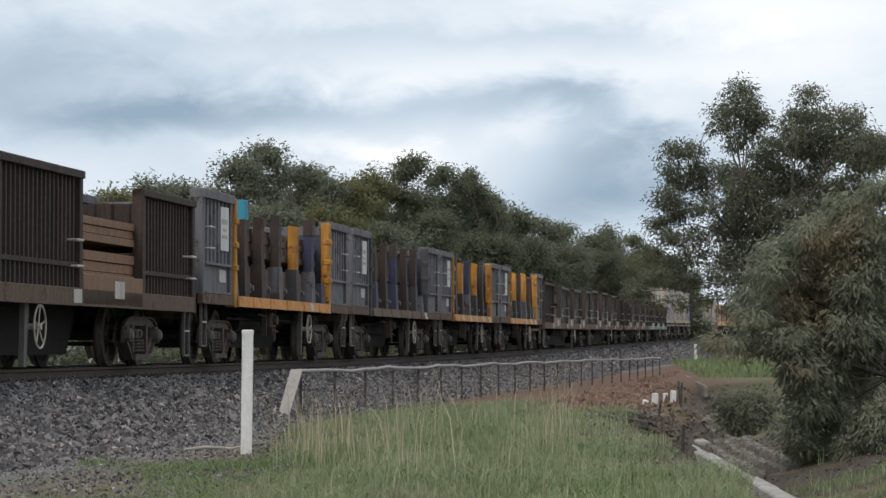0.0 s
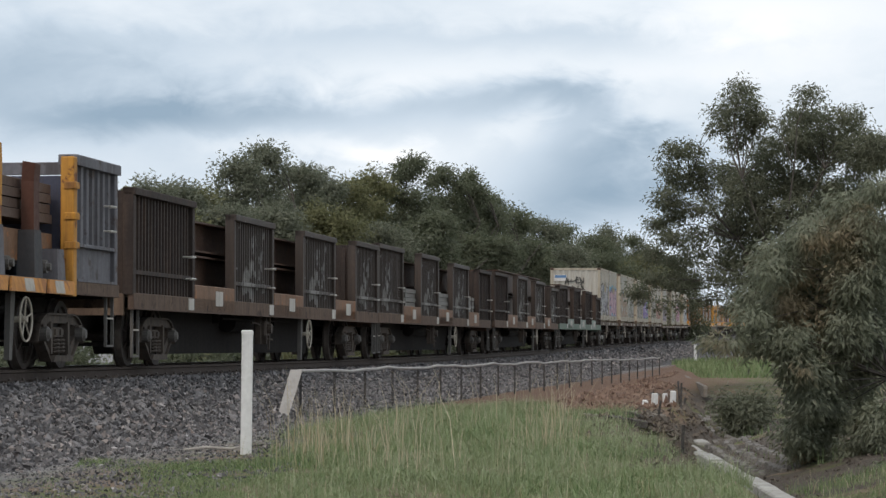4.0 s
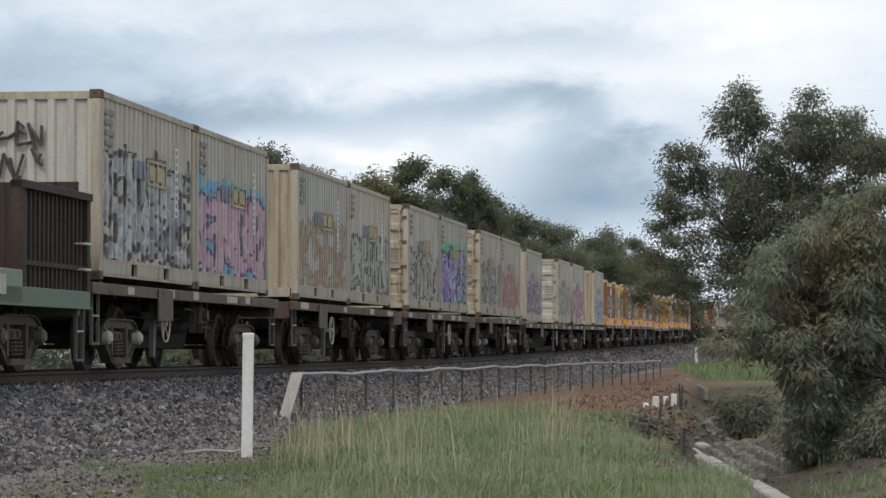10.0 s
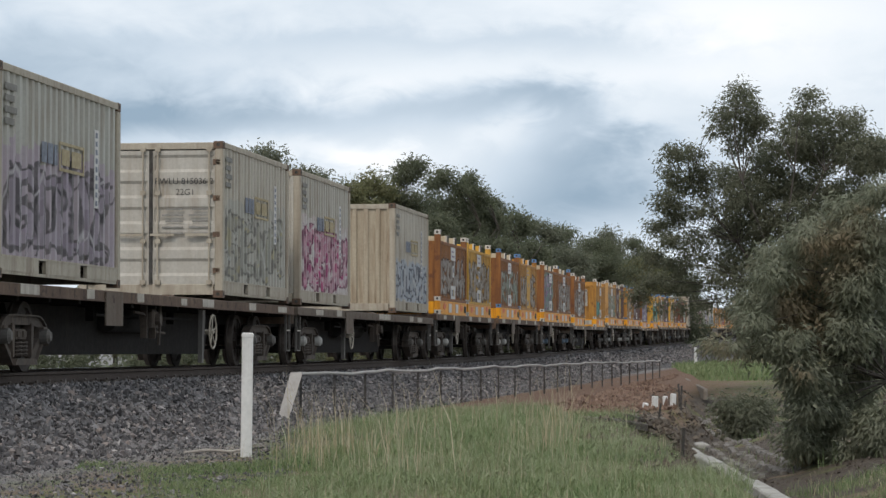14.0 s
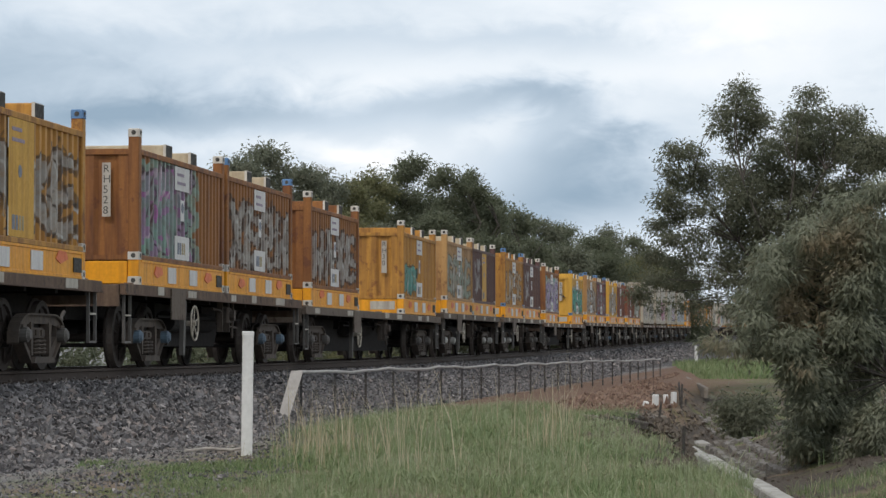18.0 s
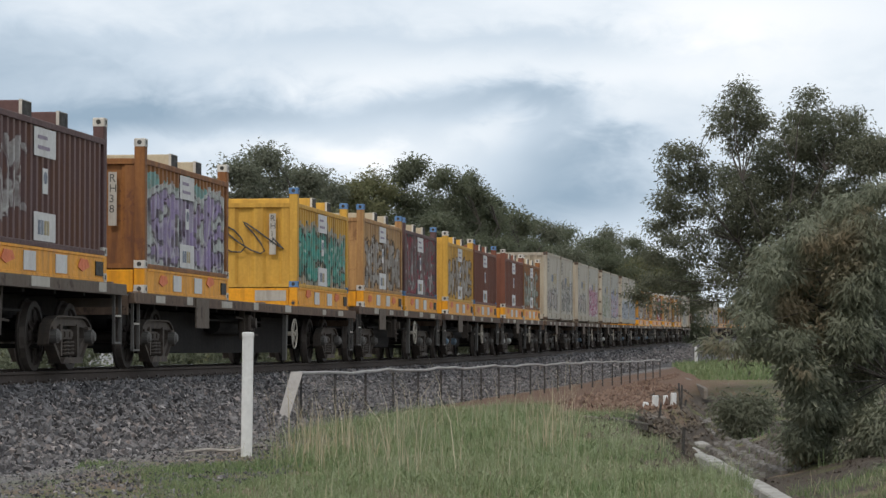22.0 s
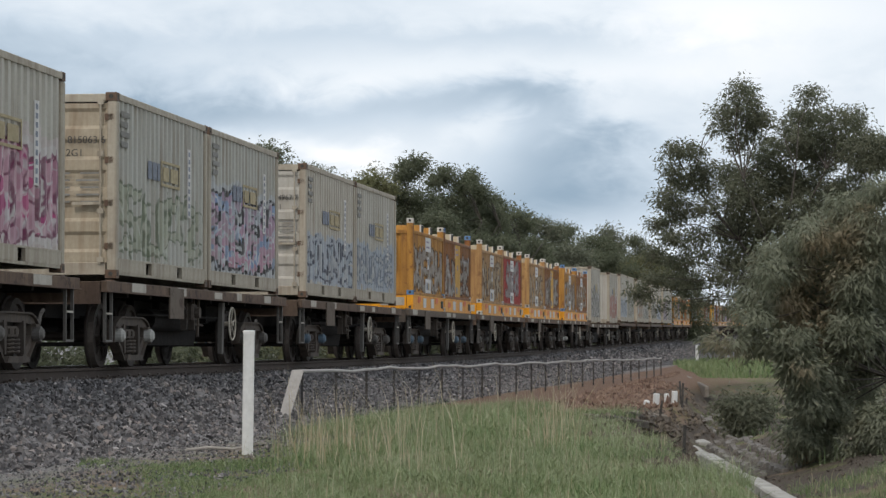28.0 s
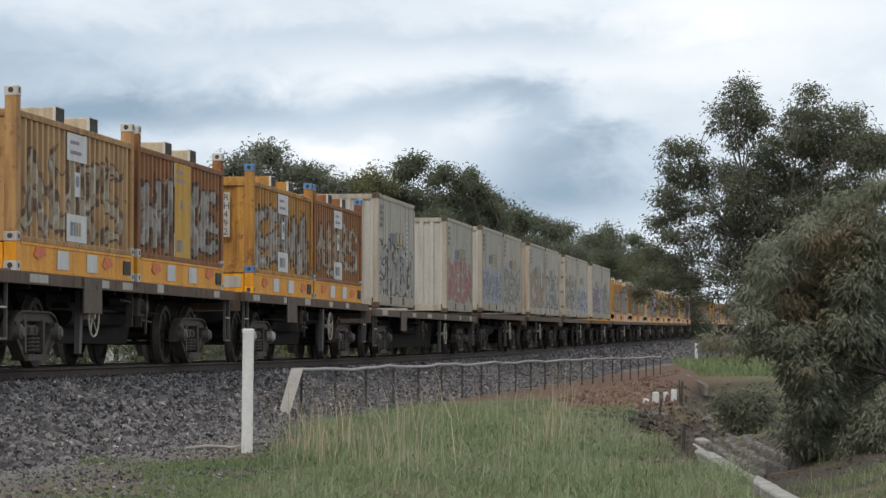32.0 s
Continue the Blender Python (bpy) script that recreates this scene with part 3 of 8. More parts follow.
# ---- ballast, sleepers and rails ----
def ballast_material():
    n = Nodes("crushed_grey_stone", 0.92)
    v = n.tree.nodes.new("ShaderNodeTexVoronoi")
    n.put(v.inputs["Vector"], n.coord)
    v.inputs["Scale"].default_value = 17
    tone = n.ramp(v.outputs["Color"], [(0.1, (0.055, 0.053, 0.056)), (0.5, (0.135, 0.13, 0.132)), (0.9, (0.25, 0.24, 0.238))])
    big = n.noise(n.coord, 0.6, 4)
    c = n.mix(n.ramp(big, [(0.35, 0.0), (0.7, 0.5)]), tone, (0.12, 0.095, 0.075))
    n.bump(v.outputs["Distance"], 1.0, 0.06)
    return n.done(c)


M["ballast"] = ballast_material()
PROFILE = [(-3.7, -0.88), (-3.15, -0.74), (-2.1, -0.42), (-1.55, -0.2), (-1.2, -0.2), (1.2, -0.2), (1.55, -0.2), (2.4, -0.5), (3.3, -0.9)]


def ballast_top(off):
    """Height of the ballast at off metres from the centre, below the rail top."""
    return np.interp(off, [p[0] for p in PROFILE], [p[1] for p in PROFILE])


def ribbon(name, s_list, section, mat, closed=False):
    """Sweeps (off, z) pairs along the line."""
    v, f = [], []
    k = len(section)
    for s in s_list:
        for off, z in section:
            x, y, h, th = line_at(s, off)
            zz = float(h) + z
            if name == "ballast" and (off < -2.9 or off > 3):
                zz = min(zz, float(ground_height(x, y)) - 0.05)
            v.append((float(x), float(y), zz))
    n = len(s_list)
    for i in range(n - 1):
        for j in range(k if closed else k - 1):
            a, b = i * k + j, i * k + (j + 1) % k
            f.append((a, b, b + k, a + k))
    me = bpy.data.meshes.new(name)
    me.from_pydata(v, [], f)
    me.materials.append(mat)
    me.update()
    return new(name, me)


line_s = list(np.concatenate([np.arange(-300, -40, 20), np.arange(-40, 160, 4), np.arange(160, 860, 20)]))
ballast = tagged(ribbon("ballast", line_s, PROFILE, M["ballast"]), "bank of crushed grey stone under the track", "ballast", kind="structure")
track = tagged(new("railway_track"), "single railway track with rusty rails on sleepers", "railway track", kind="structure")
RAIL = [(-0.07, -0.16), (-0.07, -0.148), (-0.012, -0.13), (-0.01, -0.045), (-0.035, -0.035), (-0.036, -0.006), (-0.028, 0.0), (0.028, 0.0), (0.036, -0.006), (0.035, -0.035), (0.01, -0.045), (0.012, -0.13), (0.07, -0.148), (0.07, -0.16)]
for off in (-0.755, 0.755):
    r = ribbon("rail", line_s, [(off + a, b) for a, b in RAIL], M["rail"], True)
    r.parent = track
    h = ribbon("rail_head", line_s, [(off - 0.026, 0.002), (off + 0.026, 0.002)], M["rail_top"])
    h.parent = r
    tagged(h, "shiny worn running surface")
sleeper_me = as_mesh("sleeper", Geo().box(-0.12, 0.12, -1.28, 1.28, -0.36, -0.165, 0.02), M["sleeper"])
clip_me = as_mesh("rail_clip", Geo().box(-0.07, 0.07, -0.05, 0.03, -0.165, -0.125, 0.01).tube((-0.05, -0.06, -0.12), (0.05, -0.05, -0.115), 0.018, k=6), M["clip"])
SLEEPERS = [-14 + 0.62 * i for i in range(290)]
for s in SLEEPERS:
    ob = new("sleeper", sleeper_me)
    ob.parent = track
    ob.matrix_world = on_line(s)
    if s < 70:
        c = new("rail_clip", clip_me)
        c.parent = ob
        c.location = (0, -0.86, 0)
rest = Geo()
for s in [-14 + 0.62 * i for i in range(290, 900)]:
    m = on_line(s)
    v = [(x, y, z) for z in (-0.3, -0.165) for y in (-1.28, 1.28) for x in (-0.12, 0.12)]
    rest.add([m @ Vector(p) for p in v], [(0, 2, 3, 1), (4, 5, 7, 6), (0, 1, 5, 4), (2, 6, 7, 3), (0, 4, 6, 2), (1, 3, 7, 5)])
tagged(part("sleepers", rest, M["sleeper"], track), "far row of sleepers", kind="stuff")


# ---- loose stones on the near shoulder ----
def stones(name, count, s0, s1, off0, off1, size0, size1, seed, mat, label, on_ground=False, power=1.0):
    r = np.random.RandomState(seed)
    base = np.array([(1, 0, 0), (-1, 0, 0), (0, 1, 0), (0, -1, 0), (0, 0, 1), (0, 0, -1)], float)
    faces = np.array([(0, 2, 4), (2, 1, 4), (1, 3, 4), (3, 0, 4), (2, 0, 5), (1, 2, 5), (3, 1, 5), (0, 3, 5)])
    s = s0 + (s1 - s0) * r.rand(count) ** power
    off = r.uniform(off0, off1, count)
    x, y, h, th = line_at(s, off)
    z = h + ballast_top(off)
    z = np.maximum(z, ground_height(x, y))
    size = size0 + (size1 - size0) * r.rand(count) ** 2
    pts = base[None] * np.array([1.45, 1.0, 0.62])[:, None][None, [0, 0, 1, 1, 2, 2]] * (size[:, None, None] * r.uniform(0.55, 1.25, (count, 6, 1)) * 0.5)
    pts = pts + r.normal(0, 0.12, pts.shape) * size[:, None, None]
    q = r.normal(size=(count, 4))
    q /= np.linalg.norm(q, axis=1)[:, None]
    a, b, c, d = q.T
    rot = np.stack([1 - 2 * (c * c + d * d), 2 * (b * c - a * d), 2 * (b * d + a * c), 2 * (b * c + a * d), 1 - 2 * (b * b + d * d), 2 * (c * d - a * b),
                    2 * (b * d - a * c), 2 * (c * d + a * b), 1 - 2 * (b * b + c * c)], 1).reshape(count, 3, 3)
    pts = np.einsum("nij,nkj->nki", rot, pts) + np.stack([x, y, z + size * 0.18], 1)[:, None]
    f = (faces[None] + 6 * np.arange(count)[:, None, None]).reshape(-1, 3)
    me = bpy.data.meshes.new(name)
    me.from_pydata(pts.reshape(-1, 3).tolist(), [], f.tolist())
    me.materials.append(mat)
    me.update()
    return tagged(new(name, me), label, "stones", kind="stuff")


def stone_material():
    n = Nodes("loose_basalt_stones", 0.9)
    g = n.tree.nodes.new("ShaderNodeNewGeometry").outputs["Random Per Island"]
    tone = n.ramp(g, [(0.0, (0.045, 0.043, 0.046)), (0.4, (0.135, 0.129, 0.132)), (0.85, (0.24, 0.23, 0.232)), (0.97, (0.3, 0.255, 0.235)), (1.0, (0.46, 0.44, 0.43))])
    fine = n.noise(n.coord, 60, 3)
    n.bump(fine, 0.5, 0.005)
    return n.done(n.mix(n.ramp(fine, [(0.35, 0.0), (0.75, 0.3)]), tone, (0.05, 0.045, 0.04)))


M["stones"] = stone_material()
stones("ballast_stones", 62000, -12, 75, -3.9, -0.95, 0.035, 0.1, 3, M["stones"], "loose crushed grey stones on the track bank", power=1.6)
stones("ballast_stones", 9000, 75, 190, -3.6, -0.95, 0.07, 0.17, 5, M["stones"], "far crushed grey stones on the track bank", power=1.4)
stones("gravel", 15000, -16, 10, -6.3, -3.2, 0.012, 0.045, 4, M["stones"], "scattered gravel beside the track", power=1.0)


# ---- sky ----
def sky_material():
    n = Nodes("grey_white_clouds", 1.0)
    x, y, z = n.xyz()
    az = n.math("ARCTAN2", x, y)
    el = n.math("DIVIDE", z, 3600.0)
    comb = n.tree.nodes.new("ShaderNodeCombineXYZ")
    n.put(comb.inputs[0], n.math("MULTIPLY", az, 11)), n.put(comb.inputs[1], n.math("MULTIPLY", el, 20))
    v = comb.outputs[0]
    soft = n.noise(v, 1.1, 5, 0.55, 0.4)
    fine = n.noise(v, 3.5, 6, 0.6, 0.6)
    w1 = n.math("MULTIPLY", n.math("SUBTRACT", soft, 0.5), 0.06)
    w2 = n.math("MULTIPLY", n.math("SUBTRACT", fine, 0.5), 0.03)
    azw = n.math("ADD", az, n.math("ADD", w1, w2))
    elw = n.math("ADD", el, n.math("MULTIPLY", n.math("ADD", w1, w2), 0.45))

    def blob(a, e, ra, re, p=1.0):
        da = n.math("DIVIDE", n.math("SUBTRACT", azw, a), ra)
        de = n.math("DIVIDE", n.math("SUBTRACT", elw, e), re)
        d = n.math("ADD", n.math("MULTIPLY", da, da), n.math("MULTIPLY", de, de))
        return n.math("MULTIPLY", n.math("EXPONENT", n.math("MULTIPLY", d, -1.0)), p)

    dark = 0.0
    for b in [(-0.115, 0.079, 0.055, 0.009, 0.65), (-0.12, 0.1, 0.06, 0.02, 0.4), (-0.05, 0.085, 0.06, 0.007, 0.45), (0.035, 0.09, 0.04, 0.008, 0.6), (0.055, 0.066, 0.027, 0.017, 0.72), (0.05, 0.05, 0.035, 0.009, 0.55),
              (-0.17, 0.095, 0.05, 0.016, 0.35), (-0.02, 0.112, 0.12, 0.005, 0.2), (0.09, 0.108, 0.06, 0.006, 0.3)]:
        dark = n.math("ADD", blob(*b), dark)
    light = 0.0
    for b in [(-0.018, 0.068, 0.02, 0.005, 1.0), (0.028, 0.078, 0.012, 0.008, 0.5), (0.12, 0.115, 0.06, 0.02, 0.8), (0.02, 0.098, 0.06, 0.006, 0.5), (-0.06, 0.071, 0.05, 0.004, 0.4), (0.075, 0.083, 0.015, 0.012, 0.4)]:
        light = n.math("ADD", blob(*b), light)
    f = n.math("ADD", n.math("ADD", 0.485, n.math("MULTIPLY", n.math("SUBTRACT", soft, 0.5), 0.62)), n.math("MULTIPLY", n.math("SUBTRACT", fine, 0.5), 0.2))
    f = n.math("SUBTRACT", n.math("ADD", f, n.math("MULTIPLY", light, 0.5)), n.math("MULTIPLY", dark, 0.62))
    f = n.math("ADD", n.math("MULTIPLY", f, 0.86), 0.1)
    c = n.ramp(f, [(0.0, (0.285, 0.385, 0.49)), (0.35, (0.55, 0.64, 0.735)), (0.62, (0.75, 0.81, 0.87)), (1.0, (0.975, 0.975, 0.99))])
    e = n.tree.nodes.new("ShaderNodeEmission")
    n.put(e.inputs[0], c)
    e.inputs[1].default_value = 1.0
    out = n.tree.nodes["Material Output"]
    n.tree.links.new(e.outputs[0], out.inputs[0])
    return n.mat


k = 96
vv = [(3600 * math.sin(math.tau * i / k), 3600 * math.cos(math.tau * i / k), z) for z in (-60, 900, 2100) for i in range(k)]
ff = [(j * k + (i + 1) % k, j * k + i, (j + 1) * k + i, (j + 1) * k + (i + 1) % k) for j in range(2) for i in range(k)]
sky_me = bpy.data.meshes.new("backdrop")
sky_me.from_pydata(vv, [], ff)
sky_me.materials.append(sky_material())
SKY = tagged(new("backdrop", sky_me), "band of drifting grey and white clouds", "sky", kind="structure")


# ---- trees ----
def leaf_material(name, dark, lit, dry=None, clump=2.2):
    n = Nodes(name, 0.55)
    g = n.tree.nodes.new("ShaderNodeNewGeometry").outputs["Random Per Island"]
    big = n.noise(n.coord, 0.45, 3)
    tuft = n.noise(n.coord, clump, 3)
    c = n.ramp(g, [(0.0, dark), (0.75, lit), (1.0, mixed(lit, (0.3, 0.3, 0.22), 0.35))])
    c = n.mix(n.ramp(big, [(0.35, 0.0), (0.65, 0.5)]), c, mixed(dark, lit, 0.2))
    c = n.mix(n.ramp(tuft, [(0.4, 0.0), (0.62, 0.3)]), c, dark)
    if dry:
        c = n.mix(n.ramp(n.noise(n.coord, 0.7, 3), [(0.52, 0.0), (0.64, 0.75)]), c, dry)
    n.bsdf.inputs["Specular IOR Level"].default_value = 0.25
    thin = n.tree.nodes.new("ShaderNodeBsdfTranslucent")
    n.put(thin.inputs[0], n.mix(0.5, c, mixed(lit, (0.22, 0.25, 0.12), 0.5)))
    n.put(thin.inputs["Normal"], n.tree.nodes.new("ShaderNodeNewGeometry").outputs["True Normal"])
    both = n.tree.nodes.new("ShaderNodeMixShader")
    both.inputs[0].default_value = 0.5
    n.tree.links.new(n.bsdf.outputs[0], both.inputs[1])
    n.tree.links.new(thin.outputs[0], both.inputs[2])
    n.tree.links.new(both.outputs[0], n.tree.nodes["Material Output"].inputs[0])
    return n.done(c)


M["gum_leaf"] = leaf_material("grey_green_gum_leaves", (0.1, 0.106, 0.073), (0.235, 0.24, 0.172))
M["bush_leaf"] = leaf_material("silvery_gum_leaves", (0.14, 0.148, 0.104), (0.33, 0.345, 0.255), (0.36, 0.26, 0.165), 3.0)
M["wood_leaf"] = leaf_material("dark_wood_leaves", (0.09, 0.1, 0.066), (0.19, 0.205, 0.135), None, 1.2)
M["wood_leaf_grey"] = leaf_material("grey_green_wood_leaves", (0.115, 0.125, 0.09), (0.255, 0.262, 0.195), None, 1.2)
M["wood_leaf_olive"] = leaf_material("olive_wood_leaves", (0.12, 0.122, 0.06), (0.25, 0.24, 0.12), None, 1.2)
M["bark_dark"] = plain("dark_bark", (0.07, 0.055, 0.045), 0.9, 6)


def leaves(name, blobs, count, length, width, seed, mat, droop=0.5, clump=0.2, simple=False):
    """A crown: small leaves in rounded tufts that crowd the outside of the given ellipsoids (x, y, z, rx, ry, rz)."""
    r = np.random.RandomState(seed)
    weight = np.array([b[6] if len(b) > 6 else 1.0 for b in blobs])
    blobs = np.array([b[:6] for b in blobs], float)
    vol = weight * (blobs[:, 3] * blobs[:, 4] * blobs[:, 5]) ** 0.7
    per = 34
    nc = max(8, count // per)
    which = r.choice(len(blobs), nc, p=vol / vol.sum())
    d = r.normal(size=(nc, 3))
    d /= np.linalg.norm(d, axis=1)[:, None]
    rad = r.rand(nc, 1) ** 0.36
    centre = blobs[which, :3] + d * rad * blobs[which, 3:]
    size = clump * r.uniform(0.5, 1.4, nc)
    ball = r.normal(size=(nc * per, 3))
    ball *= (1.25 * r.rand(nc * per) ** 0.6 / np.linalg.norm(ball, axis=1))[:, None]
    pos = np.repeat(centre, per, 0) + ball * np.repeat(size, per)[:, None] * np.array([1, 1, 0.72])
    m = len(pos)
    dirv = ball * np.array([1, 1, 0.6]) + r.normal(0, 0.5, (m, 3)) - np.array([0, 0, droop])
    dirv /= np.linalg.norm(dirv, axis=1)[:, None]
    side = np.cross(dirv, r.normal(size=(m, 3)))
    side /= np.linalg.norm(side, axis=1)[:, None] + 1e-9
    ln = (length * r.uniform(0.6, 1.3, m))[:, None]
    wd = (width * r.uniform(0.7, 1.3, m))[:, None]
    tip = pos + dirv * ln
    if simple:
        v = np.stack([pos + side * wd * 0.5, tip, pos - side * wd * 0.5], 1).reshape(-1, 3)
    else:
        mid = pos + dirv * ln * 0.45
        v = np.stack([pos, mid + side * wd * 0.5, tip, mid - side * wd * 0.5], 1).reshape(-1, 3)
    k = 3 if simple else 4
    # leaves turn their upper face outward from the tuft and the crown
    out = ball * 1.1 + np.repeat(d * rad, per, 0) * 0.9 + np.array([0, 0, 0.25])
    f = np.arange(m * k).reshape(-1, k)
    nrm = np.cross(side, dirv)
    flip = (nrm * out).sum(1) < 0
    f[flip] = f[flip][:, ::-1]
    me = bpy.data.meshes.new(name)
    me.from_pydata(v.tolist(), [], f.tolist())
    me.materials.append(mat)
    me.update()
    face = np.where(flip, -1.0, 1.0)[:, None] * nrm
    soft = out / (np.linalg.norm(out, axis=1)[:, None] + 1e-9) + 0.6 * face
    soft /= np.linalg.norm(soft, axis=1)[:, None] + 1e-9
    me.normals_split_custom_set_from_vertices(np.repeat(soft, k, 0).tolist())
    return me


def tree(label, x, y, blobs, count, leaf, width, seed, mat, bark, trunk_r=0.18, droop=0.5, group="", clump=0.2, name="tree", simple=False, stem=None):
    """Blobs are given in world metres; the trunk forks into a limb for each of them. stem: x and height of the fork."""
    z = float(ground_height(x, y)) - 0.1
    t = thing(name, label, "tree" if name == "tree" else "bush", group, at=Matrix.Translation((x, y, z)))
    loc = [(b[0] - x, b[1] - y, b[2] - z) + tuple(b[3:]) for b in blobs]
    q = random.Random(seed)
    top = max(b[2] for b in loc)
    fork = Vector((stem[0] - x, 0, stem[1] - z)) if stem else Vector((0, 0, top * 0.3))
    g = Geo().path_tube([(0, 0, 0), (fork.x * 0.4, 0.05, fork.z * 0.5), fork], [trunk_r * 1.25, trunk_r, trunk_r * 0.85], 9)
    part("trunk", g, bark, t)
    # a few main limbs, from which thinner boughs reach every mass of leaves
    mains = []
    limbs = Geo()
    for i in range(5):
        lean = (i - 2) * 0.5 + q.uniform(-0.15, 0.15)
        reach = (top - fork.z) * q.uniform(0.45, 0.7)
        e = fork + Vector((lean * reach * 0.7, q.uniform(-0.2, 0.2) * reach, reach))
        m = fork.lerp(e, 0.5) + Vector((q.uniform(-0.1, 0.1) * reach, 0, 0.06 * reach))
        limbs.path_tube([fork, m, e], [trunk_r * 0.6, trunk_r * 0.42, trunk_r * 0.25], 6)
        mains += [fork, m, e]
    for b in loc:
        e = Vector(b[:3])
        below = [p for p in mains if p.z < e.z + 0.1] or [fork]
        a = min(below, key=lambda p: (p - e).length)
        if (e - a).length > 0.1:
            k1 = a.lerp(e, 0.5) + Vector((q.uniform(-0.1, 0.1), q.uniform(-0.1, 0.1), 0.1)) * (e - a).length
            limbs.path_tube([a, k1, e], [trunk_r * 0.26, trunk_r * 0.18, trunk_r * 0.08], 5)
        for i in range(3):
            w = Vector((q.gauss(0, 1), q.gauss(0, 1), q.gauss(0.2, 0.8))).normalized()
            limbs.tube(e, e + Vector((w.x * b[3], w.y * b[4], w.z * b[5])) * 0.9, trunk_r * 0.09, trunk_r * 0.03, 4)
    part("limb", limbs, bark, t)
    part("crown", leaves("crown", loc, count, leaf, width, seed, mat, droop, clump, simple), None, t)
    return t


# ---- running gear ----
CACHE = {}


def cached(key, build):
    if key not in CACHE:
        CACHE[key] = build()
    return CACHE[key]


WHEELS = []
R_WHEEL = 0.46


def wheelset_mesh():
    g = Geo()
    for s in (-1, 1):
        g.slot = 0
        p = [(0.1, 0.62), (0.16, 0.64), (0.18, 0.7), (0.36, 0.71), (0.4, 0.68), (0.49, 0.68), (0.49, 0.71), (0.462, 0.725)]
        g.lathe_y([(r, s * y) for r, y in p], 20)
        g.lathe_y([(r, s * y) for r, y in [(0.455, 0.805), (0.38, 0.81), (0.37, 0.775), (0.18, 0.765), (0.16, 0.82), (0.085, 0.82)]], 20)
        g.slot = 1
        g.lathe_y([(0.462, s * 0.725), (0.455, s * 0.805)], 20)
    g.slot = 0
    for i in range(6):                       # lightening ribs, so that the turning shows
        a = math.tau * i / 6
        g.tube((0.17 * math.cos(a), -0.8, 0.17 * math.sin(a)), (0.35 * math.cos(a), -0.785, 0.35 * math.sin(a)), 0.02, 0.015, 5)
    g.tube((0, -1.05, 0), (0, 1.05, 0), 0.075, k=12)
    return as_mesh("wheelset", g, (M["tread"], M["rim"]))


def sideframe_mesh():
    """A cast frame: arched top, two openings, spring seat and jaws over the bearings."""
    g = Geo()
    outer = [(0.0, 0.73), (0.55, 0.73), (0.72, 0.72), (0.88, 0.68), (1.02, 0.61), (1.11, 0.5), (1.14, 0.36)]
    inner = [(0.0, 0.6), (0.5, 0.6), (0.7, 0.58), (0.84, 0.57), (0.95, 0.56), (1.0, 0.47), (1.03, 0.36)]

    def prism(sx, pts, y0=-0.04, y1=0.04):
        a = [(sx * x, y0, z) for x, z in pts]
        b = [(sx * x, y1, z) for x, z in pts]
        g.slanted(a, b) if sx > 0 else g.slanted(a[::-1], b[::-1])

    for sx in (-1, 1):
        for i in range(6):
            prism(sx, [inner[i], inner[i + 1], outer[i + 1], outer[i]])
            o, q = outer[i], outer[i + 1]                                   # the flange round the arch
            prism(sx, [(o[0], o[1] - 0.022), (q[0] - 0.015, q[1] - 0.022), q, o], -0.08, 0.07)
        prism(sx, [(0.8, 0.36), (0.84, 0.36), (0.85, 0.59), (0.8, 0.59)])
        prism(sx, [(0.39, 0.2), (0.46, 0.2), (0.49, 0.62), (0.37, 0.62)], -0.06, 0.06)
        prism(sx, [(0.38, 0.1), (0.5, 0.1), (0.86, 0.35), (0.8, 0.44), (0.45, 0.24)])
        prism(sx, [(0.5, 0.1), (0.52, 0.1), (0.88, 0.35), (0.86, 0.37)], -0.08, 0.07)
        prism(sx, [(0.0, 0.1), (0.5, 0.1), (0.44, 0.18), (0.0, 0.18)], -0.11, 0.11)
        prism(sx, [(0.8, 0.55), (1.0, 0.55), (0.98, 0.585), (0.82, 0.585)], -0.1, 0.1)
    g.box(-0.25, 0.25, -0.03, 0.13, 0.42, 0.55, 0.02).box(-0.2, -0.08, -0.05, -0.02, 0.45, 0.52).box(0.06, 0.2, -0.05, -0.02, 0.45, 0.52)
    return as_mesh("side_frame", g, M["bogie"])


def spring_mesh():
    pts = [(0.1 * math.cos(i * math.tau / 10), 0.1 * math.sin(i * math.tau / 10), 0.2 + 0.0048 * i) for i in range(46)]
    return as_mesh("spring", Geo().sweep(pts, 0.017, 5), M["bogie"])


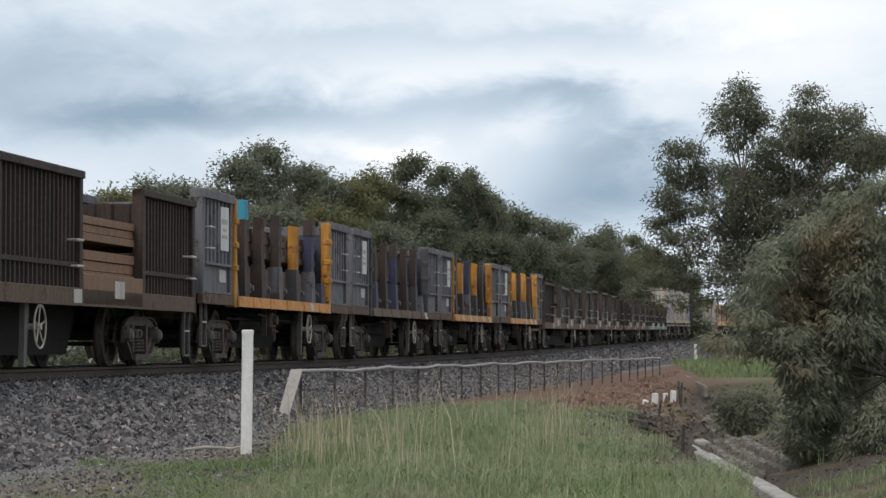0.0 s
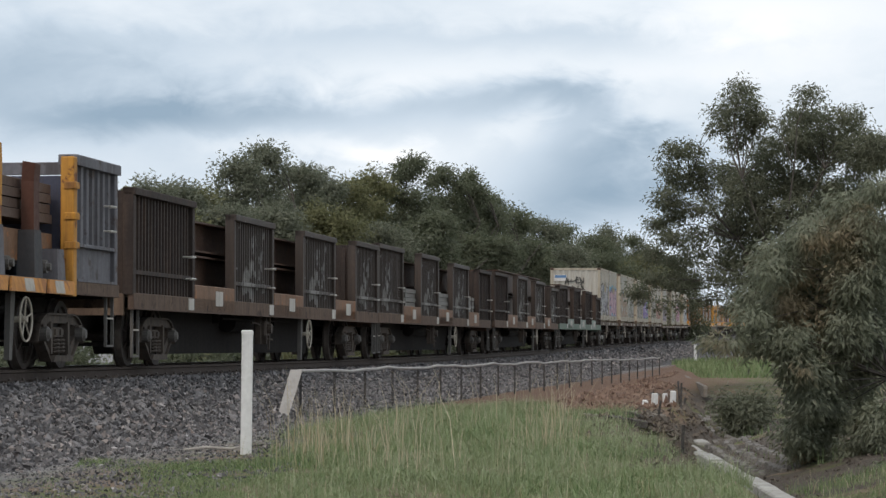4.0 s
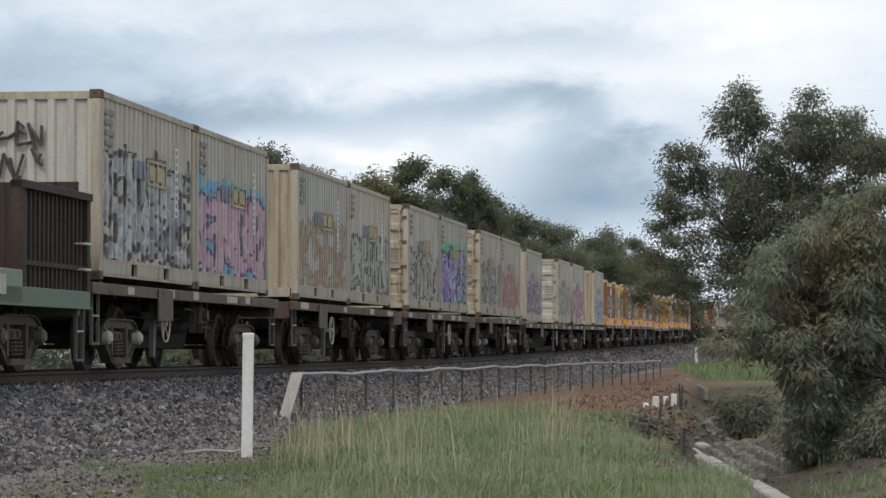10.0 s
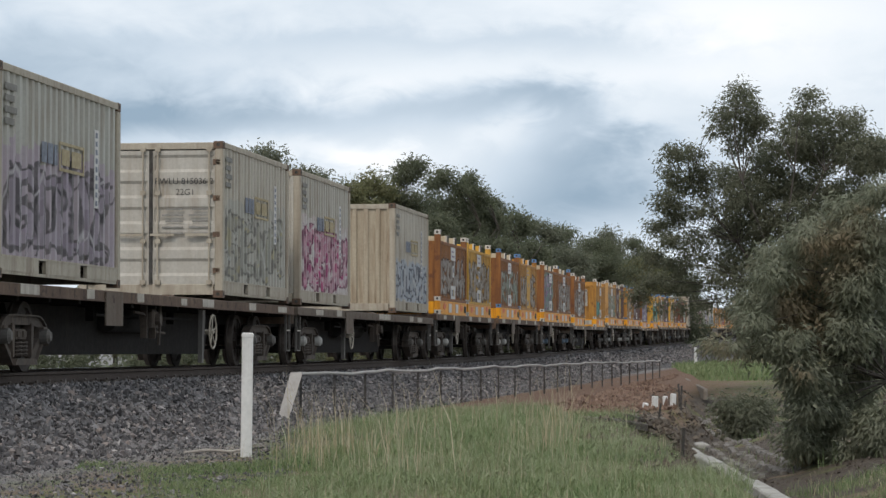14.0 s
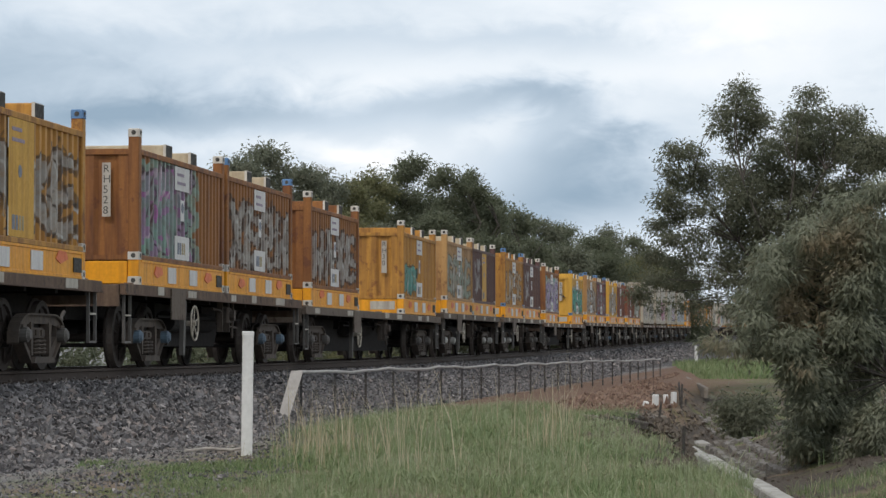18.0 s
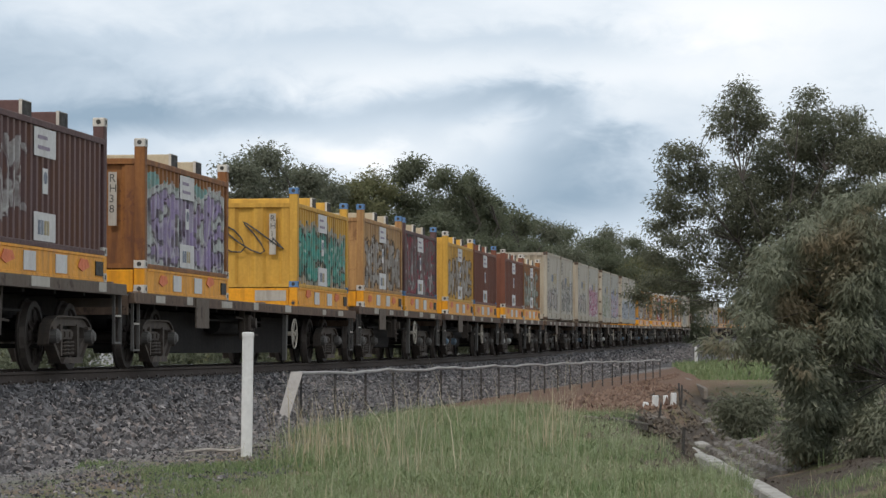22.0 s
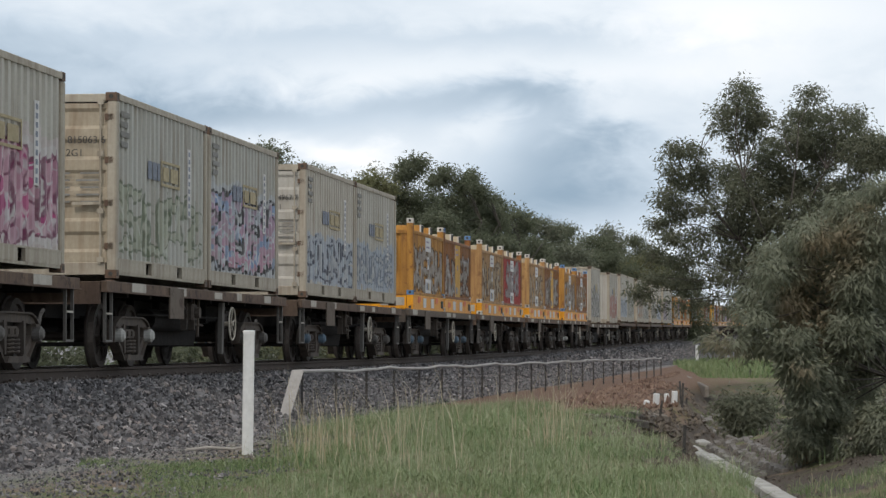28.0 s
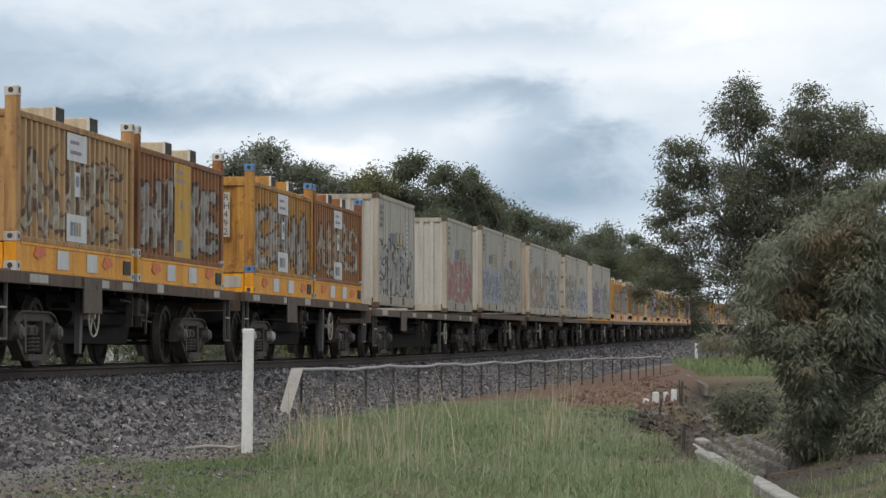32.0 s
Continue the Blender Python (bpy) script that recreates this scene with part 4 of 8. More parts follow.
def bogie(parent, x, caps, plain_far=False):
    b = part("bogie", cached("bolster", lambda: as_mesh("bogie", Geo().box(-0.22, 0.22, -0.95, 0.95, 0.56, 0.74, 0.03).tube((0, 0, 0.72), (0, 0, 0.9), 0.22, k=14)
             .box(-1.2, 1.2, -0.25, 0.25, 0.5, 0.56).box(-1.0, -0.94, -0.9, 0.9, 0.3, 0.36).box(0.94, 1.0, -0.9, 0.9, 0.3, 0.36), M["under"])), None, parent, at=(x, 0, 0))
    for y in (-0.98, 0.98):
        part("side_frame", cached("sideframe", sideframe_mesh), None, b, at=(0, y, 0))
        for dx in () if plain_far else (-0.13, 0.12):
            part("spring", cached("spring", spring_mesh), None, b, at=(dx, y * 0.97, 0))
        for dx in () if plain_far else (-0.9, 0.9):
            s = -1 if y < 0 else 1
            cap = part("bearing_cap", cached("cap", lambda: as_mesh("bearing_cap", Geo().tube((0, -0.11, 0), (0, 0.1, 0), 0.095, 0.1, 14).tube((0, -0.145, 0), (0, -0.11, 0), 0.055, 0.085, 12), M["cap_grey"])), None, b, at=(dx, y + s * 0.03, 0.46))
            if s > 0:
                cap.rotation_euler = (0, 0, math.pi)
            dress(cap, M[caps])
    for dx in (-0.9, 0.9):
        w = part("wheelset", cached("wheelset", wheelset_mesh), None, b)
        w.matrix_parent_inverse = Matrix.Translation((dx, 0, R_WHEEL))
        WHEELS.append(w)
    return b


def handwheel_mesh():
    g = Geo().torus_y((0, 0, 0), 0.27, 0.014, 28, 6)
    for i in range(5):
        a = math.tau * i / 5 + 0.3
        g.tube((0, 0.02, 0), (0.27 * math.cos(a), 0, 0.26 * math.sin(a)), 0.01, k=6)
    return as_mesh("handwheel", g.tube((0, -0.02, 0), (0, 0.22, 0), 0.04, k=10), M["handwheel"])


def step_mesh():
    """A hanging stirrup bent from flat bar."""
    u = [(-0.2, 0.0), (-0.2, -0.7), (0.2, -0.7), (0.2, 0.0), (0.165, 0.0), (0.165, -0.67), (-0.165, -0.67), (-0.165, 0.0)]
    return as_mesh("step", Geo().slanted([(x, -0.02, z) for x, z in u], [(x, 0.02, z) for x, z in u]), M["cap_grey"])


def hose_mesh():
    g = Geo().path_tube([(0, 0, 0), (-0.12, 0, -0.05), (-0.25, 0, -0.22), (-0.42, 0, -0.3), (-0.58, 0, -0.22)], [0.028, 0.026, 0.026, 0.026, 0.03], 8)
    return as_mesh("air_hose", g, M["cap_grey"])


def valve_mesh():
    """Brake valve, pipes and brackets under the middle of a wagon."""
    g = Geo().box(-0.16, 0.16, -0.12, 0.1, -0.34, -0.08, 0.03).tube((0.0, -0.2, -0.22), (0.0, 0.1, -0.22), 0.09, k=12)
    g.box(-0.3, -0.26, -0.05, 0.05, -0.5, 0.05).box(0.26, 0.3, -0.05, 0.05, -0.5, 0.05)
    g.path_tube([(-0.9, 0, -0.12), (-0.4, -0.03, -0.14), (-0.16, 0, -0.2)], [0.018] * 3, 6).path_tube([(0.16, 0, -0.2), (0.5, 0, -0.4), (1.1, 0, -0.42)], [0.018] * 3, 6)
    g.slanted([(0.62, -0.03, -0.6), (0.68, -0.03, -0.6), (0.78, -0.03, 0.02), (0.7, -0.03, 0.02)], [(0.62, 0.0, -0.6), (0.68, 0.0, -0.6), (0.78, 0.0, 0.02), (0.7, 0.0, 0.02)])
    return as_mesh("brake_valve", g, M["bogie"])


def reservoir_mesh(lx):
    g = Geo()
    g.tube((-lx, -0.55, 0.72), (lx, -0.55, 0.72), 0.17, k=14).tube((-lx - 0.5, 0.4, 0.74), (lx * 0.4, 0.4, 0.74), 0.13, k=12)
    g.tube((lx + 0.5, -0.3, 0.7), (lx + 0.9, -0.3, 0.7), 0.14, k=12)
    g.tube((-lx - 1.6, 0, 0.62), (lx + 1.6, 0, 0.62), 0.025, k=6).tube((-lx - 1.6, -0.8, 0.78), (lx + 1.6, -0.8, 0.78), 0.02, k=6)
    for i in range(4):
        x = -lx - 1.0 + i * (2 * lx + 2) / 3
        g.box(x, x + 0.05, -0.62, -0.5, 0.7, 1.0)
    return as_mesh("brake_gear", g, M["under"])


def coupler_mesh():
    g = Geo().box(-0.5, 0.1, -0.08, 0.08, 0.72, 0.9, 0.01).box(-0.68, -0.45, -0.17, 0.13, 0.66, 0.96, 0.03)
    return as_mesh("coupler", g.tube((-0.1, 0.4, 0.85), (-0.5, 0.3, 0.5), 0.03, k=8), M["under"])


def underframe(name, label, length, z_top, sill_h, sill_mat, caps, group, inset=2.35, wheel_side=0.62, sill_y=1.2, plain_far=False):
    """A bogie wagon from x = 0 to its length: frame, deck, running gear and fittings."""
    w = thing(name, label, "wagon", group)
    g = Geo().box(0.25, length - 0.25, -0.32, 0.32, z_top - 0.5, z_top - 0.12)
    k = max(4, int(length / 1.5))
    for i in range(k + 1):
        x = 0.3 + (length - 0.75) * i / k
        g.box(x, x + 0.12, -sill_y + 0.09, sill_y - 0.09, z_top - 0.2, z_top - 0.06)
    # the belly hangs deepest between the bogies
    g.slanted([(inset + 1.3, -0.42, z_top - 0.2), (length - inset - 1.3, -0.42, z_top - 0.2), (length - inset - 1.9, -0.42, z_top - 0.88), (inset + 1.9, -0.42, z_top - 0.88)],
              [(inset + 1.3, 0.42, z_top - 0.2), (length - inset - 1.3, 0.42, z_top - 0.2), (length - inset - 1.9, 0.42, z_top - 0.88), (inset + 1.9, 0.42, z_top - 0.88)])
    key = (name, round(length, 2), z_top)
    part("centre_sill", cached(("cs", key), lambda: as_mesh("centre_sill", g, M["under"])), None, w)
    part("deck", cached(("dk", key), lambda: as_mesh("deck", Geo().box(0.06, length - 0.06, -sill_y + 0.05, sill_y - 0.05, z_top - 0.06, z_top - 0.012), M["deck"])), None, w)
    for y in (-sill_y, sill_y):
        s = part("side_sill", cached(("ss", key, sill_h), lambda: as_mesh("side_sill", Geo().box(0.02, length - 0.02, -0.045, 0.045, z_top - sill_h, z_top, 0.01)
                 .box(0.02, length - 0.02, -0.07, 0.05, z_top - sill_h - 0.015, z_top - sill_h), sill_mat)), None, w, at=(0, y, 0))
        dress(s, sill_mat)
    for x, tag in ((0.0, 0), (length - 0.08, 1)):
        e = part("end_beam", cached(("eb", z_top), lambda: as_mesh("end_beam", Geo().box(0, 0.08, -1.15, 1.15, z_top - 0.32, z_top - 0.01, 0.008), M["sill_rust"])), None, w, at=(x, 0, 0))
        dress(e, sill_mat)
        c = part("coupler", cached("coupler", coupler_mesh), None, w, at=(x if not tag else length, 0, z_top - 1.2 + 0.06))
        if tag:
            c.rotation_euler = (0, 0, math.pi)
    for i, x in enumerate((inset, length - inset)):
        bogie(w, x, caps if isinstance(caps, str) else caps[i], plain_far)
    part("brake_gear", cached(("bg", key), lambda: reservoir_mesh(min(1.6, length * 0.12))), None, w, at=(length / 2, 0, 0))
    part("handwheel", cached("handwheel", handwheel_mesh), None, w, "spoked cream-painted brake handwheel", at=(length * wheel_side, -sill_y - 0.02, z_top - 0.52))
    part("handwheel_bracket", cached("hwb", lambda: as_mesh("handwheel_bracket", Geo().slanted([(-0.42, -0.03, -0.5), (-0.3, -0.03, -0.5), (-0.16, -0.03, 0.35), (-0.36, -0.03, 0.35)], [(-0.42, 0.04, -0.5), (-0.3, 0.04, -0.5), (-0.16, 0.04, 0.35), (-0.36, 0.04, 0.35)]), M["cap_grey"])), None, w, at=(length * wheel_side, -sill_y + 0.1, z_top - 0.52))
    if not plain_far:
        part("brake_valve", cached("valve", valve_mesh), None, w, at=(length * (0.46 if wheel_side > 0.5 else 0.56), -sill_y + 0.2, z_top - sill_h))
        for x, turn in ((0.05, 0), (length - 0.05, math.pi)):
            part("air_hose", cached("hose", hose_mesh), None, w, at=(x, -0.35, z_top - 0.4)).rotation_euler = (0, 0, turn)
    for x in () if plain_far else (0.35, length - 0.35):
        for y in (-sill_y + 0.02, sill_y - 0.02):
            st = part("step", cached("step", step_mesh), None, w, at=(x, y, z_top - sill_h))
            if y < 0:
                part("rung", cached("rung", lambda: as_mesh("rung", Geo().box(-0.17, 0.17, -0.022, 0.022, -0.32, -0.295), M["mark"])), None, st)
    return w


def patches(w, length, z_top, sill_h, rng, k, mat, sill_y=1.2, group_name="sill_mark"):
    for i in range(k):
        x = 0.5 + (length - 1.2) * (i + rng.random() * 0.7) / k
        dx, dz = rng.choice((0.4, 0.6, 0.85)), sill_h * rng.choice((0.75, 0.9))
        part(group_name, cached(("pt", dx, dz, mat.name), lambda: as_mesh(group_name, Geo().box(0, dx, -0.004, 0.004, 0, dz), mat)), None, w, at=(x, -sill_y - 0.05, z_top - sill_h + 0.01))


# ---- container wagons ----
rng = random.Random(5)
DECK = 1.2
FLAT_LABEL = {"sill_rust": "rusty brown container flat wagon on two bogies", "sill_grey": "faded grey container flat wagon on two bogies"}


def deck_of(length):
    """Long wagons ride lower."""
    return DECK if length < 17 else DECK - 0.1


def flat_wagon(u0, u1):
    length = round(u1 - u0, 2)
    far_off = u0 > 345
    top = deck_of(length)
    sill = rng.choice(("sill_rust", "sill_rust", "sill_grey"))
    caps = rng.choice(("cap_white", "cap_grey", "cap_blue", "cap_grey")) if u0 > 54 else rng.choice(("cap_grey", "cap_grey", "cap_white", "cap_grey"))
    w = underframe("flat_wagon", FLAT_LABEL[sill], length, top, 0.14, M[sill], (caps, rng.choice((caps, "cap_grey"))), "wagons of the freight train", wheel_side=rng.choice((0.33, 0.64)), plain_far=far_off)
    if u0 < 345:
        patches(w, length, top, 0.14, rng, 5 if length < 16 else 7, M["mark"])
        g = Geo().box(0, 0.95, -0.012, 0.012, -0.34, 0.12)
        part("data_board", cached("board", lambda: as_mesh("data_board", g, M["sill_grey"])), None, w, "faded rectangular data board", at=(length * rng.choice((0.2, 0.28)), -1.262, top - 0.14))
    for x in () if far_off else (0.7, length / 2 - 0.1, length / 2 + 0.1, length - 0.6):
        for y in (-1.12,):
            part("twist_lock", cached("twist", lambda: as_mesh("twist_lock", Geo().box(-0.07, 0.07, -0.06, 0.06, 0, 0.03, 0.01), M["casting"])), None, w, at=(x, y, top - 0.004))
    on_train(w, u0, 0.0)
    return w


# ---- ISO containers ----
BL, BW, BH = 6.058, 2.438, 2.591


def iso_meshes():
    out = {}
    g = Geo().ribbed(-BL / 2 + 0.12, BL / 2 - 0.12, -BW / 2 + 0.012, 0.27, BH - 0.09, 0.278, 0.036, -1, 0.004)
    out["side"] = as_mesh("side_panel", g, M["box_cream"])
    g = Geo()
    for x0, x1 in ((-BL / 2 + 0.16, -1.2), (-0.85, 0.85), (1.2, BL / 2 - 0.16)):
        g.box(x0, x1, -0.03, 0.03, 0.09, 0.27, 0.006)
    g.box(-BL / 2 + 0.16, BL / 2 - 0.16, -0.035, 0.0, 0.255, 0.28).box(-BL / 2 + 0.16, BL / 2 - 0.16, -0.02, 0.02, 0.05, 0.09)
    out["bottom"] = as_mesh("bottom_rail", g, M["box_trim"])
    out["top"] = as_mesh("top_rail", Geo().box(-BL / 2 + 0.16, BL / 2 - 0.16, -0.035, 0.035, BH - 0.1, BH - 0.01, 0.008), M["box_trim"])
    g = Geo().ribbed_end(0, -BW / 2 + 0.1, BW / 2 - 0.1, 0.22, BH - 0.12, 0.27, 0.045)
    out["end"] = as_mesh("end_panel", g, M["box_cream"])
    out["header"] = as_mesh("end_rail", Geo().box(-0.03, 0.03, -BW / 2 + 0.16, BW / 2 - 0.16, BH - 0.13, BH - 0.02, 0.008), M["box_trim"])
    out["footer"] = as_mesh("end_rail", Geo().box(-0.03, 0.03, -BW / 2 + 0.16, BW / 2 - 0.16, 0.05, 0.22, 0.008), M["box_trim"])
    g = Geo().box(-0.08, 0.08, -0.07, 0.07, 0.118, BH - 0.118, 0.02)
    out["post"] = as_mesh("corner_post", g, M["box_trim"])
    g = Geo().box(-0.089, 0.089, -0.081, 0.081, 0, 0.118, 0.008)
    g.slot = 1
    g.tube((0, -0.0835, 0.059), (0, 0.0835, 0.059), 0.032, k=10).tube((-0.0915, 0, 0.059), (0.0915, 0, 0.059), 0.032, k=10)
    out["casting"] = as_mesh("corner_casting", g, (M["casting"], M["pocket"]))
    # one door leaf with its horizontal pressings, seen from -x
    w = BW / 2 - 0.1
    zs = [(0.22, 0.0)]
    for i in range(5):
        z = 0.26 + i * 0.43
        zs += [(z + 0.1, 0.0), (z + 0.15, 0.03), (z + 0.34, 0.03), (z + 0.39, 0.0)]
    zs.append((2.44, 0.0))
    v = [(d if 0.03 < yy < w - 0.03 else 0.0, yy, z) for z, d in zs for yy in (0.0, 0.05, 0.08, w - 0.08, w - 0.05, w)]
    v = [(0.0 if yy in (0.05, w - 0.05) else d, yy, z) for d, yy, z in v]
    g = Geo().add(v, [(6 * j + i + 6, 6 * j + i + 7, 6 * j + i + 1, 6 * j + i) for j in range(len(zs) - 1) for i in range(5)])
    out["door"] = as_mesh("door", g, M["box_grey"])
    g = Geo()
    for y in (0.13, 1.0):
        g.tube((-0.035, y, 0.2), (-0.035, y, 2.46), 0.015, k=8)
        for zz in (0.22, 0.9, 1.7, 2.42):
            g.box(-0.05, 0.0, y - 0.045, y + 0.045, zz, zz + 0.07)
        g.box(-0.06, -0.03, min(y, 0.72), min(y, 0.72) + 0.4, 1.02, 1.06)
    out["rods"] = as_mesh("lock_rod", g, M["box_trim"])
    g = Geo().box(-0.03, 0.01, -0.05, 0.07, 0, 0.09)
    out["hinges"] = as_mesh("hinge", g, M["casting"])
    g = Geo()
    g.ribbed_end(0, -BL / 2 + 0.1, BL / 2 - 0.1, -BW / 2 + 0.05, BW / 2 - 0.05, 0.42, 0.02)
    g.v = [(a[1], a[2], BH - 0.015 - a[0]) for a in g.v]
    out["roof"] = as_mesh("roof", g, M["box_grey"])
    return out


def iso_container(u, door_front, side_mat, end_mat, label, number="", deck=DECK):
    X = cached("iso", iso_meshes)
    c = thing("shipping_container", label, "container", "cream shipping containers on the train")
    s = part("side_panel", X["side"], None, c)
    dress(s, side_mat)
    s = part("side_panel", X["side"], None, c)
    s.rotation_euler = (0, 0, math.pi)
    dress(s, end_mat)
    for y in (-BW / 2 + 0.035, BW / 2 - 0.035):
        part("bottom_rail", X["bottom"], None, c, at=(0, y, 0))
        part("top_rail", X["top"], None, c, at=(0, y, 0))
    dress(part("roof", X["roof"], None, c), M["box_grey"])
    part("floor", cached("isofloor", lambda: as_mesh("floor", Geo().box(-BL / 2 + 0.1, BL / 2 - 0.1, -BW / 2 + 0.1, BW / 2 - 0.1, 0.2, 0.24), M["deck"])), None, c)
    for sx in (-1, 1):
        part("end_rail", X["header"], None, c, at=(sx * (BL / 2 - 0.05), 0, 0))
        part("end_rail", X["footer"], None, c, at=(sx * (BL / 2 - 0.05), 0, 0))
        for sy in (-1, 1):
            part("corner_post", X["post"], None, c, at=(sx * (BL / 2 - 0.08), sy * (BW / 2 - 0.07), 0))
            for z in (0, BH - 0.118):
                part("corner_casting", X["casting"], None, c, at=(sx * (BL / 2 - 0.089), sy * (BW / 2 - 0.081), z))
    front, back = (-1, 1) if not door_front else (1, -1)
    e = part("end_panel", X["end"], None, c, at=(front * (BL / 2 - 0.02), 0, 0))
    if front > 0:
        e.rotation_euler = (0, 0, math.pi)
    dress(e, end_mat)
    for sy in (0, 1):
        d = part("door", X["door"], None, c, at=(back * (BL / 2 - 0.03), 0.0, 0))
        if (back < 0) == (sy == 0):
            d.scale = (1, 1, 1)
        if back > 0:
            d.rotation_euler = (0, 0, math.pi)
        if sy:
            d.location.y += (-back) * -(BW / 2 - 0.1)
        dress(d, end_mat)
        part("lock_rod", X["rods"], None, d)
        for zz in (0.4, 1.0, 1.6, 2.2) if door_front else ():
            part("hinge", X["hinges"], None, d, at=(0, BW / 2 - 0.12 if sy == 0 else 0.0, zz))
    x = -BL / 2 - 0.008
    if door_front:
        part("door_seal", cached("seal", lambda: as_mesh("door_seal", Geo().box(-0.006, 0.012, -0.03, 0.03, 0.22, 2.44), M["pocket"])), None, c, "dark rubber seal between the doors", at=(-BL / 2 + 0.02, 0, 0))
    if door_front and number:
        for txt, y, z, size in (("RWLU " + number, -0.06, 1.88, 0.145), ("22G1", -0.42, 1.7, 0.145)):
            t = part("lettering", cached(("txt", txt, size), lambda: lettering(txt, size, M["ink"])), None, c, at=(x + 0.015, y, z))
            t.rotation_euler = (0, 0, -math.pi / 2)
        for i in range(5):
            for yy in (-0.55, -1.0):
                part("small_print", cached(("sp", i % 2), lambda: as_mesh("small_print", Geo().box(-0.002, 0.002, 0, 0.3 + 0.06 * (i % 2), 0, 0.028), M["bar_grey"])), None, c, at=(x + 0.018, yy, 1.05 + i * 0.1))
    # the owner's faded panel and upright lettering on the near side
    y = -BW / 2 - 0.003
    part("owner_mark", cached("ob1", lambda: as_mesh("owner_mark", Geo().box(0, 0.24, -0.003, 0.003, 0, 0.26).box(0.3, 0.54, -0.003, 0.003, 0, 0.26).box(0.6, 0.75, -0.003, 0.003, 0, 0.26), M["bar_blue"])), None, c, "faded blue bars of a company mark", at=(-1.1, y + 0.006, 1.5))
    part("owner_mark", cached("ob2", lambda: as_mesh("owner_mark", Geo().box(0, 1.25, -0.003, 0.003, 0, 0.04).box(0, 1.25, -0.003, 0.003, 0.34, 0.38).box(0, 0.05, -0.003, 0.003, 0.04, 0.34).box(1.2, 1.25, -0.003, 0.003, 0.04, 0.34).box(0.12, 0.5, -0.003, 0.003, 0.08, 0.29).box(0.62, 1.1, -0.003, 0.003, 0.08, 0.29), M["bar_gold"])), None, c, "faded gold panel of a company mark", at=(-0.25, y + 0.006, 1.44))
    g = Geo()
    for i in range(9):
        g.box(0.06, 0.16, -0.005, 0.003, 0.03 + i * 0.115, 0.1 + i * 0.115)
    g.slot = 1
    g.box(0, 0.22, -0.002, 0.003, 0, 1.06)
    part("upright_code", cached("code", lambda: as_mesh("upright_code", g, (M["bar_blue"], M["sticker"]))), None, c, "white upright strip with a code too small to read", at=(1.55, y + 0.006, 1.05))
    k = Geo()
    for i in range(4):
        k.box(0.0, 0.4 + 0.12 * (i % 2), -0.003, 0.003, 0.14 * i, 0.14 * i + 0.08)
    part("small_print", cached("topcode", lambda: as_mesh("small_print", k, M["bar_grey"])), None, c, at=(-2.75, y + 0.006, 1.85))
    on_train(c, u + BL / 2, deck + 0.05)
    return c


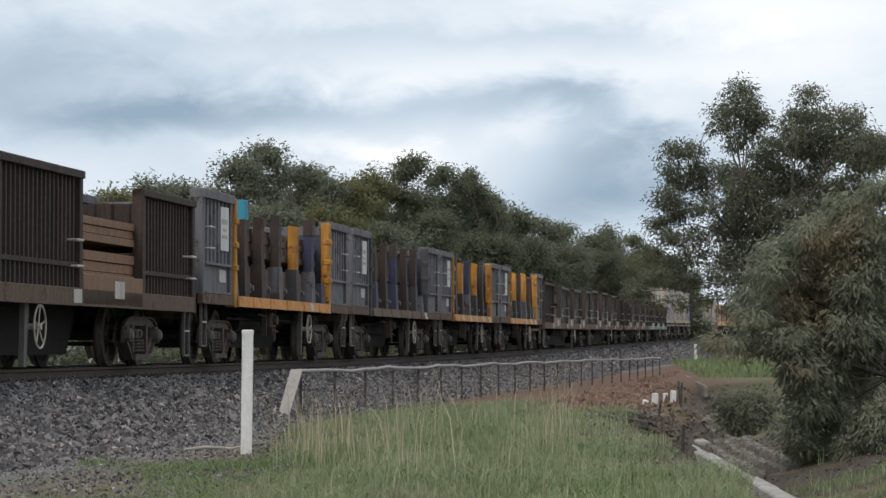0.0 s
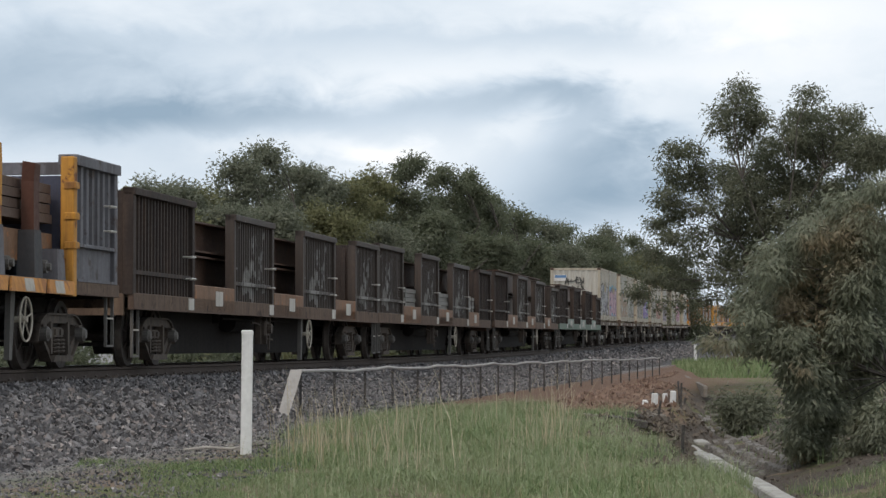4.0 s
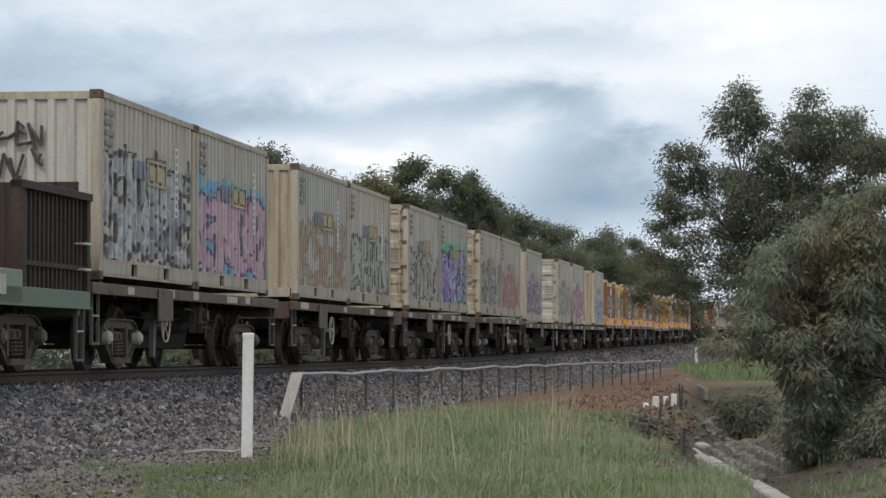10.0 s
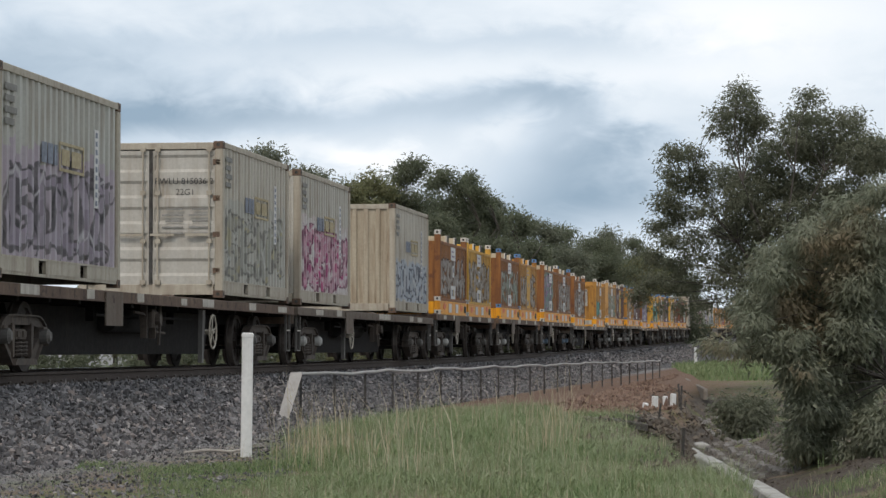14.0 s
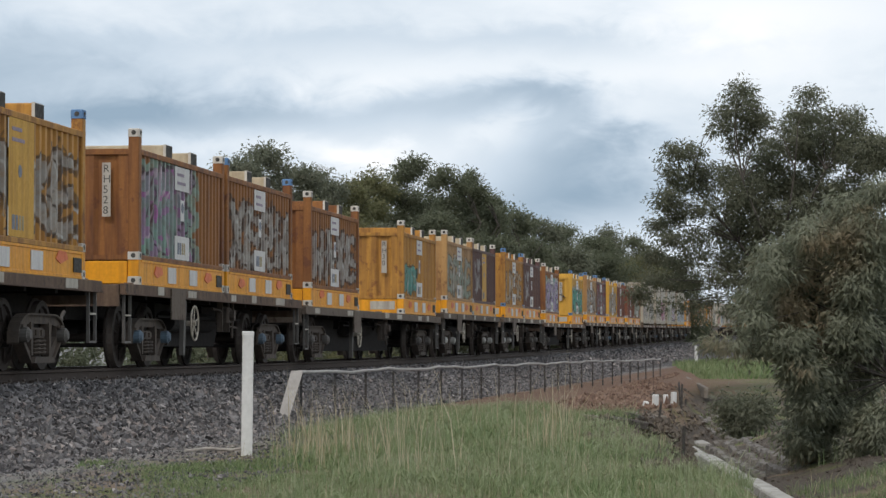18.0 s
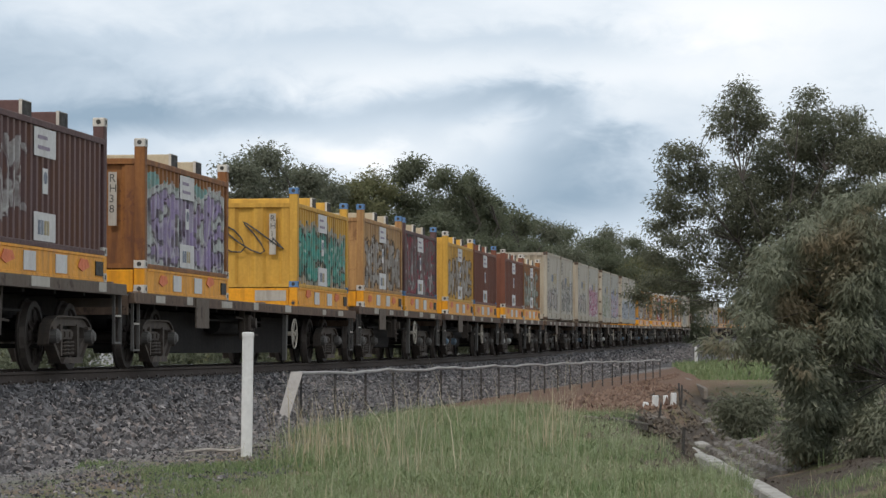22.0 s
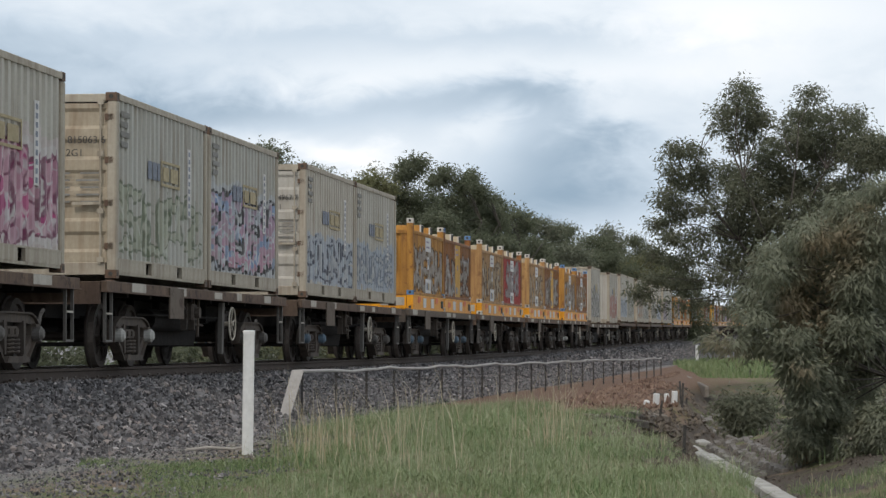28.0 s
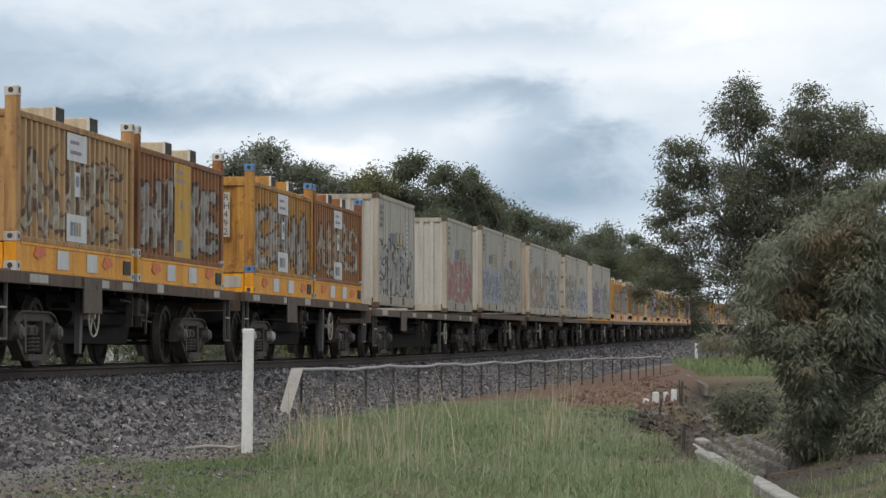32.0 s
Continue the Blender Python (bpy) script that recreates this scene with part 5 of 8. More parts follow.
C = (0.53, 0.49, 0.42)
D = (0.22, 0.16, 0.1)
GREY = (0.33, 0.33, 0.34)
INK, SOOT = (0.035, 0.033, 0.035), (0.09, 0.085, 0.08)
SPRAY = [  # name, letters, box, fills, line, stroke, edge, then halo, ground, glint, cover
    ("white_and_grey_letters", "SWRE", (-2.8, 2.75, 0.3, 1.8), [(0.5, 0.5, 0.5), (0.36, 0.35, 0.37), (0.24, 0.2, 0.28)], INK, 0.17, 0.09, None, None, (0.6, 0.6, 0.6), 0.95),
    ("pink_letters_on_a_blue_ground", "EMOB", (-2.8, 2.85, 0.3, 1.65), [(0.6, 0.42, 0.47), (0.55, 0.36, 0.42)], (0.12, 0.06, 0.12), 0.17, 0.07, None, (0.13, 0.4, 0.58), None, 0.95),
    ("faded_orange_and_red_letters", "KSERU", (-2.75, 2.8, 0.25, 1.65), [(0.42, 0.27, 0.16), (0.42, 0.38, 0.3), (0.44, 0.2, 0.12), (0.28, 0.31, 0.24)], (0.2, 0.16, 0.13), 0.12, 0.06, None, None, None, 0.75),
    ("grey_letters_with_black_and_green_edges", "CHAUN", (-2.7, 2.75, 0.3, 1.55), [(0.47, 0.46, 0.41), (0.42, 0.42, 0.38)], INK, 0.09, 0.075, None, (0.46, 0.455, 0.41), None, 0.8),
    ("white_letters_edged_in_black", "SNOUZ", (-2.85, 2.8, 0.22, 1.45), [(0.44, 0.42, 0.38), (0.4, 0.385, 0.35)], INK, 0.14, 0.08, None, None, None, 0.9),
    ("purple_letters_on_a_green_ground", "NAKE", (-2.75, 2.8, 0.25, 1.75), [(0.22, 0.14, 0.42), (0.36, 0.28, 0.54), (0.28, 0.2, 0.48)], (0.02, 0.018, 0.03), 0.19, 0.07, None, (0.14, 0.46, 0.24), (0.62, 0.6, 0.66), 1.0),
    ("grey_and_black_letters", "HARNXS", (-2.85, 2.75, 0.25, 1.6), [(0.42, 0.4, 0.37), (0.46, 0.44, 0.4), (0.3, 0.29, 0.28)], INK, 0.085, 0.065, None, None, None, 0.85),
    ("red_and_grey_letters", "WEUNR", (-2.6, 2.7, 0.25, 1.5), [(0.42, 0.12, 0.1), (0.36, 0.16, 0.13), (0.46, 0.43, 0.39)], (0.3, 0.2, 0.17), 0.15, 0.05, None, None, None, 0.8),
    ("mauve_letters_under_a_black_line", "GOUZS", (-2.5, 2.6, 0.3, 1.5), [(0.4, 0.33, 0.4), (0.44, 0.38, 0.43), (0.3, 0.25, 0.3)], INK, 0.09, 0.07, None, (0.4, 0.325, 0.385), None, 0.8),
    ("gold_and_grey_letters", "SENRA", (-2.6, 2.5, 0.3, 1.5), [(0.44, 0.43, 0.38), (0.4, 0.39, 0.34), (0.47, 0.41, 0.22)], (0.1, 0.095, 0.085), 0.09, 0.055, None, (0.41, 0.4, 0.36), None, 0.75),
    ("magenta_and_white_letters", "KROUS", (-2.5, 2.6, 0.3, 1.55), [(0.52, 0.1, 0.24), (0.58, 0.44, 0.46), (0.4, 0.08, 0.2)], (0.16, 0.03, 0.08), 0.14, 0.055, (0.58, 0.54, 0.52), (0.54, 0.47, 0.45), (0.64, 0.6, 0.6), 0.95),
    ("blue_and_pink_letters", "BEGN", (-2.85, 2.8, 0.3, 1.55), [(0.26, 0.35, 0.52), (0.54, 0.3, 0.36), (0.5, 0.5, 0.48)], INK, 0.18, 0.075, (0.46, 0.47, 0.48), None, (0.6, 0.6, 0.62), 1.0),
    ("white_letters_with_blue_and_black_outline", "HUNXKR", (-2.8, 2.7, 0.3, 1.2), [(0.5, 0.51, 0.52), (0.4, 0.45, 0.5)], (0.05, 0.055, 0.08), 0.075, 0.06, (0.4, 0.44, 0.5), None, None, 0.9),
    ("pale_grey_letters", "NUZEXT", (-2.7, 2.6, 0.3, 1.25), [(0.44, 0.46, 0.47), (0.5, 0.5, 0.47)], (0.14, 0.16, 0.2), 0.075, 0.055, (0.36, 0.41, 0.48), None, None, 0.85),
    ("thin_dark_green_letters", "SUPZEN", (-2.7, 2.7, 0.3, 1.35), [(0.45, 0.46, 0.36), (0.5, 0.48, 0.4)], (0.1, 0.13, 0.07), 0.08, 0.045, None, None, None, 0.8),
    ("white_and_black_outline_letters", "AKTOX", (-2.6, 1.6, 0.35, 1.3), [(0.5, 0.49, 0.46), (0.44, 0.42, 0.4), (0.46, 0.3, 0.3)], INK, 0.07, 0.06, None, None, None, 0.85),
]
for i, (nm, letters, bx, cols, ln, wide, edge, halo, back, glint, cov) in enumerate(SPRAY):
    M[nm] = pieced("cream_side_with_" + nm, mixed(C, (0.47, 0.46, 0.415), (i % 3) / 2), D, bx, letters, cols, ln, 1.7 * i + 0.4, wide, edge, halo, back, 0.55, cov, glint)

# wagon start and end, then its containers: start, doors to the front, spray, end paint, number
BOX_WAGONS = [
    (-46.6, -33.0, [(-46.1, 0, 0, "box_grey", ""), (-39.95, 0, 1, "box_cream", "")]),
    (-31.5, -17.9, [(-30.9, 0, 2, "box_rusty", ""), (-24.75, 0, 3, "box_cream", "")]),
    (-16.3, -2.7, [(-15.6, 1, 4, "box_rusty", "814941 9"), (-9.4, 0, 5, "box_cream", "")]),
    (-0.7, 12.9, [(0.0, 1, 6, "box_rusty", "815026 1"), (6.15, 0, 7, "box_cream", "")]),
    (13.8, 34.0, [(14.4, 0, 8, "box_grey", ""), (27.5, 1, 9, "box_grey", "815036 2")]),
    (34.4, 54.4, [(34.8, 0, 10, "box_grey", ""), (47.55, 0, 12, "box_rusty", "")]),
    (218.3, 231.9, [(218.9, 0, 15, "box_rusty", ""), (225.15, 0, 6, "box_cream", "")]),
    (233.3, 246.9, [(233.9, 0, 15, "box_rusty", ""), (240.15, 0, 10, "box_cream", "")]),
    (248.3, 261.9, [(248.95, 1, 14, "box_rusty", "815063 6"), (255.15, 0, 11, "box_cream", "")]),
    (263.5, 277.1, [(264.1, 1, 12, "box_grey", "814967 7"), (270.25, 0, 13, "box_cream", "")]),
    (338.3, 358.3, [(339.0, 0, 4, "box_grey", ""), (351.5, 0, 7, "box_grey", "")]),
    (359.5, 373.1, [(360.1, 0, 13, "box_grey", ""), (366.3, 0, 9, "box_rusty", "")]),
    (374.6, 388.2, [(375.2, 0, 2, "box_rusty", ""), (381.4, 0, 3, "box_cream", "")]),
    (389.8, 403.4, [(390.4, 1, 6, "box_grey", ""), (396.6, 0, 12, "box_grey", "")]),
    (405.0, 418.6, [(405.6, 0, 8, "box_grey", ""), (411.8, 0, 4, "box_cream", "")]),
]
for u0, u1, boxes in BOX_WAGONS:
    flat_wagon(u0, u1)
    for u, door, k, endp, num in boxes:
        words = SPRAY[k][0].replace("_", " ")
        box = iso_container(u, door, M[SPRAY[k][0]], M[endp], "weathered cream container sprayed with " + words, num, deck_of(u1 - u0))
        if u == -46.1:
            # a scrawled tag and a small blue sign on the end wall
            for letters, a0, a1, z0, z1 in (("MUEN", -0.85, 0.12, 1.66, 2.27), ("NLY", -0.55, 0.1, 1.28, 1.9)):
                g = Geo()
                for (a, b), (c, d) in letter_strokes(letters, (a0, a1, z0, z1), 4):
                    g.tube((-BL / 2 - 0.002, -a - 0.35, b), (-BL / 2 - 0.002, -c - 0.35, d), 0.022, k=6)
                part("sprayed_tag", g, M["ink"], box, "black sprayed scrawl")
            sign = part("sign", Geo().box(-0.006, 0.006, -0.3, 0.3, 0, 0.3), M["sticker"], box, "small blue and white sign", at=(-BL / 2 + 0.004, 0.72, 1.95))
            part("sign_band", Geo().box(-0.003, 0.003, -0.28, 0.28, 0.15, 0.28), M["blue"], sign, at=(-0.009, 0, 0))


# ---- low ribbed containers on orange platforms ----
RL, RB, RT = 6.058, 0.36, 1.96          # length, top of the platform, top of the body


def rh_meshes():
    o = {}
    h = RL / 2
    o["side"] = as_mesh("side_panel", Geo().ribbed(-h + 0.14, h - 0.14, -BW / 2 + 0.015, RB + 0.06, RT - 0.07, 0.265, 0.04, -1, 0.004), M["rh_orange"])
    o["rail"] = as_mesh("side_rail", Geo().box(-h + 0.12, h - 0.12, -0.035, 0.035, RT - 0.08, RT, 0.01).box(-h + 0.12, h - 0.12, -0.04, 0.03, RB + 0.005, RB + 0.07, 0.01), M["rh_orange"])
    g = Geo().ribbed_end(0, -BW / 2 + 0.14, BW / 2 - 0.14, RB + 0.05, RT - 0.02, 0.52, 0.05)
    o["end"] = as_mesh("end_panel", g.box(-0.02, 0.03, -BW / 2 + 0.14, BW / 2 - 0.14, RT - 0.08, RT).box(-0.02, 0.03, -BW / 2 + 0.14, BW / 2 - 0.14, RB, RB + 0.07), M["rh_orange"])
    g = Geo().box(-0.085, 0.085, -0.08, 0.08, RB + 0.11, RT + 0.18, 0.015)
    o["post"] = as_mesh("corner_post", g, M["rh_orange"])
    g = Geo().box(-0.09, 0.09, -0.085, 0.085, 0, 0.12, 0.012)
    g.slot = 1
    g.tube((0, -0.0875, 0.06), (0, 0.0875, 0.06), 0.035, k=10).tube((-0.0925, 0, 0.06), (0.0925, 0, 0.06), 0.035, k=10)
    o["casting"] = as_mesh("corner_casting", g, (M["white"], M["pocket"]))
    o["roof"] = as_mesh("roof", Geo().box(-h + 0.1, h - 0.1, -BW / 2 + 0.06, BW / 2 - 0.06, RT - 0.06, RT - 0.02), M["rh_roof"])
    g = Geo().box(-0.2, 0.2, -1.13, 1.13, RT - 0.02, RT + 0.2, 0.015)
    o["beam"] = as_mesh("roof_beam", g, M["rh_orange"])
    g = Geo().box(-0.215, 0.215, -0.02, 0.02, RT - 0.015, RT + 0.208)
    o["beam_end"] = as_mesh("beam_end", g, M["white"])
    o["beam_hole"] = as_mesh("beam_hole", Geo().box(-0.2, 0.2, -0.004, 0.004, RT + 0.0, RT + 0.195), M["pocket"])
    g = Geo().add([(x, y, z) for x in (-h + 0.18, h - 0.18) for y, z in ((-0.05, 0), (0.05, 0), (0.05, 0.035), (-0.03, 0.035), (-0.03, RB - 0.035), (0.05, RB - 0.035), (0.05, RB), (-0.05, RB), (-0.05, RB - 0.035), (-0.037, RB - 0.04), (-0.037, 0.04), (-0.05, 0.035))],
                  [(i, (i + 1) % 12, 12 + (i + 1) % 12, 12 + i) for i in range(12)] + [tuple(range(11, -1, -1)), tuple(range(12, 24))])
    o["base"] = as_mesh("platform_beam", g, M["rh_base"])
    o["base_end"] = as_mesh("platform_end", Geo().box(-0.05, 0.05, -BW / 2 + 0.17, BW / 2 - 0.17, 0.02, RB - 0.02, 0.01), M["rh_base"])
    o["base_web"] = as_mesh("platform_floor", Geo().box(-h + 0.2, h - 0.2, -BW / 2 + 0.14, BW / 2 - 0.14, 0.2, RB - 0.02), M["under"])
    o["lock"] = as_mesh("corner_lock", Geo().box(-0.085, 0.085, -0.08, 0.08, 0.12, RB, 0.01), M["rh_base"])
    o["fork"] = as_mesh("fork_pocket", Geo().box(-0.27, 0.27, -0.006, 0.006, 0.06, 0.3), M["sticker"])
    o["dark"] = as_mesh("fork_pocket", Geo().box(-0.2, 0.2, -0.007, 0.007, 0.08, 0.27), M["pocket"])
    g = Geo()
    g.slanted([(-0.3, -0.004, -0.03), (-0.08, -0.004, -0.085), (0.3, -0.004, -0.02), (0.2, -0.004, 0.075), (-0.17, -0.004, 0.085)], [(-0.3, 0.004, -0.03), (-0.08, 0.004, -0.085), (0.3, 0.004, -0.02), (0.2, 0.004, 0.075), (-0.17, 0.004, 0.085)])
    o["dot"] = as_mesh("marker_dot", g, M["marker"])
    g = Geo().box(-0.1, 0.92, -0.003, 0.003, 0, 0.36)
    o["stick"] = as_mesh("sticker", g, M["sticker"])
    g = Geo()
    for i in range(2):
        g.box(0.06, 0.62 - 0.12 * (i % 2), -0.002, 0.002, 0.09 + i * 0.13, 0.135 + i * 0.13)
    o["print"] = as_mesh("small_print", g, M["bar_mauve"])
    g = Geo().box(0.08, 0.2, -0.002, 0.002, 0.08, 0.26).box(0.24, 0.33, -0.002, 0.002, 0.08, 0.26)
    o["logo"] = as_mesh("small_print", g, M["bar_blue"])
    g = Geo().box(0.38, 0.48, -0.002, 0.002, 0.08, 0.26).box(0.52, 0.6, -0.002, 0.002, 0.08, 0.26)
    o["gold"] = as_mesh("small_print", g, M["bar_gold"])
    o["small"] = as_mesh("sticker", Geo().box(0, 0.24, -0.003, 0.003, 0, 0.32), M["sticker"])
    o["round"] = as_mesh("small_print", Geo().tube((0.12, -0.0022, 0.2), (0.12, 0.0022, 0.2), 0.08, k=14), M["bar_blue"])
    o["tall"] = as_mesh("number_board", Geo().box(-0.003, 0.003, -0.062, 0.062, 0, 0.78), M["mark"])
    return o


def rh_container(u, body, side_mat, number, blue, label, beam="", panel=None, deck=DECK):
    X = cached("rh", rh_meshes)
    h = RL / 2
    c = thing("ribbed_container", label, "container", "low ribbed containers on the train")
    y = -BW / 2
    dress(part("side_panel", X["side"], None, c), side_mat)
    s = part("side_panel", X["side"], None, c)
    s.rotation_euler = (0, 0, math.pi)
    dress(s, body)
    for yy in (y + 0.035, -y - 0.035):
        dress(part("side_rail", X["rail"], None, c, at=(0, yy, 0)), body)
    for sx in (-1, 1):
        e = part("end_panel", X["end"], None, c, at=(sx * (h - 0.03), 0, 0))
        if sx > 0:
            e.rotation_euler = (0, 0, math.pi)
        dress(e, body)
        for sy in (-1, 1):
            px, py = sx * (h - 0.085), sy * (BW / 2 - 0.08)
            dress(part("corner_post", X["post"], None, c, at=(px, py, 0)), body)
            if u < 420:
                part("corner_lock", X["lock"], None, c, at=(px, py, 0))
            for z, col in () if u > 420 and sy > 0 else ((0, "white" if not blue & 1 else "rh_base"), (RB, ("blue" if blue & 1 else "white")), (RT + 0.18, ("blue" if blue & 2 else "white"))):
                dress(part("corner_casting", X["casting"], None, c, at=(px, py, z - 0.008 * (z > 1))), M[col])
    dress(part("roof", X["roof"], None, c), M["rh_roof"])
    for x in (-0.75, 1.0):
        b = part("roof_beam", X["beam"], None, c, at=(x, 0, 0))
        dress(b, M[beam] if beam else body)
        for yy in (-1.12, 1.12) if u < 420 else (-1.12,):
            part("beam_end", X["beam_end"], None, b, at=(0, yy, 0))
            part("beam_hole", X["beam_hole"], None, b, at=(0, yy + math.copysign(0.023, yy), 0))
    for sy in (-1, 1):
        b = part("platform_beam", X["base"], None, c, "worn orange platform beam with pale fork pockets", at=(0, sy * (BW / 2 - 0.045), 0))
        b.rotation_euler = (0, 0, 0 if sy < 0 else math.pi)
        part("platform_end", X["base_end"], None, c, at=(sy * (h - 0.05), 0, 0))
    part("platform_floor", X["base_web"], None, c)
    for x in (-0.75, 0.75):
        part("fork_pocket", X["fork"], None, c, at=(x - 0.12, y - 0.003, 0))
    part("fork_pocket", X["dark"], None, c, at=(h - 0.42, y - 0.003, 0))
    for x in (-1.9, 1.75):
        part("marker_dot", X["dot"], None, c, at=(x + rng.uniform(-0.25, 0.25), y - 0.003, 0.22 + rng.uniform(-0.04, 0.04)))
    if u < 345:
        for z, inner in ((1.5, ("print",)), (0.44, ("logo", "gold"))):
            s = part("sticker", X["stick"], None, c, at=(-0.55, y + 0.008, z))
            for nm in inner:
                part("small_print", X[nm], None, s, at=(0, -0.006, 0))
        s = part("sticker", X["small"], None, c, at=(-0.25, y + 0.008, 1.04))
        part("small_print", X["round"], None, s, at=(0, -0.006, 0))
        b = part("number_board", X["tall"], None, c, at=(-h - 0.004, -0.74, RT - 0.98))
        for i, ch in enumerate(number):
            t = part("lettering", cached(("n", ch), lambda: lettering(ch, 0.16, M["ink"])), None, b, at=(-0.005, 0.05, 0.64 - i * 0.15))
            t.rotation_euler = (0, 0, -math.pi / 2)
        t = int(u) % 3 == 0 and part("sticker", cached("slab", lambda: as_mesh("sticker", Geo().box(-0.003, 0.003, -0.3, 0.3, 0, 0.2), M["mark"])), None, c, at=(-h - 0.003, -0.7, 0.1))
    if panel:
        g = Geo().ribbed(-0.6, 0.55, 0, RB + 0.07, RT - 0.08, 0.265, 0.002, -1, 0.002)
        part("painted_band", cached("band", lambda: as_mesh("painted_band", Geo().box(-0.62, 0.5, -0.002, 0.002, RB + 0.075, RT - 0.085), M["rh_yellow"])), None, c, "bright yellow upright band", at=(0, y + 0.006, 0))
    on_train(c, u + h, deck + 0.004)
    return c


RS = [  # name, letters, fills, line, box, stroke, edge, halo, ground
    ("grey_letters", "WAXER", [(0.36, 0.34, 0.31), (0.44, 0.41, 0.37), (0.26, 0.24, 0.22)], (0.045, 0.035, 0.03), (-2.75, 2.75, 0.42, 1.6), 0.12, 0.065, None, None),
    ("teal_letters", "BUZ", [(0.1, 0.36, 0.32), (0.14, 0.42, 0.38), (0.07, 0.26, 0.24)], (0.02, 0.05, 0.05), (-2.75, -0.5, 0.45, 1.3), 0.13, 0.05, None, None),
    ("pink_and_green_letters", "KOMES", [(0.4, 0.14, 0.36), (0.2, 0.42, 0.3), (0.34, 0.24, 0.36)], (0.06, 0.04, 0.06), (-2.75, 0.7, 0.42, 1.8), 0.15, 0.055, (0.24, 0.36, 0.3), None),
    ("pale_green_letters", "GRAEN", [(0.38, 0.39, 0.33), (0.26, 0.36, 0.3), (0.42, 0.38, 0.32)], (0.1, 0.09, 0.07), (-2.75, 2.6, 0.42, 1.65), 0.11, 0.06, None, None),
    ("lilac_letters_on_turquoise", "SOKEN", [(0.46, 0.38, 0.54), (0.36, 0.27, 0.5), (0.52, 0.47, 0.56)], (0.05, 0.035, 0.06), (-2.55, 2.6, 0.5, 1.6), 0.14, 0.055, (0.55, 0.54, 0.52), (0.2, 0.42, 0.4)),
    ("teal_and_grey_letters", "NEVE", [(0.05, 0.33, 0.27), (0.09, 0.4, 0.33), (0.05, 0.24, 0.2)], (0.02, 0.04, 0.04), (-2.75, 2.7, 0.45, 1.5), 0.16, 0.06, (0.3, 0.32, 0.3), None),
    ("dark_red_and_black_letters", "HKRE", [(0.1, 0.11, 0.1), (0.15, 0.16, 0.15), (0.08, 0.085, 0.08)], (0.3, 0.03, 0.05), (-2.8, 2.8, 0.45, 1.9), 0.18, 0.06, (0.07, 0.07, 0.07), None),
    ("silver_letters_on_red", "SNKB", [(0.3, 0.31, 0.31), (0.38, 0.39, 0.38), (0.25, 0.26, 0.26)], (0.12, 0.02, 0.025), (-1.9, 2.1, 0.62, 1.85), 0.15, 0.04, None, (0.42, 0.04, 0.05)),
    ("black_outline_letters", "MAURSE", [(0.46, 0.37, 0.25), (0.5, 0.42, 0.31)], (0.07, 0.05, 0.04), (-2.7, 2.6, 0.45, 1.65), 0.075, 0.055, None, None),
    ("white_scribbles", "SXE", [(0.44, 0.42, 0.4), (0.36, 0.34, 0.33)], (0.09, 0.05, 0.05), (-2.5, -0.9, 0.6, 1.75), 0.06, 0.02, None, None),
]
BODY = {"o": "rh_orange", "y": "rh_yellow", "r": "rh_rust", "b": "rh_brown", "m": "rh_maroon", "t": "rh_tan"}
BASE = {"o": (0.52, 0.26, 0.055), "y": (0.64, 0.36, 0.06), "r": (0.31, 0.13, 0.04), "b": (0.2, 0.075, 0.045), "m": (0.12, 0.066, 0.062), "t": (0.5, 0.31, 0.145)}
WORD = {"o": "orange", "y": "yellow", "r": "rusty orange", "b": "brown", "m": "maroon", "t": "faded tan"}


def rh_side(col, k, v=0):
    if k < 0:
        return M[BODY[col]]
    nm, letters, cols, ln, bx, wide, edge, halo, back = RS[k]
    letters = letters[v:] + letters[:v]
    return cached(("rhmat", col, k, v), lambda: pieced(WORD[col].replace(" ", "_") + "_side_with_" + nm, BASE[col], (0.15, 0.065, 0.03), bx, letters, cols, ln, 1.3 * k + 0.7 + ord(col) % 7 + 4.3 * v, wide, edge, halo, back, 0.8, 0.92, None, 0.4))


def end_tag(c, x, z0, h, wide, k, seed):
    """A sprayed black looping line on an end face."""
    q = random.Random(seed)
    pts = []
    for i in range(k * 9 + 1):
        a = i / 9
        pts.append((x, wide / 2 - wide * a / k + 0.3 * math.sin(a * math.tau + q.uniform(-0.05, 0.05)), z0 + h * (0.5 + 0.45 * math.cos(a * math.tau * 0.93)) + 0.05 * math.sin(a * 2.1)))
    return part("sprayed_tag", Geo().sweep([p for p in pts], 0.016, 6), M["ink"], c, "looping sprayed black line")


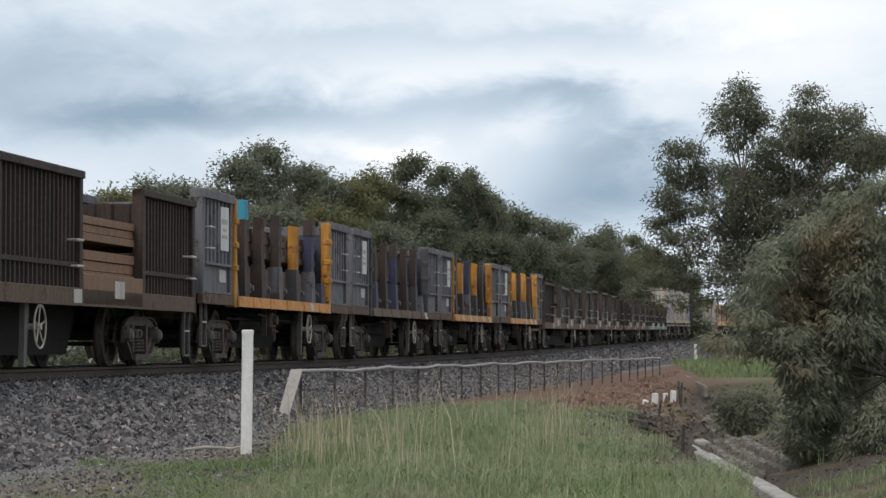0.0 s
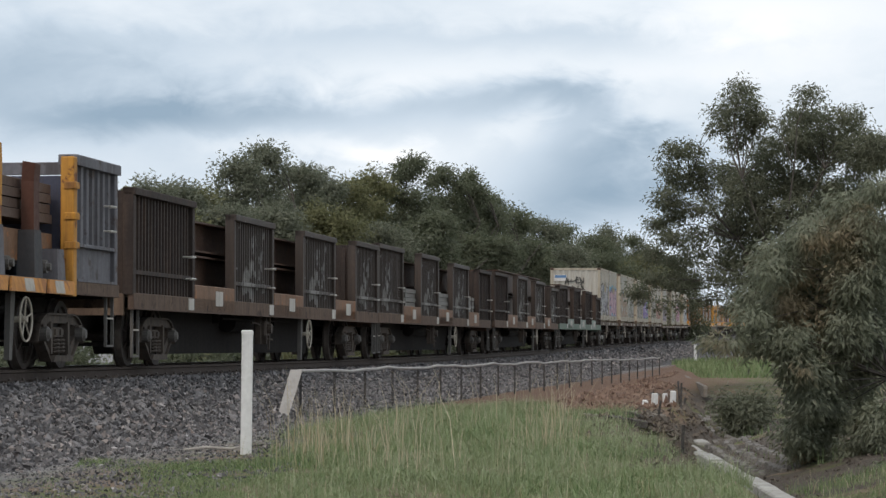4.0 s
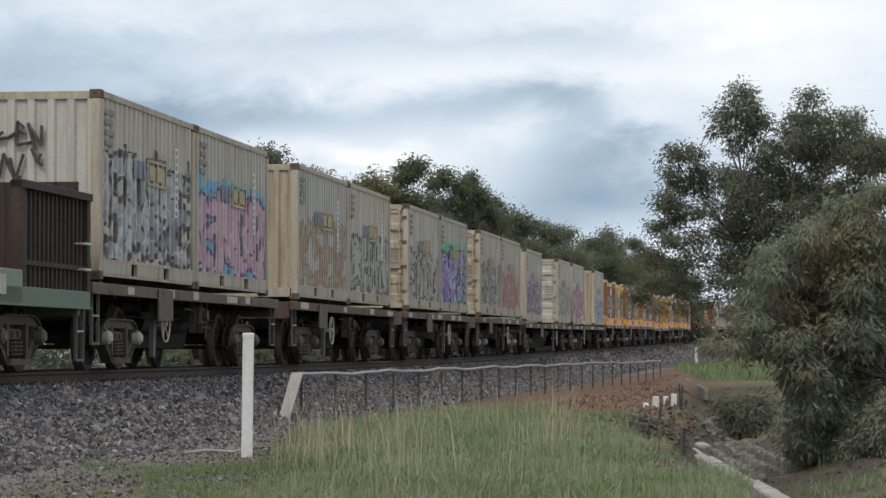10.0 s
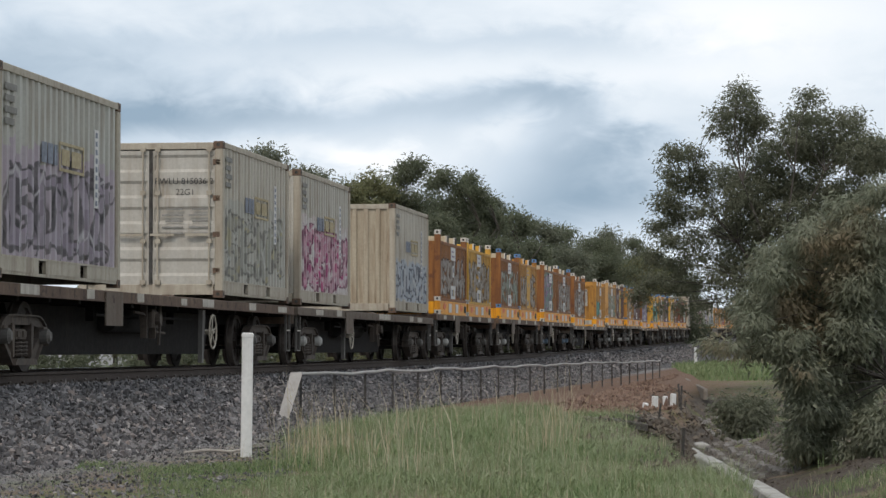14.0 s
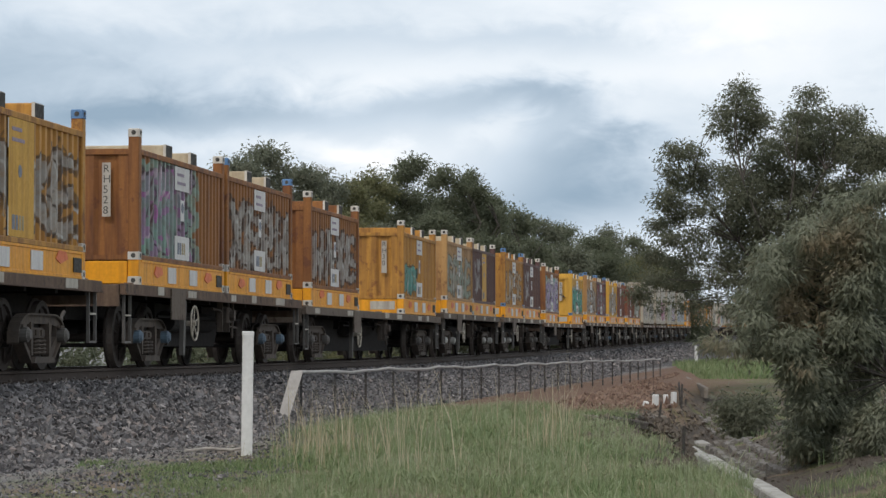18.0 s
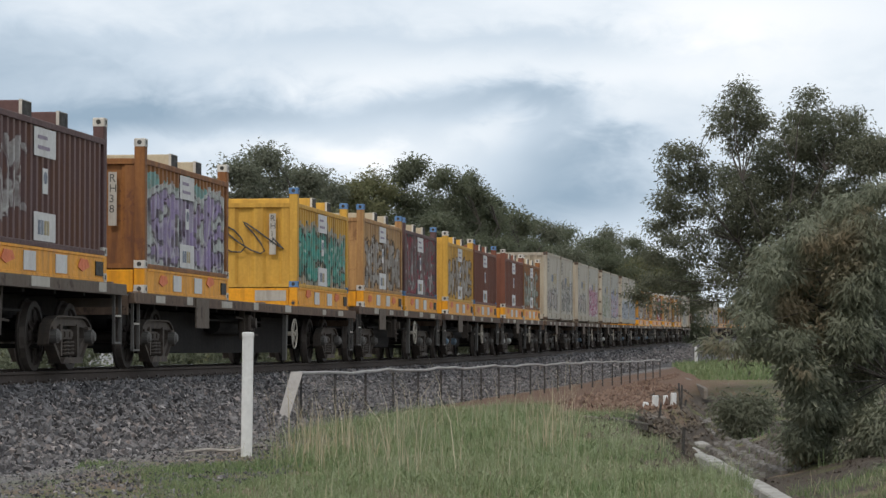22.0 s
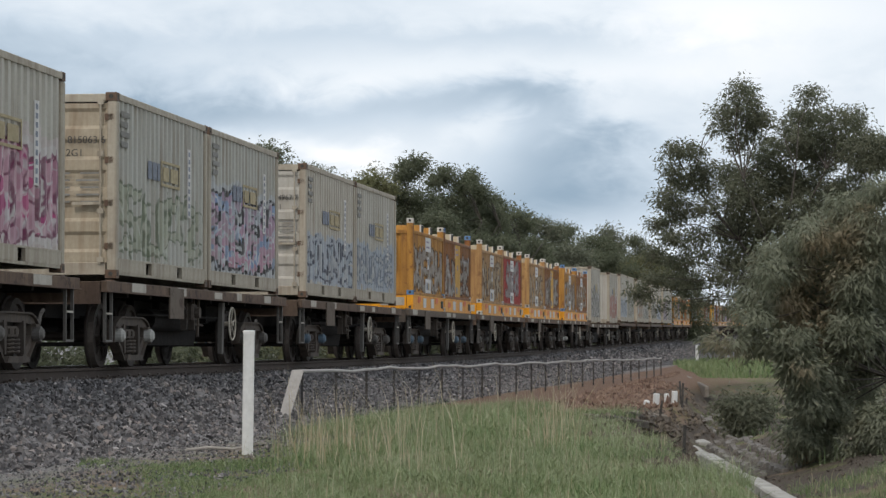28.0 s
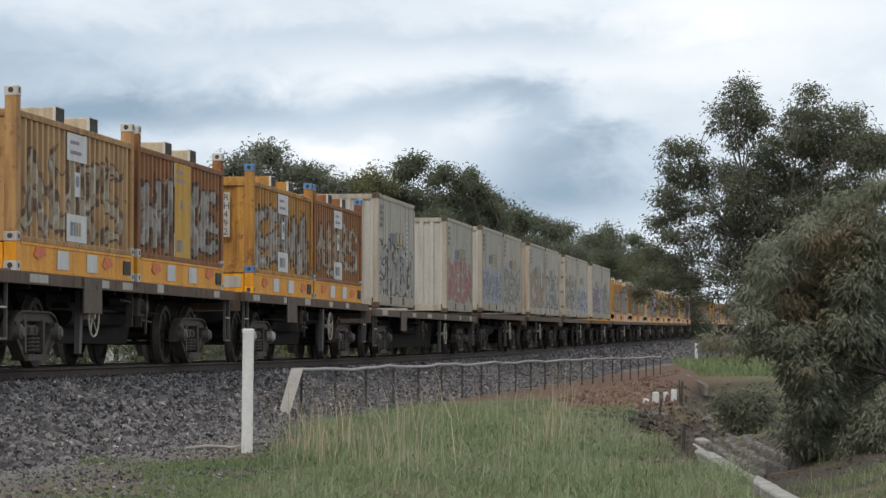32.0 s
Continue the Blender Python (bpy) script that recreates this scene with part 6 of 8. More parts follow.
# wagon start and end, then its containers: start, body, spray, number, blue corners, yellow band
RH_WAGONS = [
    (55.0, 69.2, [(56.0, "r", 0, "RH342", 0, 0), (62.4, "y", 0, "RH109", 0, 0)]),
    (70.5, 84.7, [(71.4, "r", 3, "RH401", 3, 0), (77.8, "o", 0, "RH353", 2, 1)]),
    (86.0, 100.2, [(86.9, "r", 2, "RH528", 0, 0), (93.2, "r", 0, "RH267", 2, 0)]),
    (100.6, 121.2, [(101.3, "r", 0, "RH267", 0, 0), (114.3, "o", 1, "RH30", 0, 0)]),
    (121.9, 136.1, [(122.7, "t", 3, "RH259", 0, 0), (128.95, "m", 9, "RH118", 0, 1)]),
    (137.3, 151.5, [(138.05, "o", 8, "RH83", 3, 0), (144.35, "m", 9, "RH206", 0, 0)]),
    (151.9, 172.2, [(152.65, "r", 4, "RH38", 0, 0), (165.2, "y", 5, "RH14", 3, 0)]),
    (172.6, 186.8, [(173.4, "t", 0, "RH77", 2, 0), (179.9, "m", 6, "RH96", 3, 0)]),
    (187.5, 201.7, [(188.3, "y", 0, "RH250", 0, 0), (194.7, "b", -1, "RH181", 3, 0)]),
    (202.6, 216.8, [(203.4, "b", -1, "RH222", 0, 0), (209.75, "r", 3, "RH64", 0, 0)]),
    (278.4, 292.4, [(279.25, "o", 0, "RH311", 1, 0), (285.45, "r", 0, "RH140", 2, 1)]),
    (293.5, 307.5, [(294.4, "t", 8, "RH296", 0, 0), (300.55, "r", 7, "RH222", 0, 0)]),
    (308.5, 322.5, [(309.35, "t", 8, "RH175", 0, 0), (315.65, "r", 0, "RH88", 0, 1)]),
    (323.4, 337.4, [(324.25, "o", 0, "RH492", 3, 0), (330.5, "r", 8, "RH57", 2, 0)]),
]
u = 420.8
far = ["o", "r", "t", "o", "b", "y", "r", "m", "t", "o", "r", "o", "r", "t"]
for i in range(15):
    RH_WAGONS.append((u - 0.7, u + 13.3, [(u, far[i % 12], i % 4, "RH10", 0, 0), (u + 6.2, far[(i + 2) % 14], (i + 2) % 5, "RH11", 0, 0)]))
    u += 15.2
for u0, u1, boxes in RH_WAGONS:
    flat_wagon(u0, u1)
    for u, col, k, num, blue, band in boxes:
        words = WORD[col] + " ribbed steel container" + (" sprayed with " + RS[k][0].replace("_", " ") if k >= 0 else " with rust streaks")
        box = rh_container(u, M[BODY[col]], rh_side(col, k, int(u * 1.7) % 4 if k in (0, 3, 8) and u < 345 else 0), num, blue, words, rng.choice(("rh_roof", "rh_roof", "")) if col in "trm" else "", band, deck_of(u1 - u0))
        if num == "RH14":
            end_tag(box, -RL / 2 - 0.012, 1.0, 0.62, 1.5, 4, 3)
        elif k in (0, 8) and u < 330:
            end_tag(box, -RL / 2 - 0.012, 0.75, 0.75, 0.8, 2, int(u))


# ---- long brown steel wagons with ribbed gates ----
GATES = [(0.0, 4.1), (7.2, 10.8), (13.8, 17.6), (20.2, 23.5)]
GZ0, GZ1, SZ = 1.06, 2.6, 0.86


def gate_mesh(length, h, end):
    g = Geo().ribbed(0.12, length - 0.12, -0.02, 0.0, h - 0.1, 0.2, 0.08, -1, 0.02, 0.28)
    g.box(0, 0.16, -0.07, 0.09, -0.02, h, 0.01).box(length - 0.16, length, -0.07, 0.09, -0.02, h, 0.01)
    g.box(0.0, length, -0.1, 0.09, h - 0.1, h, 0.01).box(0.2, length - 0.2, -0.05, 0.03, 0.27, 0.33)
    return g


def ibeam(g, x0, x1, y, z, h, b, web=0.02, fl=0.03):
    g.box(x0, x1, y - b / 2, y + b / 2, z, z + fl).box(x0, x1, y - b / 2, y + b / 2, z + h - fl, z + h)
    g.box(x0 + 0.001, x1 - 0.001, y - web / 2, y + web / 2, z + fl, z + h - fl)
    return g


def stack(u0, kind, x0, x1, y, z, h, k, width):
    """A strapped pile of bars, slabs or plate, each bar a part."""
    label, mat = {"bars": ("strapped bundle of grey flat steel bars on a wagon", "bundle"), "slab": ("stack of rust-brown flat steel slabs on a wagon", "slab"), "plate": ("thick tan-rusted steel plates on a wagon", "plate")}[kind]
    t = thing("steel_bundle", label, "steel bars", group="steel bundles on the wagons")
    for j in range(k):
        e = -0.03 * (j % 3)
        part("bar", cached(("bar", round(x1 + e - x0, 2), round(h / k, 3), width, kind), lambda: as_mesh("bar", Geo().box(0, x1 + e - x0, -width / 2, width / 2, 0, h / k - 0.012, 0.006), M[mat])), None, t, at=(x0, y + 0.02 * (j % 2), j * h / k))
    for x in np.linspace(x0 + 0.8, x1 - 0.8, 4):
        part("strap", cached(("strap", round(h, 2), width), lambda: as_mesh("strap", Geo().box(0, 0.05, -width / 2 - 0.012, width / 2 + 0.032, -0.004, h - 0.004), M["cap_grey"])), None, t, at=(float(x), y, 0))
    on_train(t, u0, z)


def gate_wagon(u0, sill, tags, loads, gate_h, gates=GATES):
    length = 23.5
    w = underframe("gate_wagon", "long brown steel-carrying wagon with ribbed side gates" if sill != "sill_green" else "long steel-carrying wagon with faded green sill and brown gates",
                   length, GZ0, 0.22, M[sill], "cap_grey", "steel wagons of the freight train", inset=2.6, wheel_side=0.62, sill_y=1.25)
    for i, (a, b) in enumerate(gates):
        h = gate_h[i]
        for side in (-1, 1):
            gt = part("side_gate", cached(("gate", round(b - a, 2), h), lambda: as_mesh("side_gate", gate_mesh(b - a, h, i), M["steel_brown"])), None, w, at=(a if side < 0 else b, side * 1.22, GZ0))
            if side > 0:
                gt.rotation_euler = (0, 0, math.pi)
            dress(gt, M["tag_brown"] if side < 0 and tags >> i & 1 else M["steel_brown"])
            if side < 0:
                for z in (0.62, 0.28):
                    part("grab_bar", cached("grab", lambda: as_mesh("grab_bar", Geo().tube((0, -0.13, 0), (0.32, -0.13, 0), 0.018, k=6).tube((0, -0.13, 0), (0, 0, 0), 0.015, k=5).tube((0.32, -0.13, 0), (0.32, 0, 0), 0.015, k=5), M["white"])), None, gt, at=(b - a - 0.55, 0, z))
    for x in (0.05, length - 0.2):
        part("bulkhead", cached(("bulk", gate_h[0]), lambda: as_mesh("bulkhead", Geo().ribbed_end(0, -1.12, 1.12, 0, gate_h[0] - 0.05, 0.28, 0.05).box(0.06, 0.14, -1.14, 1.14, 0, gate_h[0] - 0.04), M["steel_brown"])), None, w, at=(x, 0, GZ0))
    for (a, b), (c, d) in zip(gates, gates[1:]):
        p = part("side_plate", cached(("plate", round(c - b, 2)), lambda: as_mesh("side_plate", Geo().box(0, c - b - 0.01, -0.03, 0.03, 0, 0.4, 0.01), M["plate"])), None, w, at=(b + 0.005, -1.265, GZ0 - 0.2))
        if sill == "sill_green":
            dress(p, M["chalk_green"])
        part("label_plate", cached("lab", lambda: as_mesh("label_plate", Geo().box(0, 0.55, -0.005, 0.005, 0, 0.24), M["white"])), None, p, at=((c - b) * 0.5, -0.035, 0.09))
        part("sill_mark", cached("sm", lambda: as_mesh("sill_mark", Geo().box(0, 0.4, -0.004, 0.004, 0, 0.18), M["white"])), None, w, at=(b - 0.5, -1.3, GZ0 - 0.2))
    on_train(w, u0, 0.0)
    for kind, x0, x1, z, h in loads:
        if kind == "beam":
            for y in (-0.72, 0.0, 0.72):
                g = ibeam(Geo(), x0, x1, y, 0, h, 0.42)
                ob = new("steel_beam", cached(("ib", x0, x1, h, y), lambda: as_mesh("steel_beam", g, M["beam"])))
                tagged(ob, "rust-brown rolled steel I-beam lying lengthwise on a wagon", "steel beam", "steel beams on the wagons")
                on_train(ob, u0, z)
        else:
            k = max(2, int(h / 0.11))
            for y in (-0.66, 0.66):
                stack(u0, kind, x0, x1, y, z, h, k, 1.0)


M["chalk_green"] = sprayed("green_plate_with_pale_scrawl", (0.2, 0.24, 0.2), (0.3, 0.28, 0.24), (0.05, 2.9, 0.05, 0.4), [(0.42, 0.42, 0.4), (0.2, 0.24, 0.2)], (0.2, 0.24, 0.2), 0.6, 4.0, 0.9, 0.08, 0.5, 2.0)
gate_wagon(-227.3, "sill_rust", 0, [("plate", 4.3, 22.9, GZ0 + 0.12, 0.42), ("plate", 4.3, 22.6, GZ0 + 0.66, 0.34), ("beam", 4.3, 12.0, GZ0 + 1.1, 0.3)], (1.5, 1.5, 1.54, 1.5), [(0.0, 4.1), (6.6, 10.2), (12.6, 16.6), (20.0, 23.5)])
gate_wagon(-142.5, "sill_rust", 0b1110, [("beam", 4.4, 19.6, GZ0 + 0.1, 0.62), ("beam", 4.4, 19.4, GZ0 + 0.78, 0.5)], (1.5, 1.45, 1.45, 1.5))
gate_wagon(-119.0, "sill_rust", 0b0111, [("bars", 4.4, 20.1, GZ0 + 0.1, 0.55), ("beam", 6.4, 20.0, GZ0 + 0.72, 0.62)], (1.56, 1.56, 1.5, 1.5))
gate_wagon(-94.5, "sill_rust", 0b1110, [("beam", 4.4, 20.0, GZ0 + 0.08, 0.78), ("beam", 4.6, 20.0, GZ0 + 0.94, 0.74)], (1.5, 1.54, 1.5, 1.36))
gate_wagon(-70.4, "sill_green", 0b0000, [("beam", 4.4, 20.0, GZ0 + 0.08, 0.78), ("beam", 4.6, 18.4, GZ0 + 0.94, 0.7)], (1.5, 1.5, 1.5, 1.3))


# ---- shorter steel wagons with stakes and end racks ----
BAY = [2.9, 3.85, 5.4, 7.05, 8.85, 10.55, 11.65]       # stake pockets; the two end ones stand empty
ZT = 1.15


def end_rack(w, x, side, steel, notice):
    """Ribbed upper sheet over a plain panel, between posts, under a deep cap."""
    e = part("end_rack", cached("rack", lambda: as_mesh("end_rack", Geo().ribbed(0.1, 2.16, -0.03, 0.5, 1.52, 0.295, 0.1, -1, 0.02, 0.42), M["steel_grey"])), None, w, at=(x if side < 0 else x + 2.26, side * 1.2, ZT))
    dress(e, M[steel])
    if side > 0:
        e.rotation_euler = (0, 0, math.pi)
    for nm, at, build in (("post", (0.03, 0, 0), lambda: Geo().box(-0.08, 0.08, -0.06, 0.1, 0, 1.54, 0.012)), ("post", (2.22, 0, 0), lambda: Geo().box(-0.08, 0.08, -0.06, 0.1, 0, 1.54, 0.012)),
                          ("top_cap", (0, 0, 0), lambda: Geo().box(-0.06, 2.34, -0.1, 0.16, 1.52, 1.66, 0.012)), ("lower_panel", (0, 0, 0), lambda: Geo().box(0.12, 2.13, 0.0, 0.05, 0.03, 0.46, 0.01)),
                          ("ledge", (0, 0, 0), lambda: Geo().box(0.1, 2.15, -0.08, 0.06, 0.455, 0.5, 0.008)), ("foot_rail", (0, 0, 0), lambda: Geo().box(0.1, 2.15, -0.07, 0.06, 0.0, 0.035))):
        p = part(nm, cached(("rk", nm), lambda: as_mesh(nm, build(), M["steel_grey"])), None, e, at=at)
        dress(p, M[steel])
    if side < 0:
        for z in (0.72, 1.06):
            part("grab_bar", cached("grab2", lambda: as_mesh("grab_bar", Geo().tube((0, -0.12, 0), (0.34, -0.12, 0), 0.016, k=6).tube((0, -0.12, 0), (0, 0, 0), 0.014, k=5).tube((0.34, -0.12, 0), (0.34, 0, 0), 0.014, k=5), M["white"])), None, e, at=(0.2 if notice else 1.62, 0, z))
        if notice:
            part("notice", cached("notice", lambda: as_mesh("notice", Geo().box(0, 0.62, -0.012, 0.004, 0, 0.72), M["sticker"])), None, e, "torn pale paper notice", at=(1.42, -0.035, 0.72))
            part("small_print", cached("notice_text", lambda: as_mesh("small_print", Geo().box(0, 0.4, -0.003, 0.003, 0, 0.06).box(0.05, 0.35, -0.003, 0.003, 0.12, 0.16).box(0, 0.42, -0.003, 0.003, 0.24, 0.32), M["mark"])), None, e, at=(1.5, -0.05, 0.92))
            part("placard", cached("placard", lambda: as_mesh("placard", Geo().box(0, 0.5, -0.01, 0.004, 0, 0.2), M["white"])), None, e, at=(1.45, -0.006, 0.2))
    return e


def stake_mesh(tall, bend):
    """A broad flat post whose top is knocked over a little."""
    g = Geo()
    ring = [[(-0.13 + dx, -0.08 + dy, z), (0.13 + dx, -0.08 + dy, z), (0.13 + dx, 0.08 + dy, z + c), (-0.13 + dx, 0.08 + dy, z + c)] for z, dx, dy, c in ((0.1, 0, 0, 0), (tall - 0.22, bend * 0.5, 0, 0), (tall, bend * 1.3, bend * 0.5, 0.03))]
    g.slanted(ring[0], ring[1])
    g.slanted(ring[1], ring[2])
    return as_mesh("stake", g, M["stake_dark"])


def fascia_mesh(length):
    """One leaning panel of the side sill, cut slantwise at both ends."""
    f = [(0.2, -1.3, -0.01), (length + 0.06, -1.3, -0.01), (length - 0.16, -1.35, -0.19), (0.0, -1.35, -0.19)]
    return as_mesh("fascia_panel", Geo().slanted([(x, y + 0.03, z) for x, y, z in f], f), M["sill_orange"])


def stake_wagon(u0, sill, steel, seed, colours, loads, teal=False):
    q = random.Random(seed)
    length = 14.6
    w = underframe("stake_wagon", "steel-carrying wagon with tall stakes and ribbed end racks", length, ZT, 0.16, M["sill_rust"], "cap_grey", "steel wagons of the freight train", inset=2.3, wheel_side=0.68, sill_y=1.22)
    for x, notice in ((0.1, True), (12.2, False)):
        for side in (-1, 1):
            end_rack(w, x, side, steel, notice)
        part("end_wall", cached("ewall", lambda: as_mesh("end_wall", Geo().box(0, 0.07, -1.1, 1.1, 0, 1.38, 0.01), M["stake_navy"])), None, w, at=(x + (2.24 if notice else -0.05), 0, ZT))
        part("cross_beam", cached("xbeam", lambda: as_mesh("cross_beam", Geo().box(0, 0.14, -1.1, 1.1, 1.4, 1.56, 0.01), M["steel_grey"])), None, w, at=(x + (2.1 if notice else 0.0), 0, ZT))
    for x in (2.52, 12.05):
        for side in (-1, 1):
            p = part("corner_post", cached("cpost", lambda: as_mesh("corner_post", Geo().box(-0.09, 0.09, -0.08, 0.1, -0.2, 1.62, 0.015), M["post_orange"])), None, w, at=(x, side * 1.22, ZT))
            if sill != "sill_orange":
                dress(p, M["steel_dark"])
            for z in (0.42, 0.8, 1.2) if side < 0 else ():
                h = part("hinge", cached("rack_hinge", lambda: as_mesh("hinge", Geo().box(-0.11, 0.11, -0.1, 0.06, 0, 0.09, 0.012), M["post_orange"])), None, p, at=(0, -0.01, z))
                if sill != "sill_orange":
                    dress(h, M["steel_dark"])
    for i, x in enumerate(BAY):
        empty = i in (0, len(BAY) - 1)
        for side in (-1, 1):
            if not empty:
                tall = q.uniform(1.4, 1.6) + (0.18 if i == 1 and seed % 2 else 0)
                s = part("stake", stake_mesh(tall, q.uniform(-0.06, 0.06)), None, w, at=(x, side * 1.12, ZT))
                dress(s, M[colours[i - 1]])
                if colours[i - 1] == "stake_blue" and i % 2:
                    part("stake_cap", Geo().box(-0.14, 0.14, -0.09, 0.09, tall - 0.28, tall + 0.03, 0.01), M["stake_dark"], s, "scorched dark top of the stake")
                if teal and i == 1 and side < 0:
                    part("stake_cap", Geo().box(-0.14, 0.14, -0.09, 0.09, tall - 0.3, tall + 0.035, 0.01), M["stake_teal"], s, "bright teal top of the stake")
            soc = part("stake_pocket", cached(("pocket", empty), lambda: as_mesh("stake_pocket", Geo().slanted([(-0.2, -0.13, -0.05), (0.2, -0.13, -0.05), (0.2, 0.11, -0.05), (-0.2, 0.11, -0.05)], [(-0.16, -0.11, 0.4 if empty else 0.6), (0.16, -0.11, 0.4 if empty else 0.6), (0.16, 0.1, 0.4 if empty else 0.6), (-0.16, 0.1, 0.4 if empty else 0.6)]), M["steel_dark"])), None, w, at=(x, side * 1.1, ZT))
            dress(soc, M[q.choice(("steel_dark", "steel_grey", "stake_navy", "stake_dark"))])
            if side < 0 and not empty:
                part("rope_hook", cached("hook", lambda: as_mesh("rope_hook", Geo().tube((0, -0.09, 0), (0, 0.06, 0), 0.085, 0.1, 10).tube((0, -0.14, 0), (0, -0.09, 0), 0.05, k=8), M["cap_grey"])), None, w, at=(x + 0.6, -1.08, ZT + 0.16))
    cuts = [2.6] + [x + 0.05 for x in BAY[1:-1]] + [12.0]
    for i, (a, b) in enumerate(zip(cuts, cuts[1:])):
        f = part("fascia_panel", cached(("fascia", round(b - a, 2)), lambda: fascia_mesh(b - a)), None, w, at=(a, 0, ZT))
        dress(f, M[sill])
        if q.random() < 0.5:
            m = part("sill_mark", cached("sm2", lambda: as_mesh("sill_mark", Geo().slanted([(0.07, -1.3, -0.02), (0.47, -1.3, -0.02), (0.4, -1.345, -0.18), (0.0, -1.345, -0.18)], [(0.07, -1.309, -0.02), (0.47, -1.309, -0.02), (0.4, -1.354, -0.18), (0.0, -1.354, -0.18)]), M["mark"])), None, w, at=(a + 0.35 + q.random() * 0.3, -0.002, ZT))
    on_train(w, u0, 0.0)
    for kind, z, h, k in loads:
        if kind == "beam":
            for y in (-0.72, 0.0, 0.72):
                ob = new("steel_beam", cached(("ib2", h, y), lambda: as_mesh("steel_beam", ibeam(Geo(), 2.62, 12.0, y, 0, h, 0.44), M["beam"])))
                tagged(ob, "rust-brown rolled steel I-beam lying lengthwise on a wagon", "steel beam", "steel beams on the wagons")
                on_train(ob, u0, ZT + z)
        else:
            for y in (-0.52, 0.52):
                stack(u0, kind, 2.64, 12.0, y, ZT + z, h, k, 0.96)


stake_wagon(-203.1, "sill_orange", "steel_grey", 1, ("stake_dark", "stake_dark", "stake_dark", "post_orange", "stake_blue"), [("plate", 0.14, 0.42, 1), ("slab", 0.74, 0.52, 4)], True)
stake_wagon(-188.0, "sill_rust", "steel_grey", 2, ("stake_dark", "stake_dark", "stake_blue", "stake_dark", "stake_dark"), [("bars", 0.12, 0.5, 4), ("beam", 0.7, 0.72, 0)])
stake_wagon(-173.0, "sill_orange", "steel_grey", 3, ("stake_blue", "post_orange", "stake_blue", "post_orange", "stake_dark"), [("slab", 0.1, 0.66, 3), ("beam", 0.9, 0.62, 0)])
stake_wagon(-157.8, "sill_orange", "steel_grey", 5, ("stake_dark", "post_orange", "stake_dark", "post_orange", "stake_rust"), [("plate", 0.22, 0.4, 1), ("slab", 0.74, 0.52, 4)])


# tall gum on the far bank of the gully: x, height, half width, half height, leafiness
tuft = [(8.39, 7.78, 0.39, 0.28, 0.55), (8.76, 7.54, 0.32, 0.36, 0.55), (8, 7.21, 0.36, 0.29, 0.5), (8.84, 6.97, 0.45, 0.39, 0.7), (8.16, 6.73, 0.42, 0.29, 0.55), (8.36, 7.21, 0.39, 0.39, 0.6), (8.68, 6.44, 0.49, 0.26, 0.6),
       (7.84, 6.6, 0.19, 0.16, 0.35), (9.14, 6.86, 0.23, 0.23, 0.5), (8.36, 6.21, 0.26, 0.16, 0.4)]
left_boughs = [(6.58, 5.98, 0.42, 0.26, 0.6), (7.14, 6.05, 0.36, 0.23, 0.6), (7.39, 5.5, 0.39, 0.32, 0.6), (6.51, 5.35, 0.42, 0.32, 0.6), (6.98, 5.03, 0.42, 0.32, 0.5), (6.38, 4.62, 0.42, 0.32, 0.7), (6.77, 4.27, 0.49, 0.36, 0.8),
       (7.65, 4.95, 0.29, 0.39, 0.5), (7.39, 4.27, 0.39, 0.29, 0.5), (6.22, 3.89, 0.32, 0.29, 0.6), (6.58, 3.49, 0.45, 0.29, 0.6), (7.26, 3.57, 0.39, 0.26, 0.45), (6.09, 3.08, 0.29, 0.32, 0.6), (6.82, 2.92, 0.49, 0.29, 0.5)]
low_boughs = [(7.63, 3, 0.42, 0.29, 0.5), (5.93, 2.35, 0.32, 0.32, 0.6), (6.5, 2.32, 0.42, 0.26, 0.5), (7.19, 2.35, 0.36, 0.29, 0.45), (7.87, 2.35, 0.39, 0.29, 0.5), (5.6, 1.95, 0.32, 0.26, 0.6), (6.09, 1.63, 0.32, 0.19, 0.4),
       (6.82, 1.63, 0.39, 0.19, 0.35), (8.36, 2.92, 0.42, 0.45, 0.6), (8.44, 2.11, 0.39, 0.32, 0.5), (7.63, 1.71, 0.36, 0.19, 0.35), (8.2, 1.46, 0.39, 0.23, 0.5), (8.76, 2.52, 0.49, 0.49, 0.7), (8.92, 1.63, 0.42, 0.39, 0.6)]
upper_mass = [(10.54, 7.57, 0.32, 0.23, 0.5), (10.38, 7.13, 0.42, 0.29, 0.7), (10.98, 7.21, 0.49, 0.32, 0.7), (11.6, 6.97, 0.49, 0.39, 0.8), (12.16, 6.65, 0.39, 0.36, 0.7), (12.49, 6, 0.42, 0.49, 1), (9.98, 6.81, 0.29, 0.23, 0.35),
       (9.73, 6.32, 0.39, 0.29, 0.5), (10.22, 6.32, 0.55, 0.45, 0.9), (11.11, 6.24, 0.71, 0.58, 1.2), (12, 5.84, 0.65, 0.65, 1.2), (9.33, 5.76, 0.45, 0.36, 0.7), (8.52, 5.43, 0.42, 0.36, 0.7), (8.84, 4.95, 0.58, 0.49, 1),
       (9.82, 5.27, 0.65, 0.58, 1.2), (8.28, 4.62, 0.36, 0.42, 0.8)]
